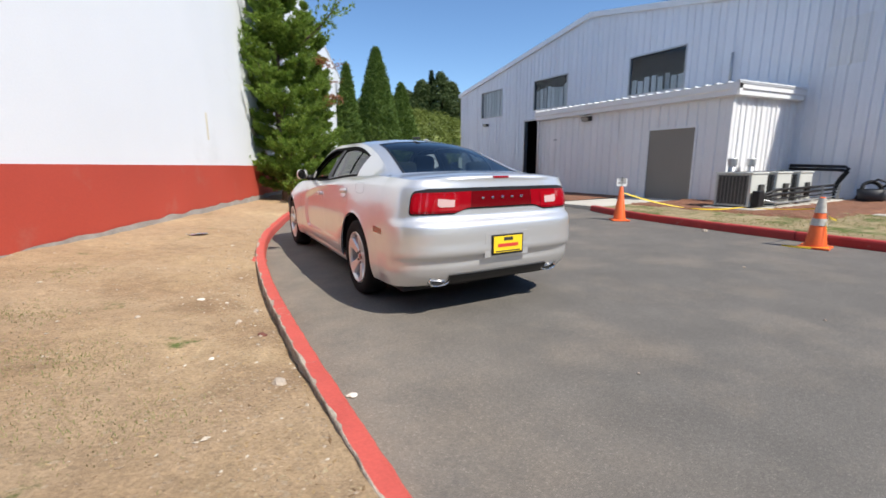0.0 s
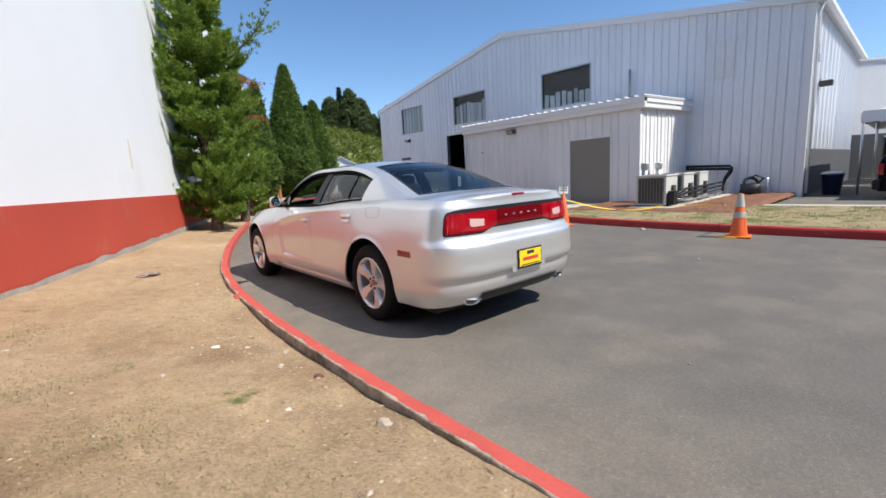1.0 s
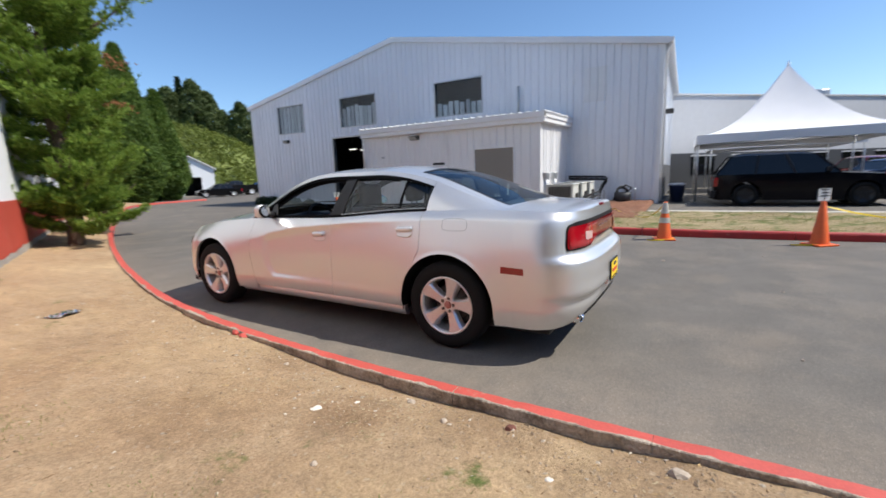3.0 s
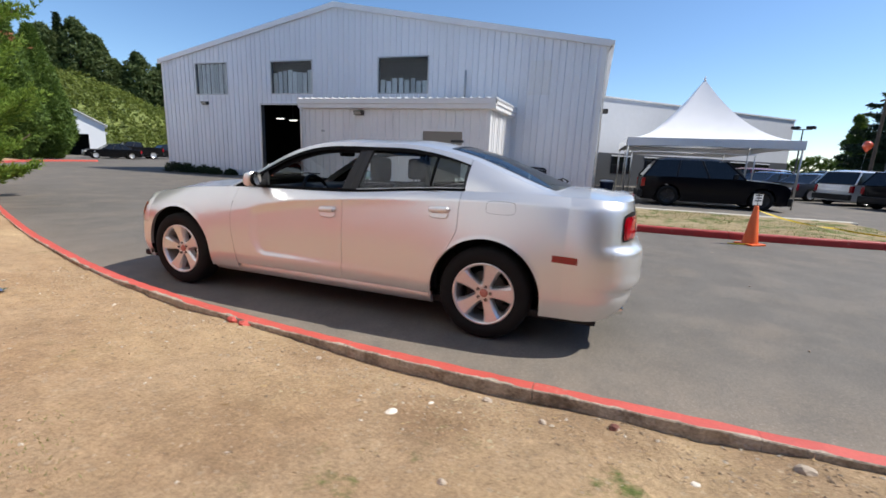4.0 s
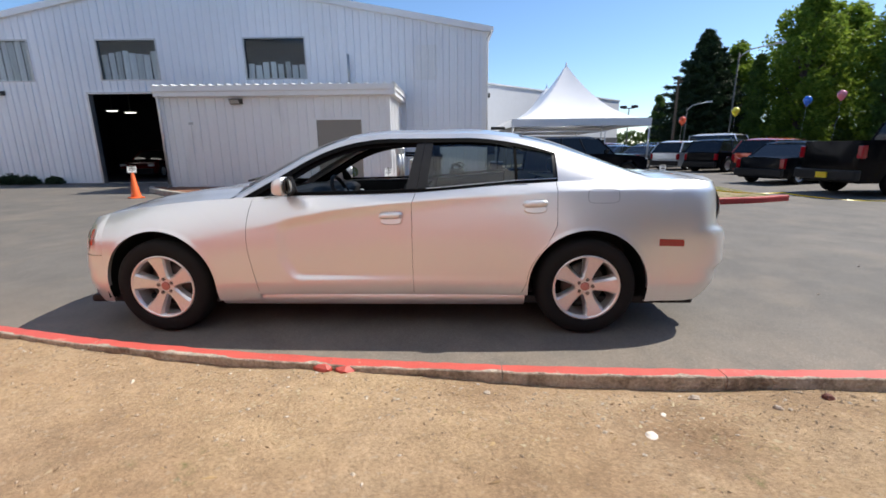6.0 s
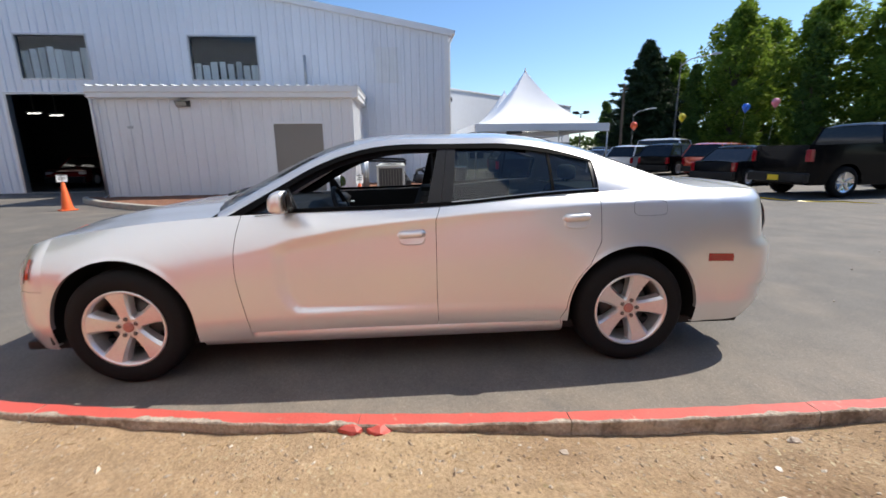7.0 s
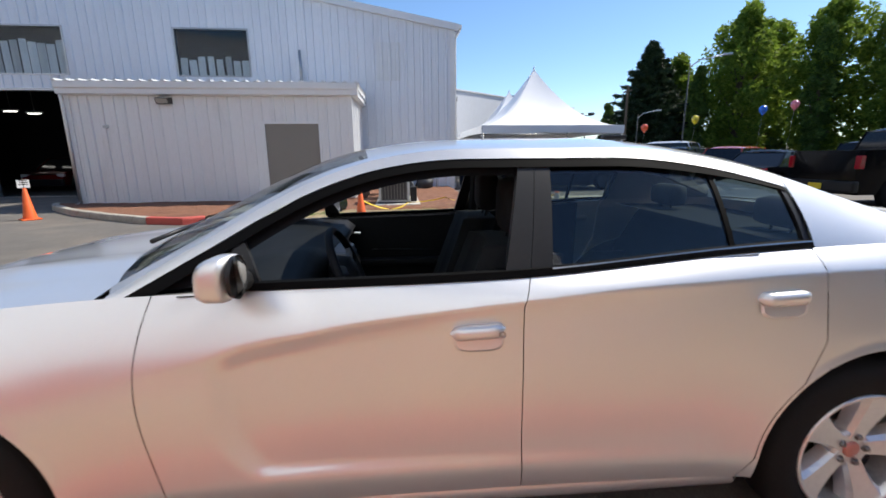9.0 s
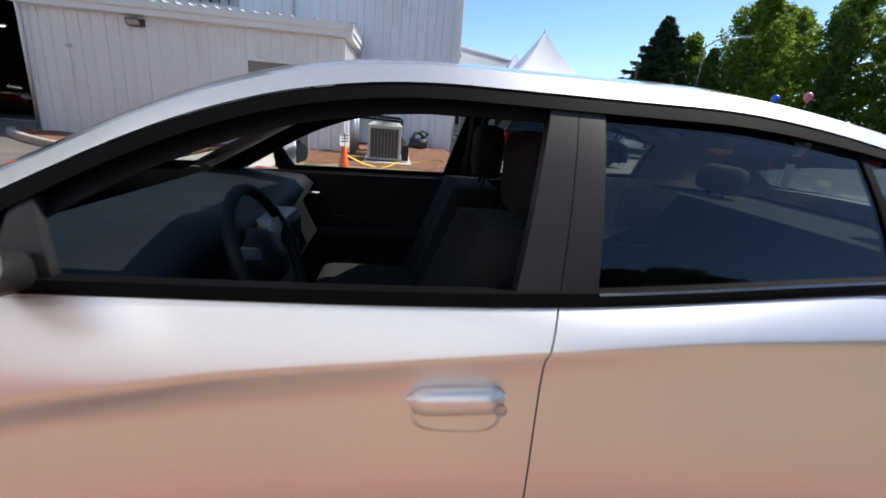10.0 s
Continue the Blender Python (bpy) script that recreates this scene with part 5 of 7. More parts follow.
for sgn in (-1, 1):
    ex = bmesh.new()
    rings = []
    for r, yv in ((1.0, -0.83), (1.0, -0.966), (0.97, -0.972), (0.86, -0.966), (0.80, -0.87)):
        rings.append([ex.verts.new((sgn * 0.56 + 0.090 * r * math.copysign(abs(math.cos(a)) ** 0.75, math.cos(a)), yv, 0.305 + 0.048 * r * math.copysign(abs(math.sin(a)) ** 0.75, math.sin(a)))) for a in [k * math.tau / 24 for k in range(24)]])
    for r, s in zip(rings, rings[1:]):
        for k in range(24):
            ex.faces.new((r[k], r[(k + 1) % 24], s[(k + 1) % 24], s[k]))
    tip = part("exhaust_tip", ex, M["chrome"], car, "chrome exhaust tip", smooth=True)
    # Black disc near the mouth paints the shade inside the pipe.
    part("pipe_dark", lathe([(0.0005, 0.0), (1.0, 0.0)], 24), plain("painted pipe shade", (0.008, 0.008, 0.008), 0.9), tip, at=pose(sgn * 0.56, -0.952, 0.305, 90) @ Matrix.Diagonal((0.074, 0.041, 1, 1)))
# underbody and wheel wells
part("underbody", box(-0.80, -0.80, 0.20, 0.80, 3.70, 0.26, 0.02), M["black"], car)
for yc in (0.0, WB):
    for sgn in (-1, 1):
        part("wheel_well", grid(lambda u, v: (sgn * (0.45 + 0.425 * u), yc + 0.445 * math.cos(math.radians(-12 + 204 * v)), RW + 0.445 * math.sin(math.radians(-12 + 204 * v))), 4, 24, M["black"], "wheel_well"), None, car)
        part("well_back", box(sgn * 0.45 - 0.01, yc - 0.45, 0.2, sgn * 0.45 + 0.01, yc + 0.45, 0.8), M["black"], car)
part("antenna_fin", box(-0.02, 0.50, 1.468, 0.02, 0.62, 1.492, 0.008), M["trim_black"], car)


# ---- wheels ----
def wheel_meshes():
    out = {}
    prof = [(0.232, -0.095), (0.245, -0.108), (0.29, -0.112), (0.325, -0.104), (0.343, -0.085), (0.351, -0.04), (0.352, 0), (0.351, 0.04), (0.343, 0.085), (0.325, 0.104), (0.29, 0.112), (0.245, 0.108), (0.232, 0.095)]
    out["tyre"] = lathe(prof, 56, "x")
    out["rim"] = lathe([(0.236, 0.09), (0.236, 0.105), (0.228, 0.108), (0.218, 0.10), (0.212, 0.078)], 56, "x")
    out["barrel"] = lathe([(0.212, 0.078), (0.205, 0.0), (0.205, -0.08), (0.232, -0.09)], 40, "x")
    sp = bmesh.new()
    rows = []
    for r, w, x in ((0.040, 0.030, 0.072), (0.075, 0.031, 0.075), (0.12, 0.036, 0.082), (0.165, 0.045, 0.090), (0.20, 0.056, 0.097), (0.219, 0.064, 0.101)):
        rows.append([sp.verts.new((x + dx, w * k - 0.004 * (k < -1.1), r)) for k, dx in ((-1.35, -0.055), (-1.12, -0.016), (-0.86, 0.0), (0.0, 0.0), (0.86, 0.0), (1.12, -0.016), (1.35, -0.055))])
    for a, b in zip(rows, rows[1:]):
        for k in range(6):
            sp.faces.new((a[k], a[k + 1], b[k + 1], b[k]))
    out["spoke"] = sp
    out["hub"] = lathe([(0.0005, 0.068), (0.034, 0.069), (0.037, 0.070), (0.066, 0.071), (0.073, 0.060), (0.076, 0.0)], 30, "x")
    out["cap"] = lathe([(0.0005, 0.079), (0.024, 0.078), (0.030, 0.074), (0.032, 0.066)], 24, "x")
    out["disc"] = lathe([(0.06, 0.0), (0.155, 0.0), (0.155, -0.02), (0.06, -0.02)], 36, "x")
    return out


wd = wheel_meshes()
wme = {}
# The barrel's alloy is darker and rougher than the rim's.
for key, mt in (("tyre", M["rubber"]), ("rim", M["alloy"]), ("spoke", M["alloy"]), ("hub", M["alloy"]), ("cap", mat("red-grey cap", (0.50, 0.20, 0.16), 0.4, 0.2)), ("disc", plain("dull brake iron", (0.10, 0.098, 0.095), 0.5, 0.6)), ("barrel", mat("darker barrel alloy", (0.42, 0.41, 0.40), 0.42, metal=0.6, var=0.2, bump=0.03))):
    me = bpy.data.meshes.new(key)
    bmesh.ops.recalc_face_normals(wd[key], faces=wd[key].faces[:])
    wd[key].to_mesh(me)
    wd[key].free()
    me.materials.append(mt)
    me.polygons.foreach_set("use_smooth", [key != "spoke"] * len(me.polygons))
    wme[key] = me
nut = lathe([(0.0005, 0.086), (0.008, 0.085), (0.0105, 0.080), (0.0105, 0.072), (0.0150, 0.0745), (0.0155, 0.068)], 10, "x")
nut_me = bpy.data.meshes.new("lug_nut")
nut.to_mesh(nut_me)
nut.free()
nut_me.materials.append(plain("grey lug nut", (0.20, 0.19, 0.18), 0.35, 0.8))
for yc in (0.0, WB):
    for sgn in (-1, 1):
        wh = part("wheel", wme["tyre"], None, car, "black tyre on a five-spoke alloy wheel", at=pose(sgn * 0.800, yc, RW, 0, 0, 180 if sgn < 0 else 0) @ pose(0, 0, 0, 8 if yc else -15))
        for key in ("rim", "hub", "cap", "disc", "barrel"):
            part({"cap": "centre_cap", "disc": "brake_disc"}.get(key, key), wme[key], None, wh)
        for k in range(5):
            part("spoke", wme["spoke"], None, wh, at=pose(0, 0, 0, k * 72))
            part("lug_nut", nut_me, None, wh, at=pose(0, 0.054 * math.cos(math.radians(k * 72 + 90)), 0.054 * math.sin(math.radians(k * 72 + 90))))

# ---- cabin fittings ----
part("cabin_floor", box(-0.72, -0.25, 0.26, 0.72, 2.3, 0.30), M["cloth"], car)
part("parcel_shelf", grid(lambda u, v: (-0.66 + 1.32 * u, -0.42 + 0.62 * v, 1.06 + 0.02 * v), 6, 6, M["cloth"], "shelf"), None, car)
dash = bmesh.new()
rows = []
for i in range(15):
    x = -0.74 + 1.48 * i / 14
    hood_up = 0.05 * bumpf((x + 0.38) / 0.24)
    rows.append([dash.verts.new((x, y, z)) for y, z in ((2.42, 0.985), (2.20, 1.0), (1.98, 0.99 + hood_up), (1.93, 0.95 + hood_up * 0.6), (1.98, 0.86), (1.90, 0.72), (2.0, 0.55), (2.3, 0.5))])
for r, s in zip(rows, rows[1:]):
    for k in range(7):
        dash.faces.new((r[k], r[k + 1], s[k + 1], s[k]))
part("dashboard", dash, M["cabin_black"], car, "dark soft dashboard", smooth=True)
part("console_face", box(-0.13, 1.86, 0.55, 0.13, 1.96, 0.96, 0.02), plain("silver stack bezel", (0.20, 0.20, 0.205), 0.4, 0.5), car, "silver-edged centre console face")
for x in (-0.07, 0.07):
    part("air_vent", box(x - 0.05, 1.85, 0.86, x + 0.05, 1.862, 0.93, 0.01), M["black"], car)
part("console", box(-0.12, 0.75, 0.3, 0.12, 1.9, 0.62, 0.04), M["cabin_black"], car)
sw = part("steering_wheel", lathe([(0.185 + 0.016 * math.cos(a), 0.016 * math.sin(a)) for a in [k * math.tau / 10 for k in range(10)]], 40, "z", closed=True), M["cabin_black"], car, "black three-spoke steering wheel", smooth=True, at=pose(-0.38, 1.82, 0.935, 68))
part("boss", lathe([(0.0005, 0.03), (0.06, 0.025), (0.085, -0.02), (0.05, -0.05)], 22, "z"), M["cabin_black"], sw, smooth=True)
for a in (90, 200, 340):
    part("wheel_spoke", box(0.06, -0.018, -0.012, 0.18, 0.018, 0.008, 0.005), plain("grey spoke", (0.14, 0.14, 0.15), 0.4, 0.3), sw, at=pose(0, 0, 0, 0, 0, a + 180))
part("column", tube([(-0.38, 1.80, 0.90), (-0.38, 2.05, 0.80)], 0.045, 12), M["cabin_black"], car)


def seat(x, y, bench=0.0):
    w = 0.26 + bench
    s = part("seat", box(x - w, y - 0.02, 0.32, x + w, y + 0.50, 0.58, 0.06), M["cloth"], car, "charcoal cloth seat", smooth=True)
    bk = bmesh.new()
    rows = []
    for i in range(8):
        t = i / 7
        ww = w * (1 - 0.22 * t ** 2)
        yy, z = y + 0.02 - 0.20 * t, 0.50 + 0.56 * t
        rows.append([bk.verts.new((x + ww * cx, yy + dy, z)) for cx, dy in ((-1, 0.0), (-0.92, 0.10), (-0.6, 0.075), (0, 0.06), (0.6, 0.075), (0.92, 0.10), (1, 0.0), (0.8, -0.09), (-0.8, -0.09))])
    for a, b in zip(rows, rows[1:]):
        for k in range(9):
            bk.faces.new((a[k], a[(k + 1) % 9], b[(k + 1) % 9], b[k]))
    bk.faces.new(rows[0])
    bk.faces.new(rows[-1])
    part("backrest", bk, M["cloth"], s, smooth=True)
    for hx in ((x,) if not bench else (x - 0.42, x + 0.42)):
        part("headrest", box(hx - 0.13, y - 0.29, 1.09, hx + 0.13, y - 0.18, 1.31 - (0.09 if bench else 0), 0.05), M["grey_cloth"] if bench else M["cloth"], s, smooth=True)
        for dx in (-0.05, 0.05):
            part("headrest_post", tube([(hx + dx, y - 0.215, 1.02), (hx + dx, y - 0.235, 1.11)], 0.007, 6), M["cabin_black"], s)


seat(-0.37, 1.38)
seat(0.37, 1.36)
seat(0.0, 0.22, 0.40)
for sgn in (-1, 1):
    for y0, y1 in ((1.24, 2.28), (0.42, 1.2)):
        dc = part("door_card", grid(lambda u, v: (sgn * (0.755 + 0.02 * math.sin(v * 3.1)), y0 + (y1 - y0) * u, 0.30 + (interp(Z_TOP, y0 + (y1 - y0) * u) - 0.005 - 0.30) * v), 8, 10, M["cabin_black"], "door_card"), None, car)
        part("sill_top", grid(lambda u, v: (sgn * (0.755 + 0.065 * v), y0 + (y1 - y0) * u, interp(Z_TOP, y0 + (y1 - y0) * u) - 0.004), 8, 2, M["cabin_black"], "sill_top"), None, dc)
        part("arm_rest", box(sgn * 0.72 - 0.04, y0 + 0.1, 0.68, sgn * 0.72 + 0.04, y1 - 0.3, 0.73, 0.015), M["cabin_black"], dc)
        part("pull", tube([(sgn * 0.735, y1 - 0.38, 0.90), (sgn * 0.725, y1 - 0.30, 0.905), (sgn * 0.735, y1 - 0.24, 0.90)], 0.009, 6), M["chrome"], dc)
        part("trim_line", tube([(sgn * 0.748, y0 + 0.15, 0.775), (sgn * 0.748, y1 - 0.45, 0.785)], 0.003, 5), M["chrome"], dc)
    part("lock_pin", tube([(sgn * 0.80, 1.30, 1.02), (sgn * 0.80, 1.30, 1.045)], 0.004, 6), M["chrome"], car)
    part("inner_pillar", tube([(sgn * 0.72, 1.15, 0.6), (sgn * 0.71, 1.15, 1.04), (sgn * 0.55, 1.15, 1.37)], 0.032, 6), M["cabin_black"], car)
rv = part("rear_view_mirror", box(-0.12, 1.72, 1.30, 0.12, 1.75, 1.37, 0.012), M["cabin_black"], car)
part("stem", tube([(0, 1.75, 1.34), (0, 1.80, 1.40)], 0.01, 6), M["cabin_black"], rv)
part("paper_tag", box(0.14, -0.10, 1.16, 0.18, -0.099, 1.26), M["sign"], car, "white paper slip behind the rear glass")

# ---- plants ----
def leaf_cluster(verts, faces, centre, size, rnd, blades=4, droop=0.0, long=1.0):
    """A tuft of a few crossed pointed blades."""
    for _ in range(blades):
        d = Vector((rnd.gauss(0, 1), rnd.gauss(0, 1), rnd.gauss(0.25 - droop, 0.8))).normalized()
        s = d.cross(Vector((rnd.gauss(0, 1), rnd.gauss(0, 1), rnd.gauss(0, 1)))).normalized()
        L = size * rnd.uniform(0.7, 1.3) * long
        w = size * rnd.uniform(0.16, 0.30)
        b = len(verts)
        verts += [centre - d * L * 0.4 , centre + s * w, centre + d * L * 0.8, centre - s * w]
        faces.append((b, b + 1, b + 2, b + 3))


def spray(verts, faces, centre, way, size, rnd, blades=5):
    """A spray of slim blades that point outwards and up."""
    for _ in range(blades):
        d = (way * 0.9 + Vector((rnd.gauss(0, 0.55), rnd.gauss(0, 0.55), rnd.gauss(0.45, 0.45)))).normalized()
        s = d.cross(Vector((rnd.gauss(0, 1), rnd.gauss(0, 1), rnd.gauss(0, 1)))).normalized()
        L, w = size * rnd.uniform(0.6, 1.2), size * rnd.uniform(0.06, 0.11)
        b = len(verts)
        verts += [centre, centre + d * L * 0.45 + s * w, centre + d * L, centre + d * L * 0.45 - s * w]
        faces.append((b, b + 1, b + 2, b + 3))


def limb(bm, a, b, r0, r1, sag=0.0, n=5):
    pts = []
    for i in range(n + 1):
        t = i / n
        p = a.lerp(b, t)
        p.z += sag * 4 * t * (1 - t)
        pts.append(p)
    tube(pts, [r0 + (r1 - r0) * i / n for i in range(n + 1)], 6, True, bm)
    return pts


def pine(at, height, radius, label, seed, density=1.0, tuft=0.13, arm=None, dead=0, gaps=0.0):
    """A tufted upright conifer with uneven limbs."""
    rnd = random.Random(seed)
    t = thing("pine_tree", label, "tree", at, 0, "pines by the wall")
    tb = bmesh.new()
    top = Vector((rnd.uniform(-0.2, 0.2), rnd.uniform(-0.2, 0.2), height))
    tube([Vector((0, 0, -0.2)).lerp(top, k / 8) + Vector((0.06 * math.sin(k * 1.7), 0.06 * math.cos(k * 2.3), 0)) for k in range(9)], [0.16 * (1 - 0.9 * k / 8) for k in range(9)], 9, True, tb)
    v, f = [], []
    n = int(44 * density * height / 8)

    def plume(pts, size, start):
        """Foliage packed round a twig, thick at its middle and pointed at its end."""
        for k in range(start, len(pts) - 1):
            way = (pts[k + 1] - pts[k]).normalized()
            fat = size * (1.0 - 0.55 * (k + 1) / len(pts))
            for _ in range(12):
                d = Vector((rnd.gauss(0, 1), rnd.gauss(0, 1), rnd.gauss(0, 1))).normalized() * rnd.random() ** 0.5 * fat
                spray(v, f, pts[k].lerp(pts[k + 1], rnd.random()) + d, (way * 1.3 + d.normalized() * 0.7).normalized(), tuft, rnd, 6)

    def branch(a, b, thick, sag, bushy):
        pts = limb(tb, a, b, thick, 0.008, sag, 6)
        plume(pts, 0.13 * bushy, 1)
        out = b - a
        side = Vector((-out.y, out.x, 0)).normalized()
        for k in (1, 2, 3, 4, 5):
            if rnd.random() < 0.12:
                continue
            for sgn in (-1, 1):
                L = out.length * rnd.uniform(0.22, 0.42)
                e = pts[k] + out.normalized() * L * 0.75 + side * sgn * L * 0.75 + Vector((0, 0, L * rnd.uniform(0.0, 0.45)))
                plume([pts[k].lerp(e, j / 3) - Vector((0, 0, 0.16 * L * math.sin(j / 3 * math.pi))) for j in range(4)], 0.10 * bushy, 0)

    for i in range(n):
        h = (i + rnd.random()) / n
        z = 0.25 + (height - 0.4) * h
        z = 0.25 + 0.38 * round((z - 0.25) / 0.38) + rnd.gauss(0, 0.06)
        wid = radius * (min(1, 0.7 + h * 2.2) * (1 - h) ** 0.6 + 0.10)
        if gaps and h > gaps:
            if rnd.random() < 0.45:
                continue
            wid *= rnd.uniform(0.5, 1.0)
        ang = i * 2.399 + rnd.uniform(-0.5, 0.5)
        L = wid * rnd.uniform(0.65, 1.2)
        up = rnd.uniform(0.15, 0.5) + 0.35 * h
        branch(Vector((0, 0, z)), Vector((math.cos(ang) * L, math.sin(ang) * L, z + L * up)), 0.028 * (1 - h * 0.6), -0.16 * L, 1.0)
    if arm:
        for a, b, count in arm:
            branch(Vector(a), Vector(b), 0.05, -0.3, 1.15)
    part("trunk", tb, M["trunk"], t)
    part("crown", mesh_data("crown", v, f, M["leaf_pine"]), None, t, "tufted green needles")
    if dead:
        dv, df = [], []
        for i in range(dead):
            ang, z = rnd.uniform(-1.6, 0.4), rnd.uniform(0.42, 0.72) * height
            base = Vector((math.cos(ang) * radius * 0.8, math.sin(ang) * radius * 0.8, z))
            for k in range(45):
                leaf_cluster(dv, df, base + Vector((rnd.gauss(0, 0.20), rnd.gauss(0, 0.20), rnd.gauss(0, 0.05))), tuft * 0.7, rnd, 3)
        part("dead_sprays", mesh_data("dead_sprays", dv, df, M["leaf_dead"]), None, t, "rust-brown dead sprays")
    return t


pine((2.75, 13.75, 0.30), 8.6, 1.28, "tall tufted green pine leaning on the white wall", 3, 2.7, 0.115,
     [((0, 0, 4.1), (1.65, -1.05, 5.55), 80), ((0, 0, 4.5), (-0.6, -0.9, 5.7), 50), ((0, 0, 4.9), (0.5, 0.7, 6.0), 45), ((0, 0, 5.2), (0.8, -0.5, 6.6), 45)], gaps=0.56)
pine((4.35, 16.4, 0.30), 6.4, 1.0, "shorter green pine with rust-brown dead sprays", 8, 1.5, 0.12, dead=7)
pine((5.5, 19.2, 0.30), 4.6, 0.8, "small green pine in the row by the wall", 12, 0.8, 0.13)


def column_tree(at, height, radius, label, seed, material, count, size, group, taper=0.8, skirt=0.35):
    """A dense narrow evergreen with a ragged outline."""
    rnd = random.Random(seed)
    t = thing("cypress_tree", label, "tree", at, 0, group)
    part("trunk", tube([(0, 0, -0.2), (0.05, 0, height * 0.4), (0, 0.03, height * 0.97)], [0.2, 0.12, 0.02], 8), M["trunk"], t)
    v, f = [], []
    for i in range(count):
        h = rnd.random() ** 1.15
        ang = rnd.uniform(0, math.tau)
        lump = 1 + 0.16 * noise.noise(Vector((math.cos(ang) * 1.5, math.sin(ang) * 1.5, h * 7 + seed)))
        wide = radius * lump * (min(1, skirt + h * 3.2) * (1 - h) ** taper + 0.03)
        r = wide * (1 - 0.35 * rnd.random() ** 2)
        z = 0.15 + (height - 0.15) * h
        leaf_cluster(v, f, Vector((math.cos(ang) * r, math.sin(ang) * r, z)), size * rnd.uniform(0.7, 1.3), rnd, 3, -0.5, 1.5)
    part("crown", mesh_data("crown", v, f, material), None, t, "dense upright foliage")
    return t


column_tree((18.15, 43.5, 0), 12.9, 3.1, "tall dense dark green cypress behind the kerb", 21, M["leaf_cyp"], 16000, 0.27, "cypresses")
column_tree((22.35, 46.5, 0), 10.3, 2.7, "dense green cypress beside a taller one", 22, M["leaf_cyp"], 12000, 0.27, "cypresses")
column_tree((12.2, 35.5, 0.2), 9.0, 1.5, "slim cypress behind the row of pines", 23, M["leaf_cyp"], 5000, 0.24, "cypresses")
column_tree((14.6, 42.5, 0.1), 10.0, 1.7, "cypress at the end of the wall", 24, M["leaf_cyp"], 6000, 0.24, "cypresses")


def crown_tree(at, height, radius, label, seed, material, count, size, group, trunk_share=0.25, name="broadleaf_tree", lumps=16, narrow=1.0):
    """A broad crown from many leaf tufts gathered in uneven lumps on limbs."""
    rnd = random.Random(seed)
    t = thing(name, label, "tree", at, 0, group)
    tb = bmesh.new()
    tube([(0, 0, -0.2), (0.1, 0.05, height * 0.3), (0, 0.1, height * 0.8)], [height * 0.022, height * 0.016, height * 0.004], 8, True, tb)
    v, f = [], []
    cs = []
    for i in range(lumps):
        h = trunk_share + (1 - trunk_share) * (i + 0.5) / lumps
        k = math.sin(min(1, (h - trunk_share) / (1 - trunk_share) * 1.0) * math.pi * 0.86 + 0.35)
        ang = i * 2.399
        rr = radius * narrow * max(0.12, k) * rnd.uniform(0.35, 0.75)
        c = Vector((math.cos(ang) * rr, math.sin(ang) * rr, height * h * 0.95))
        cs.append((c, radius * rnd.uniform(0.32, 0.52) * (0.5 + 0.5 * k)))
        limb(tb, Vector((0, 0, height * max(0.15, h - 0.22))), c, height * 0.008, height * 0.002)
    for i in range(count):
        c, r = cs[rnd.randrange(len(cs))]
        d = Vector((rnd.gauss(0, 1), rnd.gauss(0, 1), rnd.gauss(0, 1))).normalized()
        p = c + d * r * rnd.uniform(0.55, 1.08)
        leaf_cluster(v, f, p, size * rnd.uniform(0.7, 1.3), rnd, 3)
    part("trunk", tb, M["trunk"], t)
    part("crown", mesh_data("crown", v, f, material), None, t)
    return t


def fir(at, height, radius, label, seed, count, size, group, material):
    """A fir of drooping boughs in uneven tiers, ragged at its edge."""
    rnd = random.Random(seed)
    t = thing("fir_tree", label, "tree", at, 0, group)
    tb = tube([(0, 0, -0.2), (0, 0, height)], [height * 0.02, 0.03], 8)
    v, f = [], []
    boughs = int(height * 11)
    each = max(4, count // boughs)
    for i in range(boughs):
        k = ((i + rnd.random()) / boughs) ** 1.1
        ang = i * 2.399 + rnd.uniform(-0.3, 0.3)
        reach = (radius * (1 - k) ** 0.78 + 0.25) * rnd.uniform(0.62, 1.1)
        z0 = height * (0.04 + 0.95 * k)
        droop = rnd.uniform(0.12, 0.3) * (1 - 0.5 * k)
        limb(tb, Vector((0, 0, z0)), Vector((math.cos(ang) * reach, math.sin(ang) * reach, z0 - reach * droop + 0.12 * reach)), 0.05, 0.012, -0.03 * reach, 3)
        for j in range(each):
            q = 0.18 + 0.82 * (j + rnd.random()) / each
            wide = 0.22 * reach * (1.1 - q)
            side = rnd.gauss(0, wide)
            z = z0 - reach * droop * q + 0.12 * reach * q * q - abs(side) * 0.35 - rnd.random() * 0.25
            leaf_cluster(v, f, Vector((math.cos(ang) * reach * q - math.sin(ang) * side, math.sin(ang) * reach * q + math.cos(ang) * side, z)), size * rnd.uniform(0.55, 1.2) * (1.15 - 0.5 * q), rnd, 3, 0.3, 1.3)
    part("trunk", tb, M["trunk"], t)
    part("crown", mesh_data("crown", v, f, material), None, t)


# trees past the car park
for i, (x, y, h, r) in enumerate([(-5.6, 0.9, 5.2, 1.9), (-7.6, -1.4, 6.6, 2.3), (-9.5, -4.2, 7.5, 2.6), (-12.0, -6.5, 8.5, 3.0), (-14.0, -11.0, 9.0, 3.2), (-13.5, -16.5, 9.5, 3.2), (-11.0, -22.0, 9.0, 3.0)]):
    crown_tree((x, y, 0), h, r, "dark evergreen past the end of the wall", 240 + i, M["leaf_dark"], 2600, 0.45, "wall end trees", 0.04, lumps=20)
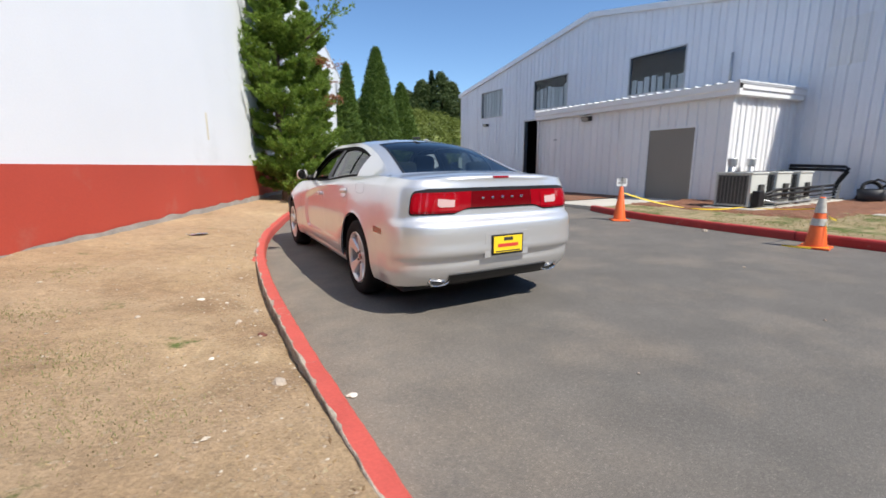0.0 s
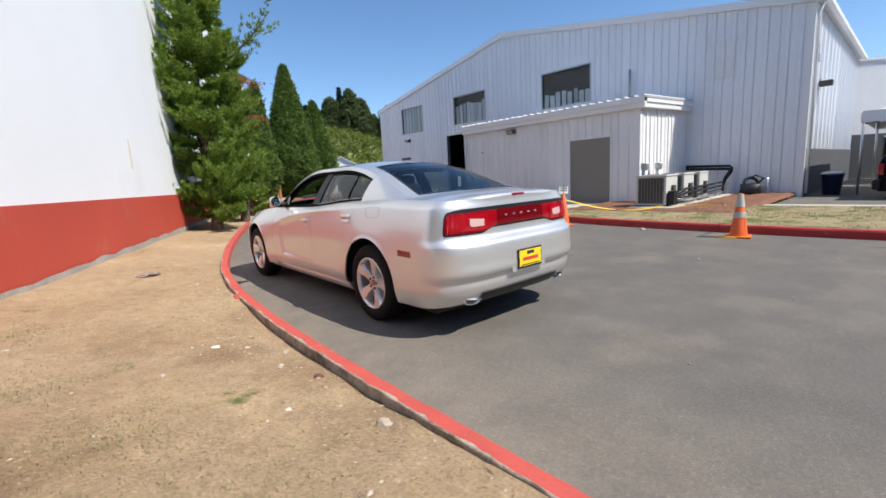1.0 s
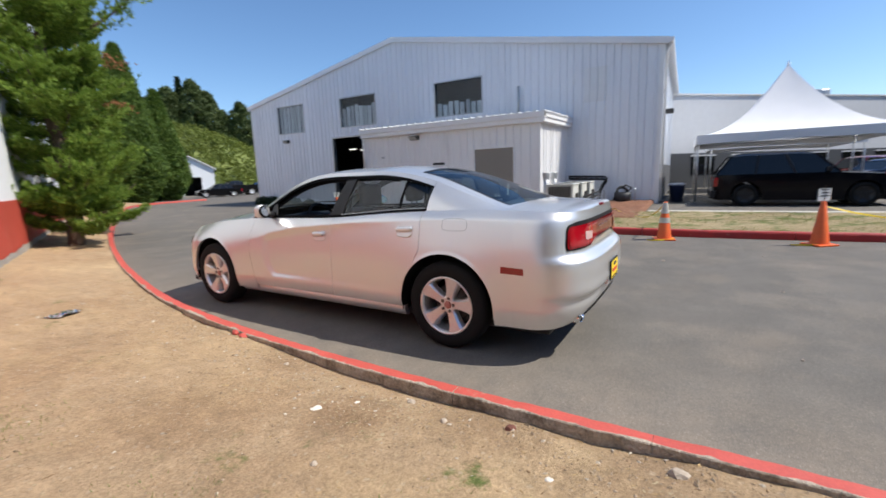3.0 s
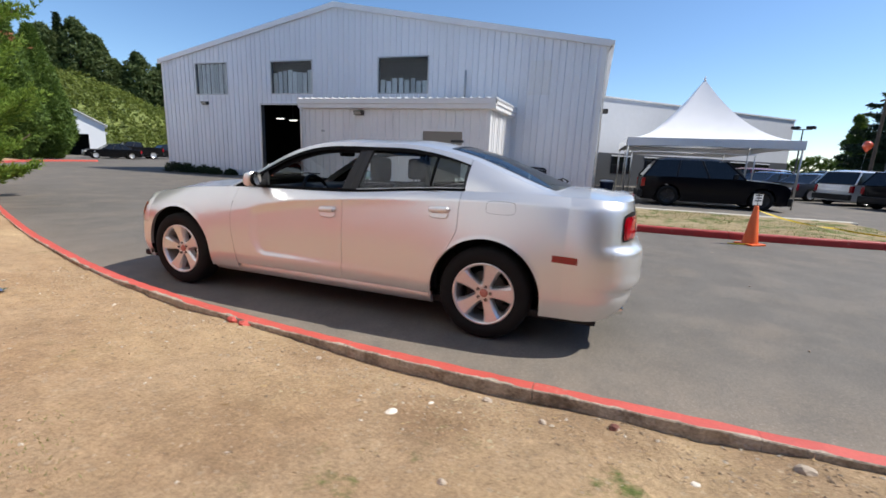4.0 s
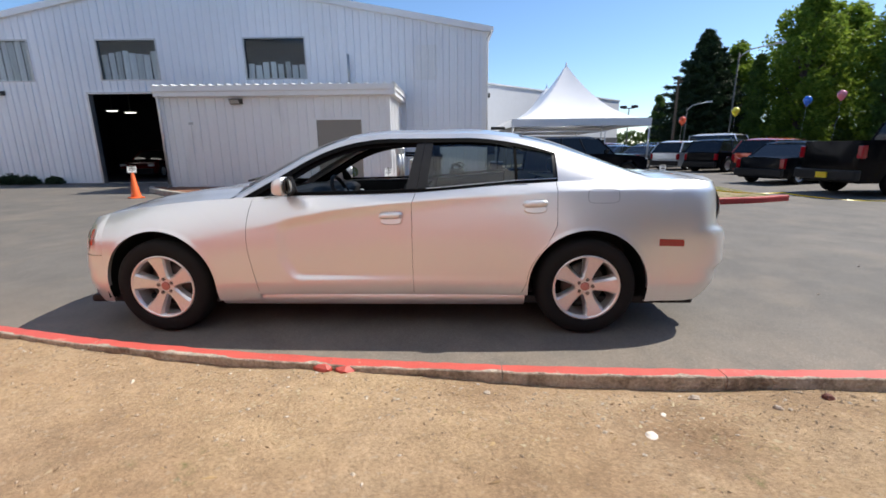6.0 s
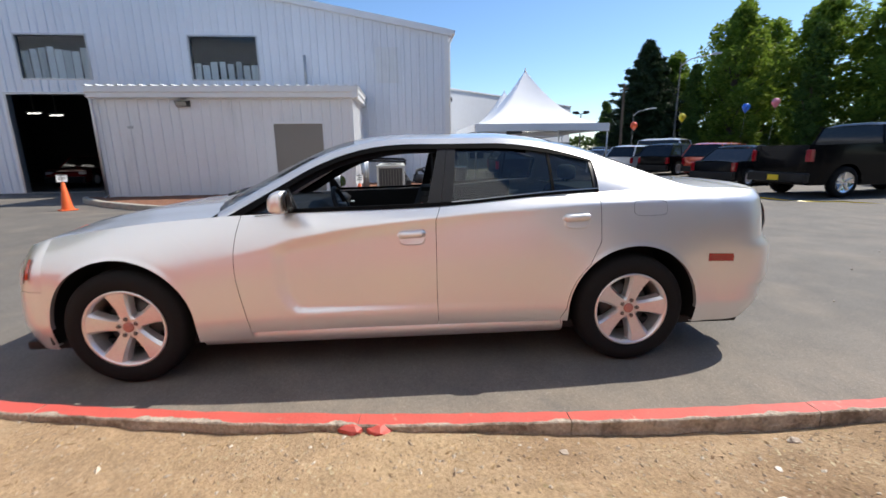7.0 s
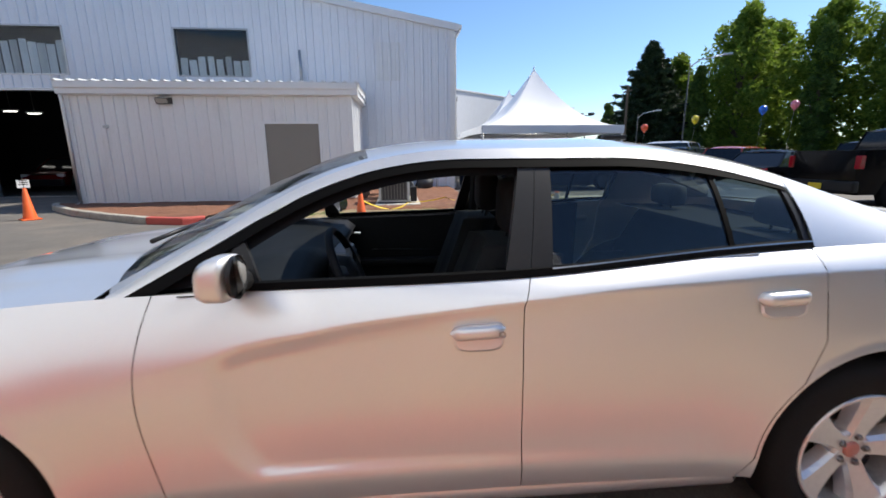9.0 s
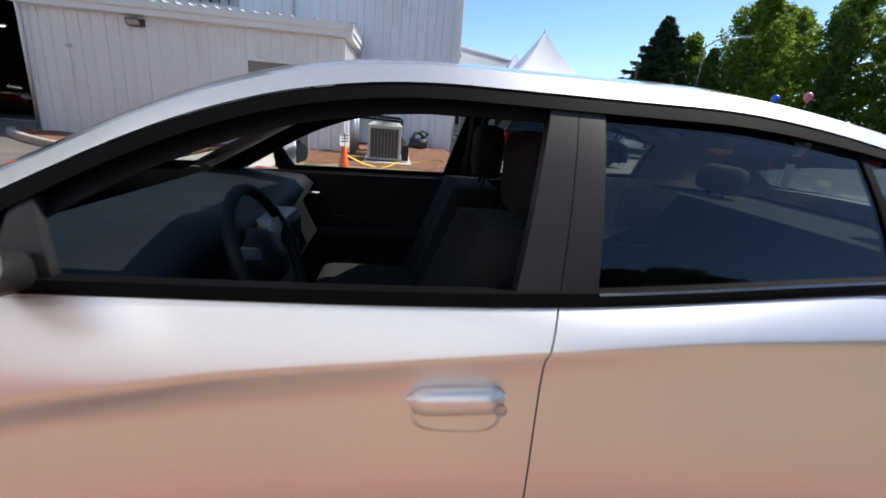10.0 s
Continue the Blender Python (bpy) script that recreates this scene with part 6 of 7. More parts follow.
fir((55.8, -27.6, 0), 15.2, 7.6, "dark tall fir past the car park", 31, 14000, 0.62, "car park trees", M["leaf_dark"])
fir((58.5, -29.8, 0), 14.8, 7.0, "dark fir in the tree row", 32, 11000, 0.62, "car park trees", M["leaf_dark"])
row = [(59, -33.5, 14.5, 3.6), (52, -31.7, 12.0, 1.6), (50, -35.6, 18.4, 5.0), (54, -39.0, 17.5, 4.6), (43, -38.8, 14.5, 1.9), (45, -41.5, 17.8, 4.9), (40, -44.5, 17.2, 4.6), (36, -43.5, 17.5, 4.8), (31, -45.5, 17.5, 4.8), (25, -47.5, 17.5, 5.0), (56, -45, 18, 4.8), (33, -40.0, 13.5, 1.9)]
for i, (x, y, h, r) in enumerate(row):
    crown_tree((x, y, 0), h, r, "leafy green tree in the row past the car park" if r > 2.3 else "narrow upright green tree past the car park", 40 + i, M["leaf_tree"] if r > 2.3 else M["leaf_cyp"], 8200 if r > 2.3 else 4600, 0.44, "car park trees", 0.05, lumps=24, narrow=1.0 if r > 2.3 else 0.7)
# Unseen trees, added to keep the bare bright horizon out of reflections.
for i, (x, y, h, r) in enumerate([(17, -48, 17, 5.2), (8, -47, 17.5, 5.4), (-1, -44, 16.5, 5.2), (-10, -40, 17, 5.4), (-18, -33, 16, 5.2), (-23, -24, 15, 5.0)]):
    crown_tree((x, y, 0), h, r, "leafy green tree added out of view to darken reflections", 160 + i, M["leaf_tree"], 2200, 0.75, "car park trees", 0.08, lumps=20)
crown_tree((62, -25.3, 0), 8.6, 1.8, "thin young tree by the fir", 60, M["leaf_cyp"], 2200, 0.4, "car park trees", 0.15, lumps=12, narrow=0.6)
crown_tree((70, -9.0, 0), 4.5, 2.5, "round pale green tree far off", 61, M["leaf_tree"], 1600, 0.5, "car park trees", 0.2)
crown_tree((74, -4.0, 0), 6.0, 1.8, "slim dark tree far off", 62, M["leaf_dark"], 1500, 0.5, "car park trees", 0.1)


# hedge that closes the far side of the car park
rnd = random.Random(201)
hv, hf = [], []
HEDGE = [(78, -14), (66, -27), (58, -40), (46, -46), (34, -49), (18, -52), (0, -50), (-14, -44)]
for p0, p1 in zip(HEDGE, HEDGE[1:]):
    for i in range(1100):
        t = rnd.random()
        x, y = p0[0] + (p1[0] - p0[0]) * t, p0[1] + (p1[1] - p0[1]) * t
        tall = 3.2 + 1.2 * noise.noise(Vector((x * 0.3, y * 0.3, 9)))
        leaf_cluster(hv, hf, Vector((x + rnd.gauss(0, 0.7), y + rnd.gauss(0, 0.7), tall * rnd.random() ** 0.8)), rnd.uniform(0.4, 0.75), rnd, 4)
tagged(new("lot_hedge", mesh_data("lot_hedge", hv, hf, M["leaf_cyp"])), "dense dark green hedge behind the parked cars", "hedge", kind="stuff")

# hillside with woods beyond the hall
def hill_point(u, v):
    x, y = -60 + 240 * u, 66 + 120 * v
    h = interp([(-60, 11.5), (40, 12.6), (56, 12.3), (66, 8.6), (76, 6.2), (180, 6.0)], x) * min(1, v * 120 / 24) ** 0.9 + 4 * v + noise.noise(Vector((x * 0.05, y * 0.05, 0))) * 2 * min(1, v * 5)
    return (x, y, h - 0.3)


hill = tagged(new("hillside", grid(hill_point, 90, 45, M["hill"], "hill")), "green scrubby hillside beyond the yard", "hill", kind="structure")


def hill_z(x, y):
    return hill_point((x + 60) / 240, (y - 66) / 120)[2]


rnd = random.Random(77)
sv, sf = [], []
for i in range(2600):
    x, y = rnd.uniform(10, 105), rnd.uniform(66.5, 92)
    big = rnd.uniform(0.6, 1.7)
    for k in range(7):
        q = Vector((x + rnd.gauss(0, big * 0.6), y + rnd.gauss(0, big * 0.6), 0))
        if y > 66.2:
            q.z = hill_z(q.x, max(66.1, q.y)) + rnd.uniform(0.0, big * 1.1)
        leaf_cluster(sv, sf, q, rnd.uniform(0.35, 0.8), rnd, 3)
tagged(new("hill_scrub", mesh_data("hill_scrub", sv, sf, leaf_mat("bright scrub leaves", (0.13, 0.165, 0.035), (0.22, 0.26, 0.055), 0.4))), "dense low green scrub over the hillside", "scrub", kind="stuff")
HILL_TREES = [(46, 104, 17.5, 4.0), (50.5, 102, 19.5, 3.8), (54.4, 100.4, 22.2, 4.2), (58.6, 98.2, 24.4, 4.6), (61.0, 97.0, 22.4, 4.0), (63.6, 96.0, 18.2, 3.0), (66.4, 93.2, 20.2, 4.0), (69.6, 92.2, 17.0, 3.2), (71.4, 92.4, 19.6, 3.6), (75, 90, 18.5, 4.2), (80, 90, 18, 4.5), (87, 90, 18.5, 5), (95, 90, 19, 5), (38, 100, 15.5, 4.0), (30, 96, 14.5, 4.0), (22, 92, 14, 4.2)]
for i, (x, y, top_z, r) in enumerate(HILL_TREES):
    z0 = hill_z(x, y)
    crown_tree((x, y, z0), (top_z - z0) * 0.98, r, "dark green tree on the hilltop", 80 + i, M["leaf_hill"], 2600, 0.7, "hilltop trees", 0.04, lumps=18, narrow=0.85)
for i, (x, y, top_z, r) in enumerate([(56.4, 99.6, 24.9, 1.9), (48.5, 102.5, 20.5, 1.7)]):
    z0 = hill_z(x, y)
    fir((x, y, z0), top_z - z0, r, "dark fir standing over the hilltop woods", 100 + i, 2600, 0.6, "hilltop trees", M["leaf_dark"])

# shrubs at the foot of the hall
for i, (x, y, s) in enumerate([(17.0, 25.6, 0.55), (16.9, 24.6, 0.5), (17.0, 23.5, 0.42), (16.9, 22.6, 0.36), (17.0, 21.6, 0.3)]):
    rnd = random.Random(130 + i)
    sh = thing("shrub", "low dark shrub at the foot of the hall", "shrub", (x, y, 0), 0, "hall shrubs")
    v, f = [], []
    for k in range(500):
        d = Vector((rnd.gauss(0, 1), rnd.gauss(0, 1), abs(rnd.gauss(0, 0.8)))).normalized() * rnd.uniform(0.4, 1.0)
        leaf_cluster(v, f, Vector((d.x * s * 0.9, d.y * s * 1.3, 0.05 + d.z * s)), 0.12, rnd, 3)
    part("leaves", mesh_data("leaves", v, f, M["leaf_dark"]), None, sh)
    part("stem", tube([(0, 0, -0.02), (0.02, 0, s * 0.6)], 0.02, 6), M["trunk"], sh)


# ---- cones, signs and tape ----
def cone(at, label, sign=0.0, collars=False, turn=0.0, lean=0.0, h=0.72):
    c = thing("traffic_cone", label, "cone", at, turn, "traffic cones")
    part("base", box(-0.18, -0.18, 0.0, 0.18, 0.18, 0.03, 0.012), M["cone"], c)
    part("body", lathe([(0.135, 0.03), (0.128, 0.05), (0.035, h), (0.028, h + 0.01), (0.02, h - 0.02)], 28), M["cone"], c, smooth=True)
    if collars:
        for z0, z1 in ((0.33, 0.43), (0.51, 0.715)):
            r = lambda z: 0.135 - 0.098 * (z - 0.03) / (h - 0.03) + 0.004
            part("collar", lathe([(r(z0), z0), (r(z1), z1)], 28), M["collar"], c, "grubby white reflective collar", smooth=True)
    if sign:
        part("stick", tube([(0, 0, h - 0.05), (0.0, 0, h + 0.05 + sign)], 0.01, 6), M["trunk"], c)
        s = part("sign_card", box(-0.006, -0.11, h + 0.02, 0.006, 0.11, h + 0.02 + sign), M["sign"], c, "white card sign with black print")
        for k in range(3):
            z = h + 0.05 + sign * (0.2 + 0.25 * k)
            part("print_bar", box(-0.009, -0.08, z, -0.0065, 0.08 - 0.02 * (k == 1), z + sign * 0.10), M["ink"], s)
    return c


cone((8.16, 6.04, 0), "orange cone with a small white sign beside the kerb", 0.17, turn=52)
cone((7.80, 2.48, 0), "weathered orange cone with two reflective collars", 0, True, turn=10)
cone((7.76, 0.17, 0), "orange cone with a white card sign", 0.20, turn=35)
cone((11.1, 13.9, 0), "orange cone with a white sign before the open hall", 0.18, turn=48)


def tape(points, label, width=0.032):
    """A slack ribbon of tape through points."""
    bm = bmesh.new()
    pts = []
    for a, b in zip(points, points[1:]):
        a, b = Vector(a), Vector(b)
        n = max(6, int((b - a).length / 0.12))
        for i in range(n):
            t = i / n
            p = a.lerp(b, t)
            p.z = max(p.z - 0.10 * (b - a).length * t * (1 - t), 0.02 if p.z < 0.3 else 0.17)
            pts.append(p)
    pts.append(Vector(points[-1]))
    prev = None
    for i, p in enumerate(pts):
        tw = i * 0.22
        d = Vector((math.cos(tw) * 0.5, math.sin(tw * 0.7) * 0.4, math.sin(tw))).normalized() * width / 2
        cur = (bm.verts.new(p - d), bm.verts.new(p + d))
        if prev:
            bm.faces.new((prev[0], prev[1], cur[1], cur[0]))
        prev = cur
    tagged(part("caution_tape", bm, M["tape"]), label, "tape", "caution tapes")


tape([(8.16, 6.04, 0.62), (9.9, 5.5, 0.22), (11.4, 5.1, 0.2), (12.6, 4.0, 0.2), (10.2, 3.0, 0.19), (7.85, 2.52, 0.66)], "slack yellow caution tape between two cones")
tape([(7.82, 2.46, 0.66), (7.72, 2.3, 0.03), (7.45, 2.75, 0.03)], "loose yellow tape end hanging from a cone")
tape([(7.76, 0.17, 0.62), (7.70, 0.05, 0.04), (7.5, 0.6, 0.03)], "loose yellow tape end under a sign cone")
tape([(7.76, 0.17, 0.66), (9.0, -1.6, 0.30), (9.0, -3.4, 0.2), (8.4, -5.5, 0.05), (5.5, -9.0, 0.35)], "yellow caution tape along the end of the verge")


# ---- air conditioners and pipework ----
M["louvre"] = mat("grey-brown louvre", (0.15, 0.145, 0.13), 0.6, var=0.2)


def ac_unit(at, label):
    u = thing("air_conditioner", label, "air conditioner", at, 0, "air conditioners")
    part("pad", box(-0.42, -0.42, 0.0, 0.42, 0.42, 0.03, 0.006), M["ac_dark"], u)
    part("cabinet", box(-0.40, -0.40, 0.0, 0.40, 0.40, 0.80, 0.02), M["ac"], u)
    part("top_rim", box(-0.42, -0.42, 0.80, 0.42, 0.42, 0.84, 0.012), M["ac"], u)
    part("coil", box(-0.408, -0.34, 0.08, -0.398, 0.34, 0.76), M["ac_dark"], u, "dark coil face")
    for k in range(9):
        y = -0.32 + k * 0.08
        part("louvre", box(-0.425, y - 0.012, 0.06, -0.408, y + 0.012, 0.78, 0.003), M["louvre"], u)
    part("fan_guard", lathe([(0.10, 0.845), (0.30, 0.852), (0.31, 0.842)], 28), M["ac_dark"], u)
    part("service_box", box(-0.05, -0.46, 0.15, 0.16, -0.40, 0.55, 0.01), M["ac_dark"], u)
    return u


for i in range(3):
    ac_unit((11.95 + 1.30 * i, 5.45, 0.17), "beige air-conditioning unit with dark louvres on a pad")
for i, (x, y) in enumerate(((13.3, 6.35), (14.35, 6.35))):
    vp = thing("vent_pipe", "short galvanised vent pipe with a cap by the annex", "pipe", (x, y, 0.15), 0, "vent pipes")
    part("pipe", tube([(0, 0, 0), (0, 0, 1.15)], 0.09, 14), M["steel"], vp, smooth=True)
    part("cap", lathe([(0.115, 1.02), (0.118, 1.20), (0.105, 1.215), (0.001, 1.22)], 16), M["steel"], vp)
rack = thing("pipe_rack", "low rack of black insulated pipes before the units", "pipe rack", (0, 0, 0))
for k in range(4):
    part("pipe", tube([(11.85, 4.92, 0.46 - 0.03 * k), (12.6, 4.93 - 0.02 * k, 0.58 - 0.11 * k), (14.6, 4.98 - 0.02 * k, 0.58 - 0.11 * k), (16.6, 5.12 - 0.02 * k, 0.58 - 0.11 * k), (17.3, 5.2, 0.56 - 0.11 * k)], 0.034 if k < 2 else 0.02, 8), M["black"] if k < 3 else M["steel"], rack, smooth=True)
for x in (12.7, 14.1, 15.5, 16.7):
    part("strut", box(x - 0.025, 4.95, 0.12, x + 0.025, 5.0, 0.60, 0.006), M["steel"], rack)
part("valve_box", box(11.58, 4.86, 0.20, 11.86, 5.02, 0.58, 0.03), M["black"], rack, "black valve box")
duct = thing("black_pipe_frame", "black insulated pipes along the foot of the hall", "pipe", (0, 0, 0))
for dz in (0.0, 0.10):
    part("pipe", tube([(17.42, 6.5, 1.18 - dz), (17.05, 6.4, 1.17 - dz), (17.05, 5.02, 1.12 - dz), (17.05, 4.93, 1.07 - dz), (17.08, 5.12, 0.76 - dz), (17.1, 5.2, 0.55 - dz)], 0.045, 8), M["black"], duct, smooth=True)
for y in (6.1, 5.3):
    part("bracket", box(17.02, y - 0.02, 1.0, 17.55, y + 0.02, 1.04), M["steel"], duct)
part("leg", tube([(17.1, 5.2, 0.6), (17.1, 5.2, 0.12)], 0.035, 8), M["black"], duct)
drum = thing("hose_reel", "dark hose heap in a tub by the hall wall", "hose", (16.9, 4.3, 0.15))
part("tub", lathe([(0.24, 0.0), (0.30, 0.05), (0.33, 0.34), (0.30, 0.34), (0.27, 0.06), (0.001, 0.04)], 22), plain("dark blue-grey tub", (0.03, 0.033, 0.04), 0.6), drum, smooth=True)
part("coil", lathe([(0.20 + 0.05 * math.cos(a), 0.07 * math.sin(a)) for a in [k * math.tau / 10 for k in range(10)]], 24, "x", closed=True), M["black"], drum, smooth=True, at=pose(0, 0.02, 0.36, 0, 25, 30))
part("hose_loop", tube([(0.1, -0.15, 0.35), (0.0, -0.32, 0.52), (-0.05, -0.1, 0.62), (0, 0.2, 0.45), (0.1, 0.35, 0.05)], 0.03, 8), M["black"], drum, smooth=True)
pp = thing("tap_post", "thin galvanised tap post by the hall corner", "post", (16.8, 3.85, 0.13))
part("pipe", tube([(0, 0, 0), (0, 0, 0.55)], 0.02, 8), M["steel"], pp, smooth=True)
part("tap", tube([(0, 0, 0.53), (-0.10, 0, 0.52), (-0.12, 0, 0.47)], 0.014, 8), M["steel"], pp, smooth=True)
tagged(part("ac_slab", box(11.2, 4.78, -0.02, 17.2, 5.95, 0.168, 0.015), M["walk"]), "pale concrete slab under the air conditioners", "slab", kind="structure")
tagged(part("edging", box(12.4, -3.6, -0.05, 12.75, 3.1, 0.15, 0.02), M["walk"]), "pale concrete edging along the verge", "edging", kind="structure")


bin_ = thing("plastic_bin", "dark blue plastic bin with a pale lid by the hall", "bin", (18.6, 2.45, 0.0))
part("tub", lathe([(0.001, 0.0), (0.22, 0.0), (0.28, 0.62), (0.30, 0.64), (0.30, 0.68), (0.27, 0.68)], 22), plain("dark blue plastic", (0.015, 0.025, 0.07), 0.5), bin_, smooth=True)
part("lid", lathe([(0.31, 0.68), (0.31, 0.72), (0.22, 0.76), (0.001, 0.77)], 22), plain("pale grey lid", (0.5, 0.5, 0.52), 0.5), bin_, "pale grey lid")

# ---- tent ----
TC, TH = Vector((21.15, -1.2, 0)), 3.05
tent = thing("peak_tent", "white peaked vinyl tent on thin legs", "tent", tuple(TC))


def tent_point(u, v):
    """u round the square, v from the eave to the peak."""
    a = u * 4
    k = int(a) % 4
    t = a - int(a)
    cs = [(-1, -1), (1, -1), (1, 1), (-1, 1), (-1, -1)]
    x = cs[k][0] + (cs[k + 1][0] - cs[k][0]) * t
    y = cs[k][1] + (cs[k + 1][1] - cs[k][1]) * t
    s = (1 - v)
    edge = 1 - 0.02 * math.sin(t * math.pi) * s
    rr = s ** 1.0
    z = 2.55 + 2.75 * (v ** 1.9) - 0.05 * math.sin(t * math.pi) * (1 - v) * v * 4
    return (x * TH * rr * edge, y * TH * rr * edge, z)


part("canopy", grid(tent_point, 64, 24, M["tent"], "canopy"), None, tent)
part("finial", tube([(0, 0, 5.24), (0, 0, 5.42)], [0.06, 0.015], 8), M["tent"], tent)
for k in range(4):
    part("valance", grid(lambda u, v: pose(0, 0, 0, 0, 0, 90 * k) @ Vector((-TH + 2 * TH * u, -TH - 0.02, 2.56 - (0.34 + 0.05 * math.sin(u * math.pi)) * v + (0.10 * math.sin(u * math.pi)) * v)), 24, 3, M["tent"], "valance"), None, tent)
    q = pose(0, 0, 0, 0, 0, 90 * k) @ Vector((-TH + 0.05, -TH + 0.05, 0))
    part("leg", tube([(q.x, q.y, 0), (q.x, q.y, 2.55)], 0.035, 8), M["steel"], tent, smooth=True)
    b = pose(0, 0, 0, 0, 0, 90 * k) @ Vector((-TH + 0.05, TH - 0.05, 0))
    part("eave_bar", tube([(q.x, q.y, 2.45), (b.x, b.y, 2.45)], 0.03, 8), M["steel"], tent, smooth=True)
part("mast", tube([(0, 0, 2.45), (0, 0, 5.25)], 0.04, 8), M["steel"], tent)
for a in (0, 90):
    part("cross_bar", tube([pose(0, 0, 0, 0, 0, a) @ Vector((-TH, -TH, 2.45)), pose(0, 0, 0, 0, 0, a) @ Vector((TH, TH, 2.45))], 0.025, 6), M["steel"], tent)
tent2 = copy_thing(tent, pose(28.6, -1.95, 0))
tagged(tent2, "second white peaked tent behind the first", group="white tents")
tagged(tent, group="white tents")

# building behind the tent
b2 = thing("pale_building", "pale grey flat-fronted building behind the tents", "building", (31.1, 3.1, 0), -48.5)
stucco = mat("pale grey stucco", (0.62, 0.63, 0.65), 0.8, var=0.05)
part("wall", box(0, 0, 0, 22, 0.3, 6.0), stucco, b2)
part("end_wall", box(21.7, 0.3, 0, 22, 12, 6.0), stucco, b2)
part("back_wall", box(0, 0.3, 0, 0.3, 6, 6.0), stucco, b2)
part("flat_roof", box(0, 0.3, 5.8, 22, 12, 5.9), M["roof"], b2)
part("dado", box(0, -0.06, 0, 22, 0, 2.3), plain("dark dado paint", (0.06, 0.065, 0.075), 0.7), b2, "dark grey dado")
part("coping", box(-0.05, -0.08, 6.0, 22.05, 0.38, 6.1), M["trim"], b2)
part("roof_unit", lathe([(0.001, 7.0), (0.75, 6.95), (0.8, 6.8), (0.8, 5.9)], 20), M["steel"], b2, smooth=True, at=pose(15.5, 3.0, 0))
for k in range(6):
    w = part("window", box(1.6 + 3.2 * k, -0.09, 0.9, 3.4 + 3.2 * k, -0.065, 2.1), M["dark_glass"], b2)
    part("frame", box(1.52 + 3.2 * k, -0.10, 2.1, 3.48 + 3.2 * k, -0.065, 2.17), M["trim"], w)


# ---- other vehicles ----
def loft_car(name, label, at, turn, length, width, height, colour, kind="suv", group="", clearance=0.22, rim=None, plate=False):
    """A parked vehicle: lower body, cabin, glass, wheels, lamps and bumpers."""
    c = thing(name, label, "truck" if kind == "pickup" else ("van" if kind == "van" else "car"), at, turn, group)
    if kind == "pickup":
        clearance = 0.36
    if max(colour) < 0.1:
        colour = tuple(v * 0.35 for v in colour)
    pm = paint_mat(name + " paint", colour, 0.0 if max(colour) < 0.1 else 0.25, 0.22)
    if max(colour) < 0.1:
        pm.node_tree.nodes["Principled BSDF"].inputs["Specular IOR Level"].default_value = 0.08
        pm.node_tree.nodes["Principled BSDF"].inputs["Coat Weight"].default_value = 0.12
    L, W, H = length, width / 2, height
    belt_z = {"suv": 0.60, "sedan": 0.62, "pickup": 0.705, "van": 0.5}[kind] * H
    r = {"suv": 0.37, "sedan": 0.33, "pickup": 0.42, "van": 0.35}[kind]
    ax = (-L / 2 + L * 0.19, L / 2 - L * 0.18)
    hood_z = {"suv": 0.58, "sedan": 0.60, "pickup": 0.62, "van": 0.52}[kind] * H

    def top(y):
        t = (y + L / 2) / L
        if kind == "pickup":
            return interp([(0, 0.70 * H), (0.4, 0.705 * H), (0.72, 0.70 * H), (0.76, 0.66 * H), (0.95, 0.61 * H), (1, 0.52 * H)], t)
        return interp([(0, belt_z * 0.97), (0.1, belt_z), (0.62, belt_z), (0.75, hood_z), (0.95, hood_z * 0.9), (1, hood_z * 0.78)], t)

    def low(y):
        for a in ax:
            if abs(y - a) < r * 1.18:
                return r + math.sqrt((r * 1.18) ** 2 - (y - a) ** 2)
        return clearance

    def half(y, z):
        t = abs(y) / (L / 2)
        plan = W * (1 - 0.16 * t ** 7)
        return plan * (1 - 0.07 * ((z - belt_z * 0.75) / belt_z) ** 2 - 0.05 * max(0, (z - belt_z * 0.9) / belt_z))

    for sgn in (-1, 1):
        part("body_side", grid(lambda u, v: (sgn * half(-L / 2 + L * u, low(-L / 2 + L * u) + (top(-L / 2 + L * u) - low(-L / 2 + L * u)) * v), -L / 2 + L * u, low(-L / 2 + L * u) + (top(-L / 2 + L * u) - low(-L / 2 + L * u)) * v), 64, 8, pm, "body_side"), None, c)
    if kind == "pickup":
        cab0, cab1 = 0.36, 0.73
    else:
        cab0, cab1 = {"suv": (0.005, 0.70), "sedan": (0.14, 0.72), "van": (0.02, 0.80)}[kind]
    y0, y1 = -L / 2 + L * cab0, -L / 2 + L * cab1
    part("upper_deck", grid(lambda u, v: ((-1 + 2 * v) * half(-L / 2 + L * u, top(-L / 2 + L * u)), -L / 2 + L * u, top(-L / 2 + L * u) + (0.04 * (1 - (2 * v - 1) ** 2) if kind != "pickup" or u > 0.72 else -0.002)), 40, 10, pm, "upper_deck"), None, c)
    for end, nm in ((-1, "tail_panel"), (1, "nose_panel")):
        part(nm, grid(lambda u, v: ((-1 + 2 * u) * half(end * L / 2, clearance + (top(end * L / 2) - clearance) * v), end * (L / 2 + 0.05 * (1 - (2 * u - 1) ** 4) * math.sin(v * 3.14)), clearance + (top(end * L / 2) - clearance) * v), 12, 8, pm, nm), None, c)
    rear_slope = {"suv": 0.10, "sedan": 0.17, "pickup": 0.02, "van": 0.02}[kind] * L
    front_slope = {"suv": 0.15, "sedan": 0.17, "pickup": 0.12, "van": 0.12}[kind] * L

    def cab(y, v):
        t0, t1 = y0 + rear_slope * v, y1 - front_slope * v
        return t0, t1

    base_w, top_w = half(0, belt_z) * 0.985, half(0, belt_z) * 0.80
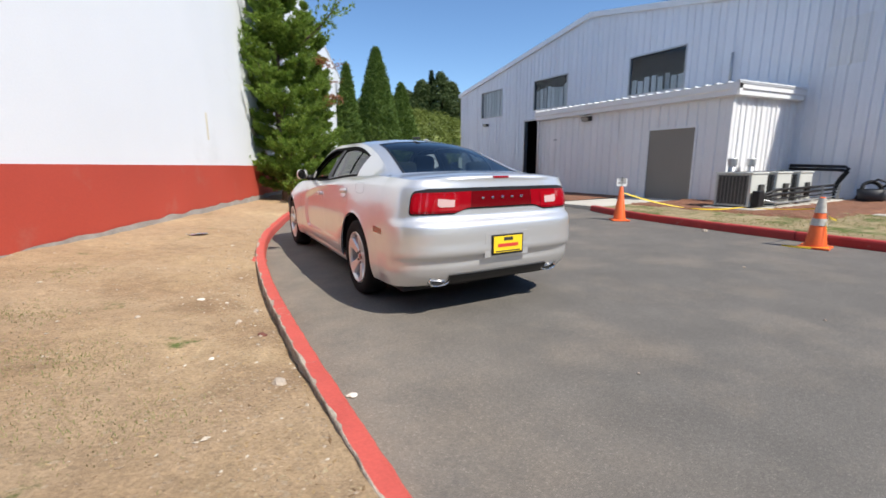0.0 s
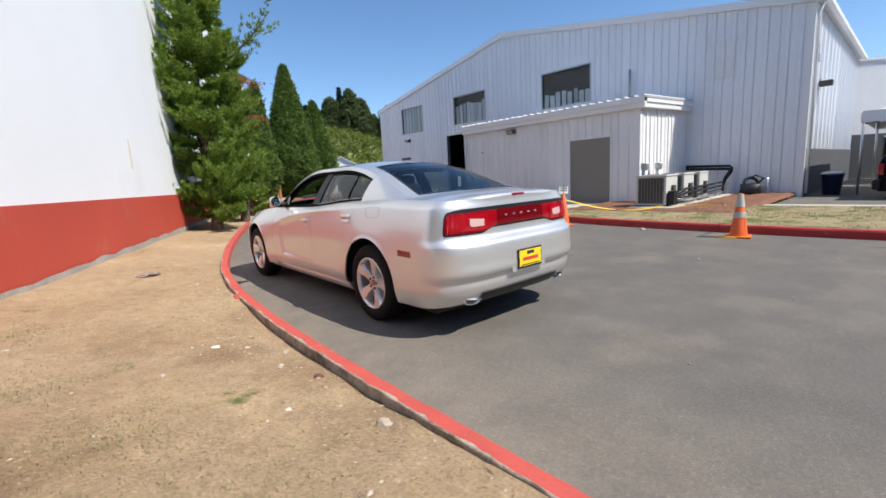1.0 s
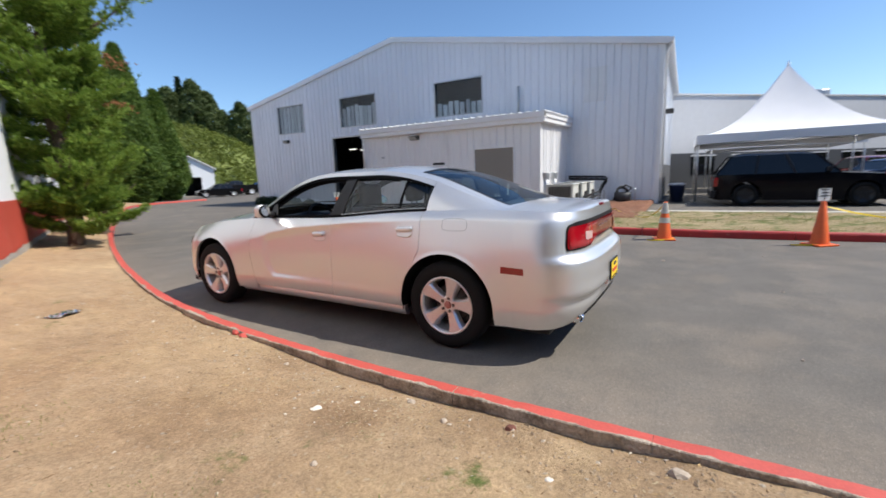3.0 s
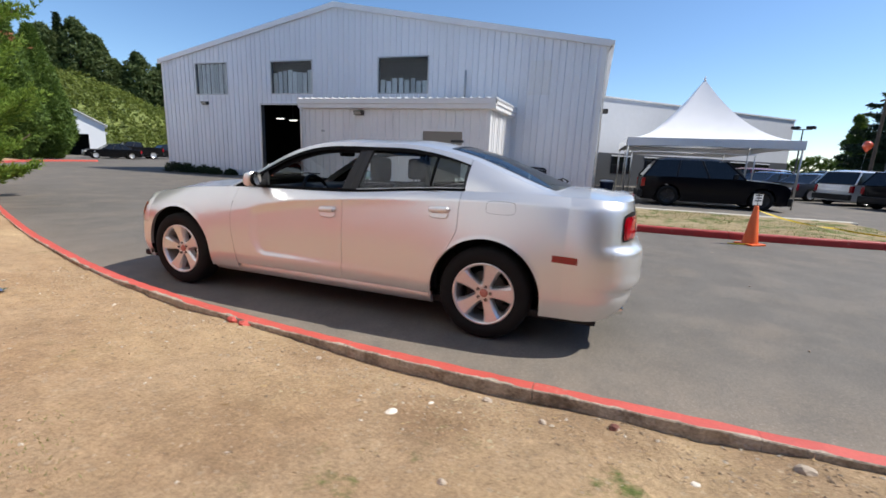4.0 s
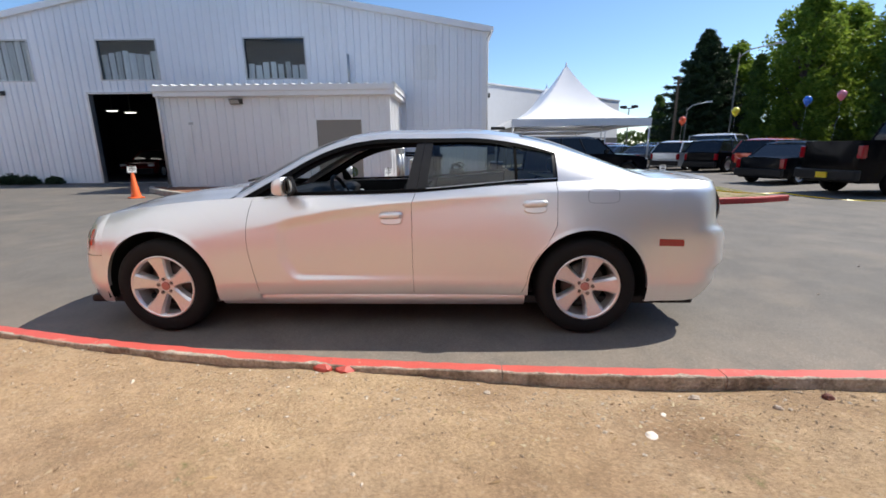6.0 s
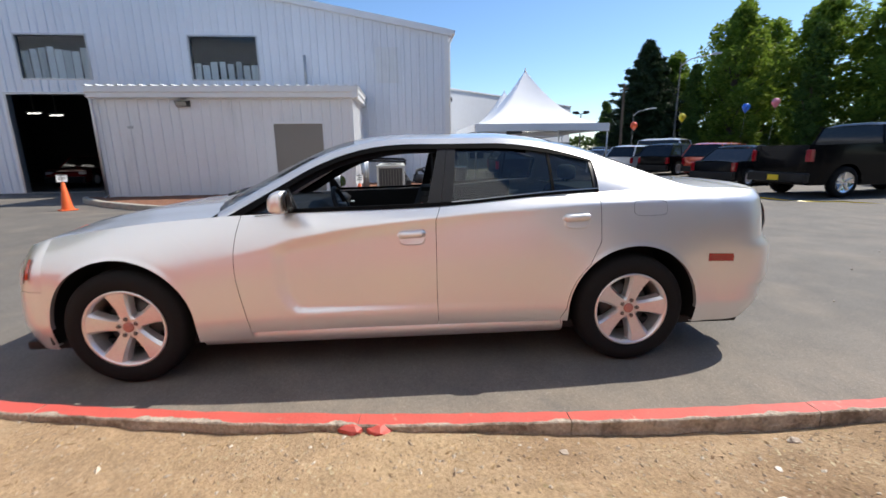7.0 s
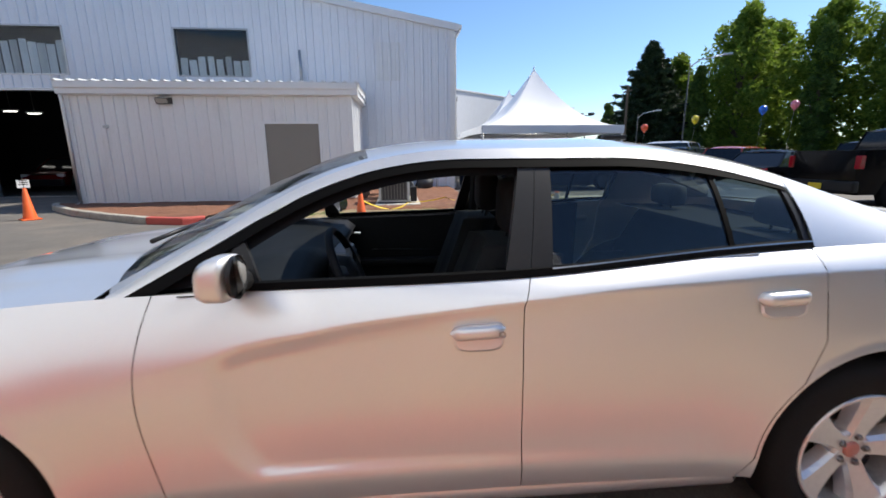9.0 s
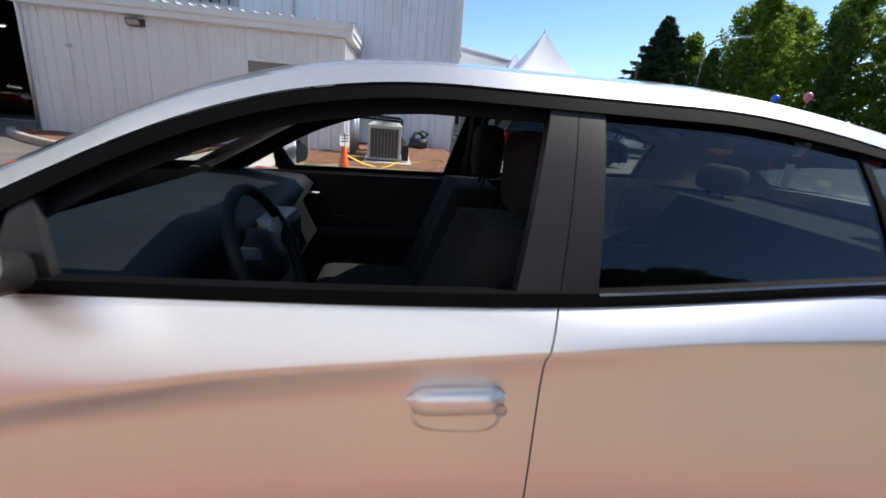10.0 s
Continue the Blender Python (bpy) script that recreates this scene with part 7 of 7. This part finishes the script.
    def ring(v):
        t0, t1 = y0 + rear_slope * v, y1 - front_slope * v
        w = base_w + (top_w - base_w) * v
        z = belt_z * 0.99 + (H - 0.03 - belt_z) * v
        return t0, t1, w, z
    part("cabin_glass", mesh_data("cabin_glass", [p for v in (0, 0.88) for p in ((-ring(v)[2], ring(v)[0], ring(v)[3]), (ring(v)[2], ring(v)[0], ring(v)[3]), (ring(v)[2], ring(v)[1], ring(v)[3]), (-ring(v)[2], ring(v)[1], ring(v)[3]))], [(0, 1, 5, 4), (1, 2, 6, 5), (2, 3, 7, 6), (3, 0, 4, 7)], M["dark_glass"]), None, c, "dark side and end glass")
    t0, t1, w, z = ring(0.88)
    part("roof", grid(lambda u, v: ((-1 + 2 * v) * (w + 0.01), t0 - 0.02 + (t1 - t0 + 0.04) * u, z + (H - z) * (1 - (2 * v - 1) ** 4 * 0.9) * (1 - (2 * u - 1) ** 6 * 0.8)), 14, 12, pm, "roof"), None, c)
    for sgn in (-1, 1):
        for f in ((0.0, 0.34, 0.66, 1.0) if kind != "pickup" else (0.0, 0.5, 1.0)):
            a, b = ring(0), ring(0.9)
            ya, yb = a[0] + (a[1] - a[0]) * f, b[0] + (b[1] - b[0]) * f
            part("pillar", tube([(sgn * (a[2] + 0.004), ya, a[3]), (sgn * (b[2] + 0.006), yb, b[3])], 0.032, 6), pm if f in (0.0, 1.0) else M["trim_black"], c)
        part("mirror", box(sgn * (W + 0.02) - 0.08, y1 - front_slope * 0.45 - 0.05, belt_z + 0.02, sgn * (W + 0.02) + 0.08, y1 - front_slope * 0.45 + 0.07, belt_z + 0.18, 0.03), M["trim_black"], c)
        lz = top(-L / 2) * 0.80
        part("tail_lamp", box(sgn * (W * 0.86) - 0.07, -L / 2 - 0.03, lz - 0.16, sgn * (W * 0.86) + 0.07, -L / 2 + 0.10, lz + 0.16, 0.02), M["lens_red"], c, "red tail lamp")
        part("headlamp", box(sgn * (W * 0.74) - 0.17, L / 2 - 0.14, hood_z * 0.68, sgn * (W * 0.74) + 0.10, L / 2 + 0.012, hood_z * 0.84, 0.03), M["lens_clear"], c)
        part("sill", box(sgn * W * 0.9 - 0.05, ax[0] + r * 1.2, clearance - 0.03, sgn * W * 0.9 + 0.05, ax[1] - r * 1.2, clearance + 0.06, 0.02), M["trim_black"], c)
    part("rear_bumper", box(-W * 0.93, -L / 2 - 0.12, clearance + 0.05, W * 0.93, -L / 2 + 0.05, clearance + 0.32, 0.04), M["trim_black"], c)
    part("front_bumper", box(-W * 0.9, L / 2 - 0.05, clearance, W * 0.9, L / 2 + 0.09, clearance + 0.28, 0.05), M["trim_black"], c)
    part("underbody", box(-W * 0.8, -L / 2 + 0.15, clearance - 0.02, W * 0.8, L / 2 - 0.15, clearance + 0.12), M["black"], c)
    if plate:
        part("plate", box(-0.17, -L / 2 - 0.145, clearance + 0.1, 0.17, -L / 2 - 0.125, clearance + 0.25), M["plate_yellow"], c, "yellow dealer plate")
    for a in ax:
        for sgn in (-1, 1):
            wh = part("wheel", lathe([(r * 0.66, -0.09), (r * 0.72, -0.115), (r * 0.93, -0.11), (r, -0.07), (r, 0.07), (r * 0.93, 0.11), (r * 0.72, 0.115), (r * 0.66, 0.09)], 28, "x"), M["rubber"], c, smooth=True, at=pose(sgn * (W - 0.12), a, r, 0, 0, 180 if sgn < 0 else 0))
            part("rim", lathe([(r * 0.67, 0.10), (r * 0.6, 0.07), (r * 0.2, 0.06), (0.001, 0.08)], 20, "x"), rim or M["alloy"], wh, smooth=True)
            for k in range(5):
                part("spoke", box(0.066, -0.035, r * 0.15, 0.098, 0.035, r * 0.64, 0.01), rim or M["alloy"], wh, at=pose(0, 0, 0, 72 * k))
    return c


loft_car("dark_suv", "black boxy off-roader parked by the white tent", (17.25, -1.1, 0), 180, 4.75, 1.95, 1.78, (0.012, 0.013, 0.02), "suv", rim=plain("dark rim", (0.03, 0.03, 0.032), 0.4, 0.5))
loft_car("black_pickup", "black crew-cab pickup with chrome wheels and yellow plate", (10.51, -8.49, 0), 182, 5.8, 2.0, 2.03, (0.012, 0.012, 0.014), "pickup", rim=M["chrome"], plate=True)
lot = [
    ("black_sedan", "small black hatchback parked nose out", (14.6, -8.2, 0), 200, 4.2, 1.75, 1.48, (0.015, 0.016, 0.02), "sedan"),
    ("red_suv", "orange-red crossover in the car park", (20.0, -11.5, 0), 205, 4.5, 1.85, 1.68, (0.50, 0.06, 0.025), "suv"),
    ("dark_green_suv", "dark green estate in the car park", (26.3, -15.4, 0), 205, 4.6, 1.85, 1.6, (0.02, 0.035, 0.03), "suv"),
    ("black_suv", "black crossover in the car park", (22.4, -10.6, 0), 205, 4.7, 1.9, 1.7, (0.015, 0.016, 0.018), "suv"),
    ("white_suv", "white crossover in the car park", (24.7, -9.7, 0), 208, 4.5, 1.85, 1.66, (0.70, 0.71, 0.72), "suv"),
    ("grey_sedan", "grey saloon in the car park", (27.2, -8.6, 0), 208, 4.6, 1.8, 1.45, (0.10, 0.105, 0.115), "sedan"),
    ("dark_blue_sedan", "dark blue saloon in the car park", (29.6, -7.4, 0), 208, 4.6, 1.8, 1.46, (0.03, 0.05, 0.11), "sedan"),
    ("white_van", "white van at the back of the car park", (33.0, -17.0, 0), 120, 5.2, 2.0, 2.3, (0.72, 0.73, 0.74), "van"),
    ("red_suv", "maroon crossover in the far rank", (33.5, -8.0, 0), 210, 4.5, 1.85, 1.68, (0.25, 0.03, 0.03), "suv"),
    ("white_suv", "white crossover in the far rank", (37.0, -10.0, 0), 210, 4.5, 1.85, 1.66, (0.66, 0.67, 0.68), "suv"),
    ("black_suv", "black crossover in the far rank", (37.5, -14.0, 0), 210, 4.7, 1.9, 1.7, (0.015, 0.016, 0.018), "suv"),
    ("silver_car", "silver saloon in the far rank", (40.5, -12.0, 0), 210, 4.6, 1.8, 1.46, (0.42, 0.43, 0.44), "sedan"),
    ("dark_suv", "dark crossover behind the pickup", (18.0, -16.5, 0), 205, 4.9, 1.95, 1.85, (0.02, 0.022, 0.03), "suv"),
    ("dark_suv", "dark blue people carrier behind the pickup", (22.5, -22.0, 0), 200, 5.0, 1.95, 1.95, (0.02, 0.03, 0.06), "suv"),
    ("silver_car", "pale silver saloon in the car park", (27.0, -16.5, 0), 205, 4.6, 1.8, 1.46, (0.45, 0.46, 0.47), "sedan"),
    ("dark_blue_sedan", "dark saloon in the far rank", (42.5, -8.0, 0), 210, 4.6, 1.8, 1.46, (0.03, 0.035, 0.05), "sedan"),
    ("white_suv", "white crossover at the end of the rank", (31.0, -21.0, 0), 200, 4.5, 1.85, 1.66, (0.66, 0.67, 0.68), "suv"),
    ("dark_suv", "dark pickup beyond the pickup's cab", (12.8, -14.5, 0), 195, 5.2, 1.98, 1.9, (0.025, 0.03, 0.05), "suv"),
]
for row_ in lot:
    loft_car(*row_, group="parked cars")
loft_car("dark_pickup", "dark pickup parked by the far yard", (33.0, 51.0, 0), 70, 5.4, 1.95, 1.8, (0.02, 0.02, 0.022), "pickup", "yard cars")
loft_car("black_sedan", "black saloon parked by the far yard", (29.5, 49.0, 0), 65, 4.6, 1.8, 1.5, (0.015, 0.015, 0.017), "sedan", "yard cars")
loft_car("dark_suv", "dark crossover parked by the far yard", (37.5, 52.0, 0), 75, 4.7, 1.9, 1.7, (0.03, 0.03, 0.033), "suv", "yard cars")
loft_car("red_car", "dark red car inside the open hall", (22.6, 20.6, 0.016), 95, 4.4, 1.8, 1.45, (0.20, 0.01, 0.01), "sedan")

# ---- far white garage ----
hs = thing("white_garage", "small white gabled garage with a dark open door", "garage", (33.6, 60.6, 0), -33)
part("wall", box(-3.2, 0, 0, -1.2, 0.2, 3.6), M["wall_white"], hs)
part("wall", box(1.0, 0, 0, 2.6, 0.2, 3.6), M["wall_white"], hs)
part("lintel", box(-1.2, 0, 2.5, 1.0, 0.2, 3.6), M["wall_white"], hs)
part("gable_wall", mesh_data("gable_wall", [(-3.2, 0, 3.6), (2.6, 0, 3.6), (-0.3, 0, 5.2), (-3.2, 0.2, 3.6), (2.6, 0.2, 3.6), (-0.3, 0.2, 5.2)], [(0, 1, 2), (5, 4, 3), (0, 2, 5, 3), (1, 4, 5, 2), (0, 3, 4, 1)], M["wall_white"]), None, hs)
part("side_wall", box(2.4, 0.2, 0, 2.6, 8, 3.6), M["wall_white"], hs)
part("side_wall", box(-3.2, 0.2, 0, -3.0, 8, 3.6), M["wall_white"], hs)
# Near-black sheet that paints the garage's shaded inside.
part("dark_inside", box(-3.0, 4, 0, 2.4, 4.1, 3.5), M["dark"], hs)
for sgn in (-1, 1):
    x0 = -0.3 + sgn * 3.2
    part("roof_slope", mesh_data("roof_slope", [(-0.3, -0.3, 5.3), (x0, -0.3, 3.5), (x0, 8.2, 3.5), (-0.3, 8.2, 5.3), (-0.3, -0.3, 5.42), (x0, -0.3, 3.62), (x0, 8.2, 3.62), (-0.3, 8.2, 5.42)], [(0, 1, 2, 3), (7, 6, 5, 4), (0, 4, 5, 1), (1, 5, 6, 2), (2, 6, 7, 3), (3, 7, 4, 0)], M["trim"]), None, hs)
part("opener", box(2.62, 1.0, 2.6, 2.8, 1.3, 2.9), M["steel"], hs)

# ---- post, lamps, balloons ----
pst = thing("marker_post", "rust-orange marker post behind the kerb", "post", (14.1, 37.6, 0.1))
part("post", tube([(0, 0, 0), (0.03, 0, 2.1)], 0.13, 10), plain("rust", (0.42, 0.13, 0.05), 0.8), pst)
part("cap", lathe([(0.14, 2.08), (0.10, 2.18), (0.001, 2.2)], 12), plain("rust cap", (0.3, 0.1, 0.05), 0.8), pst)


def street_lamp(at, h, reach, turn, label, floods=False):
    s = thing("street_lamp", label, "street lamp", at, turn, "lot lamps")
    part("pole", tube([(0, 0, 0), (0, 0, h)], [0.07, 0.04], 10), plain("weathered pole", (0.09, 0.09, 0.085), 0.7), s, smooth=True)
    if floods:
        part("cross_arm", tube([(-0.5, 0, h), (0.5, 0, h)], 0.04, 6), M["black"], s)
        for x in (-0.45, 0.45):
            part("lamp_head", box(x - 0.25, -0.3, h + 0.02, x + 0.25, 0.3, h + 0.22, 0.04), M["black"], s)
    else:
        part("arm", tube([(0, 0, h - 0.3), (reach * 0.3, 0, h + 0.15), (reach, 0, h + 0.35)], [0.05, 0.045, 0.04], 8), M["steel"], s, smooth=True)
        part("lamp_head", box(reach - 0.1, -0.13, h + 0.30, reach + 0.55, 0.13, h + 0.44, 0.04), M["steel"], s)


street_lamp((37.6, -11.15, 0), 4.6, 0, 60, "dark twin-head floodlight pole in the car park", True)
street_lamp((44.0, -19.6, 0), 5.2, 1.6, 235, "grey street lamp with a curved arm before the trees")
street_lamp((32.4, -16.75, 0), 7.95, 2.1, 235, "tall grey street lamp over the car park")
tel = thing("utility_pole", "dark timber utility pole before the trees", "pole", (50.0, -21.5, 0))
part("pole", tube([(0, 0, 0), (0, 0, 9.0)], [0.16, 0.12], 10), M["trunk"], tel)
part("cross_arm", box(-0.9, -0.06, 8.3, 0.9, 0.06, 8.45), M["trunk"], tel)


def balloon(at, colour, word, down):
    b = thing("balloon", word + " balloon on a string over the parked cars", "balloon", at, 0, "balloons")
    part("skin", lathe([(0.001, 0.24), (0.09, 0.225), (0.17, 0.15), (0.20, 0.05), (0.17, -0.08), (0.09, -0.19), (0.025, -0.26), (0.035, -0.285)], 22), plain(word + " rubber", colour, 0.25, 0.0, 0.4), b, smooth=True)
    part("string", tube([(0, 0, -0.32), (0.06, 0.03, -down * 0.5), (0, 0, -down)], 0.003, 5), M["sign"], b)


for at, col, word in (((25.3, -9.4, 2.83), (0.75, 0.10, 0.03), "orange-red"), ((24.0, -11.65, 3.22), (0.75, 0.60, 0.03), "yellow"), ((22.0, -14.0, 3.56), (0.02, 0.16, 0.65), "blue"), ((21.15, -14.98, 3.73), (0.75, 0.22, 0.25), "pink")):
    balloon(at, col, word, at[2])

# stones and litter on the dirt
rnd = random.Random(5)


def pebble(at, s, material, label, category="stone", flat=0.6):
    bm = bmesh.new()
    bmesh.ops.create_icosphere(bm, subdivisions=2, radius=1)
    k = rnd.uniform(0, 50)
    for v in bm.verts:
        n = noise.noise(v.co * 1.4 + Vector((k, k, k)))
        v.co = Vector((v.co.x * s * (1 + 0.4 * n), v.co.y * s * 0.75 * (1 + 0.4 * n), v.co.z * s * flat * (1 + 0.4 * n)))
    ob = part("stone", bm, material, None)
    ob.matrix_basis = pose(*at, 0, 0, rnd.uniform(0, 360))
    return tagged(ob, label, category, "stones on the dirt")


M["stone"] = mat("grey-tan stone", (0.40, 0.33, 0.26), 0.9, var=0.2, scale=15, bump=0.4)
M["stone_pale"] = mat("pale stone", (0.66, 0.60, 0.52), 0.9, var=0.12, scale=15, bump=0.3)
M["stone_red"] = mat("dark red chip", (0.14, 0.05, 0.035), 0.9, var=0.3, scale=20, bump=0.4)


def on_dirt(x, y):
    d = kerb_x(y) - 0.05 - x
    return dirt_base(y) + 0.225 * min(1, max(0, d / 2.2)) ** 1.2 - kerb_dip(y) * max(0, 1 - d / 0.28) ** 1.5 + dirt_height(x, y)


for x, y, s, m, l in ((0.376, 2.139, 0.045, "stone", "grey-tan stone on the dirt"), (0.40, 2.877, 0.035, "stone_red", "dark red broken chip on the dirt"), (0.09, 3.89, 0.036, "stone_pale", "pale flat stone on the dirt"), (0.27, 3.75, 0.017, "stone_pale", "small pale stone on the dirt"), (0.46, 4.55, 0.022, "stone", "small tan stone on the dirt"), (0.30, 3.2, 0.022, "stone", "small tan stone on the dirt"), (0.1, 2.6, 0.02, "stone_pale", "small pale stone on the dirt"), (-0.3, 3.5, 0.02, "stone", "small tan stone on the dirt"), (0.45, 3.5, 0.028, "stone", "small tan stone by the kerb")):
    pebble((x, y, on_dirt(x, y)), s, M[m], l, flat=0.3 if m == "stone_pale" else 0.6)
for x, y, size, flat in ((0.735, 5.32, 0.085, 0.30), (0.738, 5.46, 0.075, 0.34)):
    pebble((x, y, 0.104), size, M["kerb_red"], "broken red-painted piece fallen from the cracked kerb", "kerb chunk", flat)
for x, y, s in ((4.2, 1.2, 0.012), (3.1, 0.2, 0.014), (5.6, 2.4, 0.02), (2.2, 1.4, 0.01), (6.4, 1.1, 0.015), (3.8, -1.0, 0.012), (8.12, 4.2, 0.06)):
    pebble((x, y, 0.004), s, M["stone"], "small grey stone lying on the asphalt")
pebble((0.71, 2.02, 0.006), 0.030, M["stone_pale"], "crumpled white paper scrap by the kerb", "litter", 0.3)
scrap = bmesh.new()
bmesh.ops.create_grid(scrap, x_segments=9, y_segments=6, size=0.5)
for v in scrap.verts:
    v.co = Vector((v.co.x * 0.26, v.co.y * 0.16, 0.012 + 0.03 * abs(noise.noise(v.co * 7))))
sc = part("foil_scrap", scrap, plain("crinkled foil", (0.62, 0.62, 0.62), 0.25, 0.9), at=pose(0.17, 7.23, on_dirt(0.17, 7.23), 0, 0, 25))
tagged(sc, "crumpled silver foil scrap lying on the dirt", "litter")


def bits(name, label, category, count, material, sizes, flat, seed, spread=None):
    """Small loose pieces lying on the dirt, as one heap of stuff."""
    r2 = random.Random(seed)
    bv, bf = [], []
    for i in range(count):
        if r2.random() < 0.4:
            y = r2.uniform(0.3, 8.0)
            x = kerb_x(y) - 0.08 - abs(r2.gauss(0, 0.35))
        else:
            x, y = r2.uniform(-2.6, 0.5), r2.uniform(0.3, 9.5)
        if x > kerb_x(y) - 0.10 or x < wall_x(y) + 0.05:
            continue
        if spread and noise.noise(Vector((x * 1.3, y * 1.3, seed))) < spread:
            continue
        s = r2.uniform(*sizes) * (1.0 if r2.random() < 0.93 else 1.8)
        a = r2.uniform(0, math.tau)
        e1 = Vector((math.cos(a), math.sin(a), r2.uniform(-0.2, 0.2))) * s * r2.uniform(0.8, 1.5)
        e2 = Vector((-math.sin(a), math.cos(a), r2.uniform(-0.2, 0.2))) * s * (r2.uniform(0.5, 0.9) if flat > 0.3 else r2.uniform(0.08, 0.5))
        e3 = Vector((0, 0, s * flat))
        c = Vector((x, y, on_dirt(x, y) + s * flat * 0.35))
        k = len(bv)
        bv += [c + e1, c - e1, c + e2, c - e2, c + e3, c - e3]
        bf += [(k, k + 2, k + 4), (k + 2, k + 1, k + 4), (k + 1, k + 3, k + 4), (k + 3, k, k + 4), (k + 2, k, k + 5), (k + 1, k + 2, k + 5), (k + 3, k + 1, k + 5), (k, k + 3, k + 5)]
    tagged(new(name, mesh_data(name, bv, bf, material)), label, category, kind="stuff")


def bit_mat(name, dark, light):
    m, nt, p = nodes_of(name)
    ge, mx = nt.nodes.new("ShaderNodeNewGeometry"), nt.nodes.new("ShaderNodeMix")
    mx.data_type = "RGBA"
    mx.inputs["A"].default_value, mx.inputs["B"].default_value = (*dark, 1), (*light, 1)
    nt.links.new(ge.outputs["Random Per Island"], mx.inputs["Factor"])
    nt.links.new(mx.outputs["Result"], p.inputs["Base Color"])
    p.inputs["Roughness"].default_value = 0.9
    return m


bits("gravel", "loose fine gravel scattered over the dirt", "gravel", 5200, bit_mat("mixed grit", (0.20, 0.14, 0.09), (0.40, 0.31, 0.22)), (0.002, 0.0075), 0.6, 301)
bits("pale_grit", "pale pebbles and chips on the dirt", "gravel", 420, bit_mat("pale grit", (0.33, 0.27, 0.20), (0.54, 0.47, 0.38)), (0.004, 0.013), 0.5, 302)
bits("leaf_litter", "dry brown leaf and bark litter on the dirt", "litter", 2600, bit_mat("dry litter", (0.12, 0.065, 0.03), (0.42, 0.29, 0.14)), (0.005, 0.016), 0.10, 303)
bits("straw", "short dry straw lying in patches on the dirt", "straw", 9000, bit_mat("dry straw", (0.30, 0.23, 0.13), (0.44, 0.355, 0.22)), (0.004, 0.014), 0.03, 304, 0.10)
gv, gf = [], []
patches = [(-0.75, 2.9), (-0.6, 2.2), (-1.2, 2.5), (-0.9, 3.7), (-1.5, 4.5), (-0.2, 2.0), (-1.1, 1.6), (-1.6, 3.2), (-1.3, 3.6), (-1.9, 5.2), (-0.9, 5.0), (-0.45, 2.75)]
for cx, cy in patches:
    for i in range(520):
        x, y = rnd.gauss(cx, 0.16), rnd.gauss(cy, 0.17)
        z = on_dirt(x, y)
        h, a = rnd.uniform(0.004, 0.018), rnd.uniform(0, math.tau)
        b = len(gv)
        lean = Vector((math.cos(a), math.sin(a), 0)) * h * 0.8
        side = Vector((-math.sin(a), math.cos(a), 0)) * 0.0025
        gv += [Vector((x, y, z)) - side, Vector((x, y, z)) + side, Vector((x, y, z + h)) + lean]
        gf.append((b, b + 1, b + 2))
tagged(new("grass_tufts", mesh_data("grass_tufts", gv, gf, leaf_mat("short weeds", (0.19, 0.20, 0.07), (0.33, 0.29, 0.13), 0.4))), "short thin weeds in the dirt", "grass", kind="stuff")
gv, gf = [], []
for i in range(5000):
    x, y = rnd.uniform(8.5, 12.2), rnd.uniform(-3.2, 4.8)
    if x < rk_x(y) + 0.1 or noise.noise(Vector((x * 0.8, y * 0.8, 4))) < -0.12:
        continue
    z = 0.12 + 0.03 * (x - 8.5) / 3.7
    h, a = rnd.uniform(0.02, 0.06), rnd.uniform(0, math.tau)
    b = len(gv)
    side = Vector((-math.sin(a), math.cos(a), 0)) * 0.006
    gv += [Vector((x, y, z)) - side, Vector((x, y, z)) + side, Vector((x + math.cos(a) * h, y + math.sin(a) * h, z + h))]
    gf.append((b, b + 1, b + 2))
tagged(new("verge_grass", mesh_data("verge_grass", gv, gf, leaf_mat("dry verge grass", (0.14, 0.17, 0.05), (0.34, 0.28, 0.13), 0.3))), "short dry grass on the verge", "grass", kind="stuff")
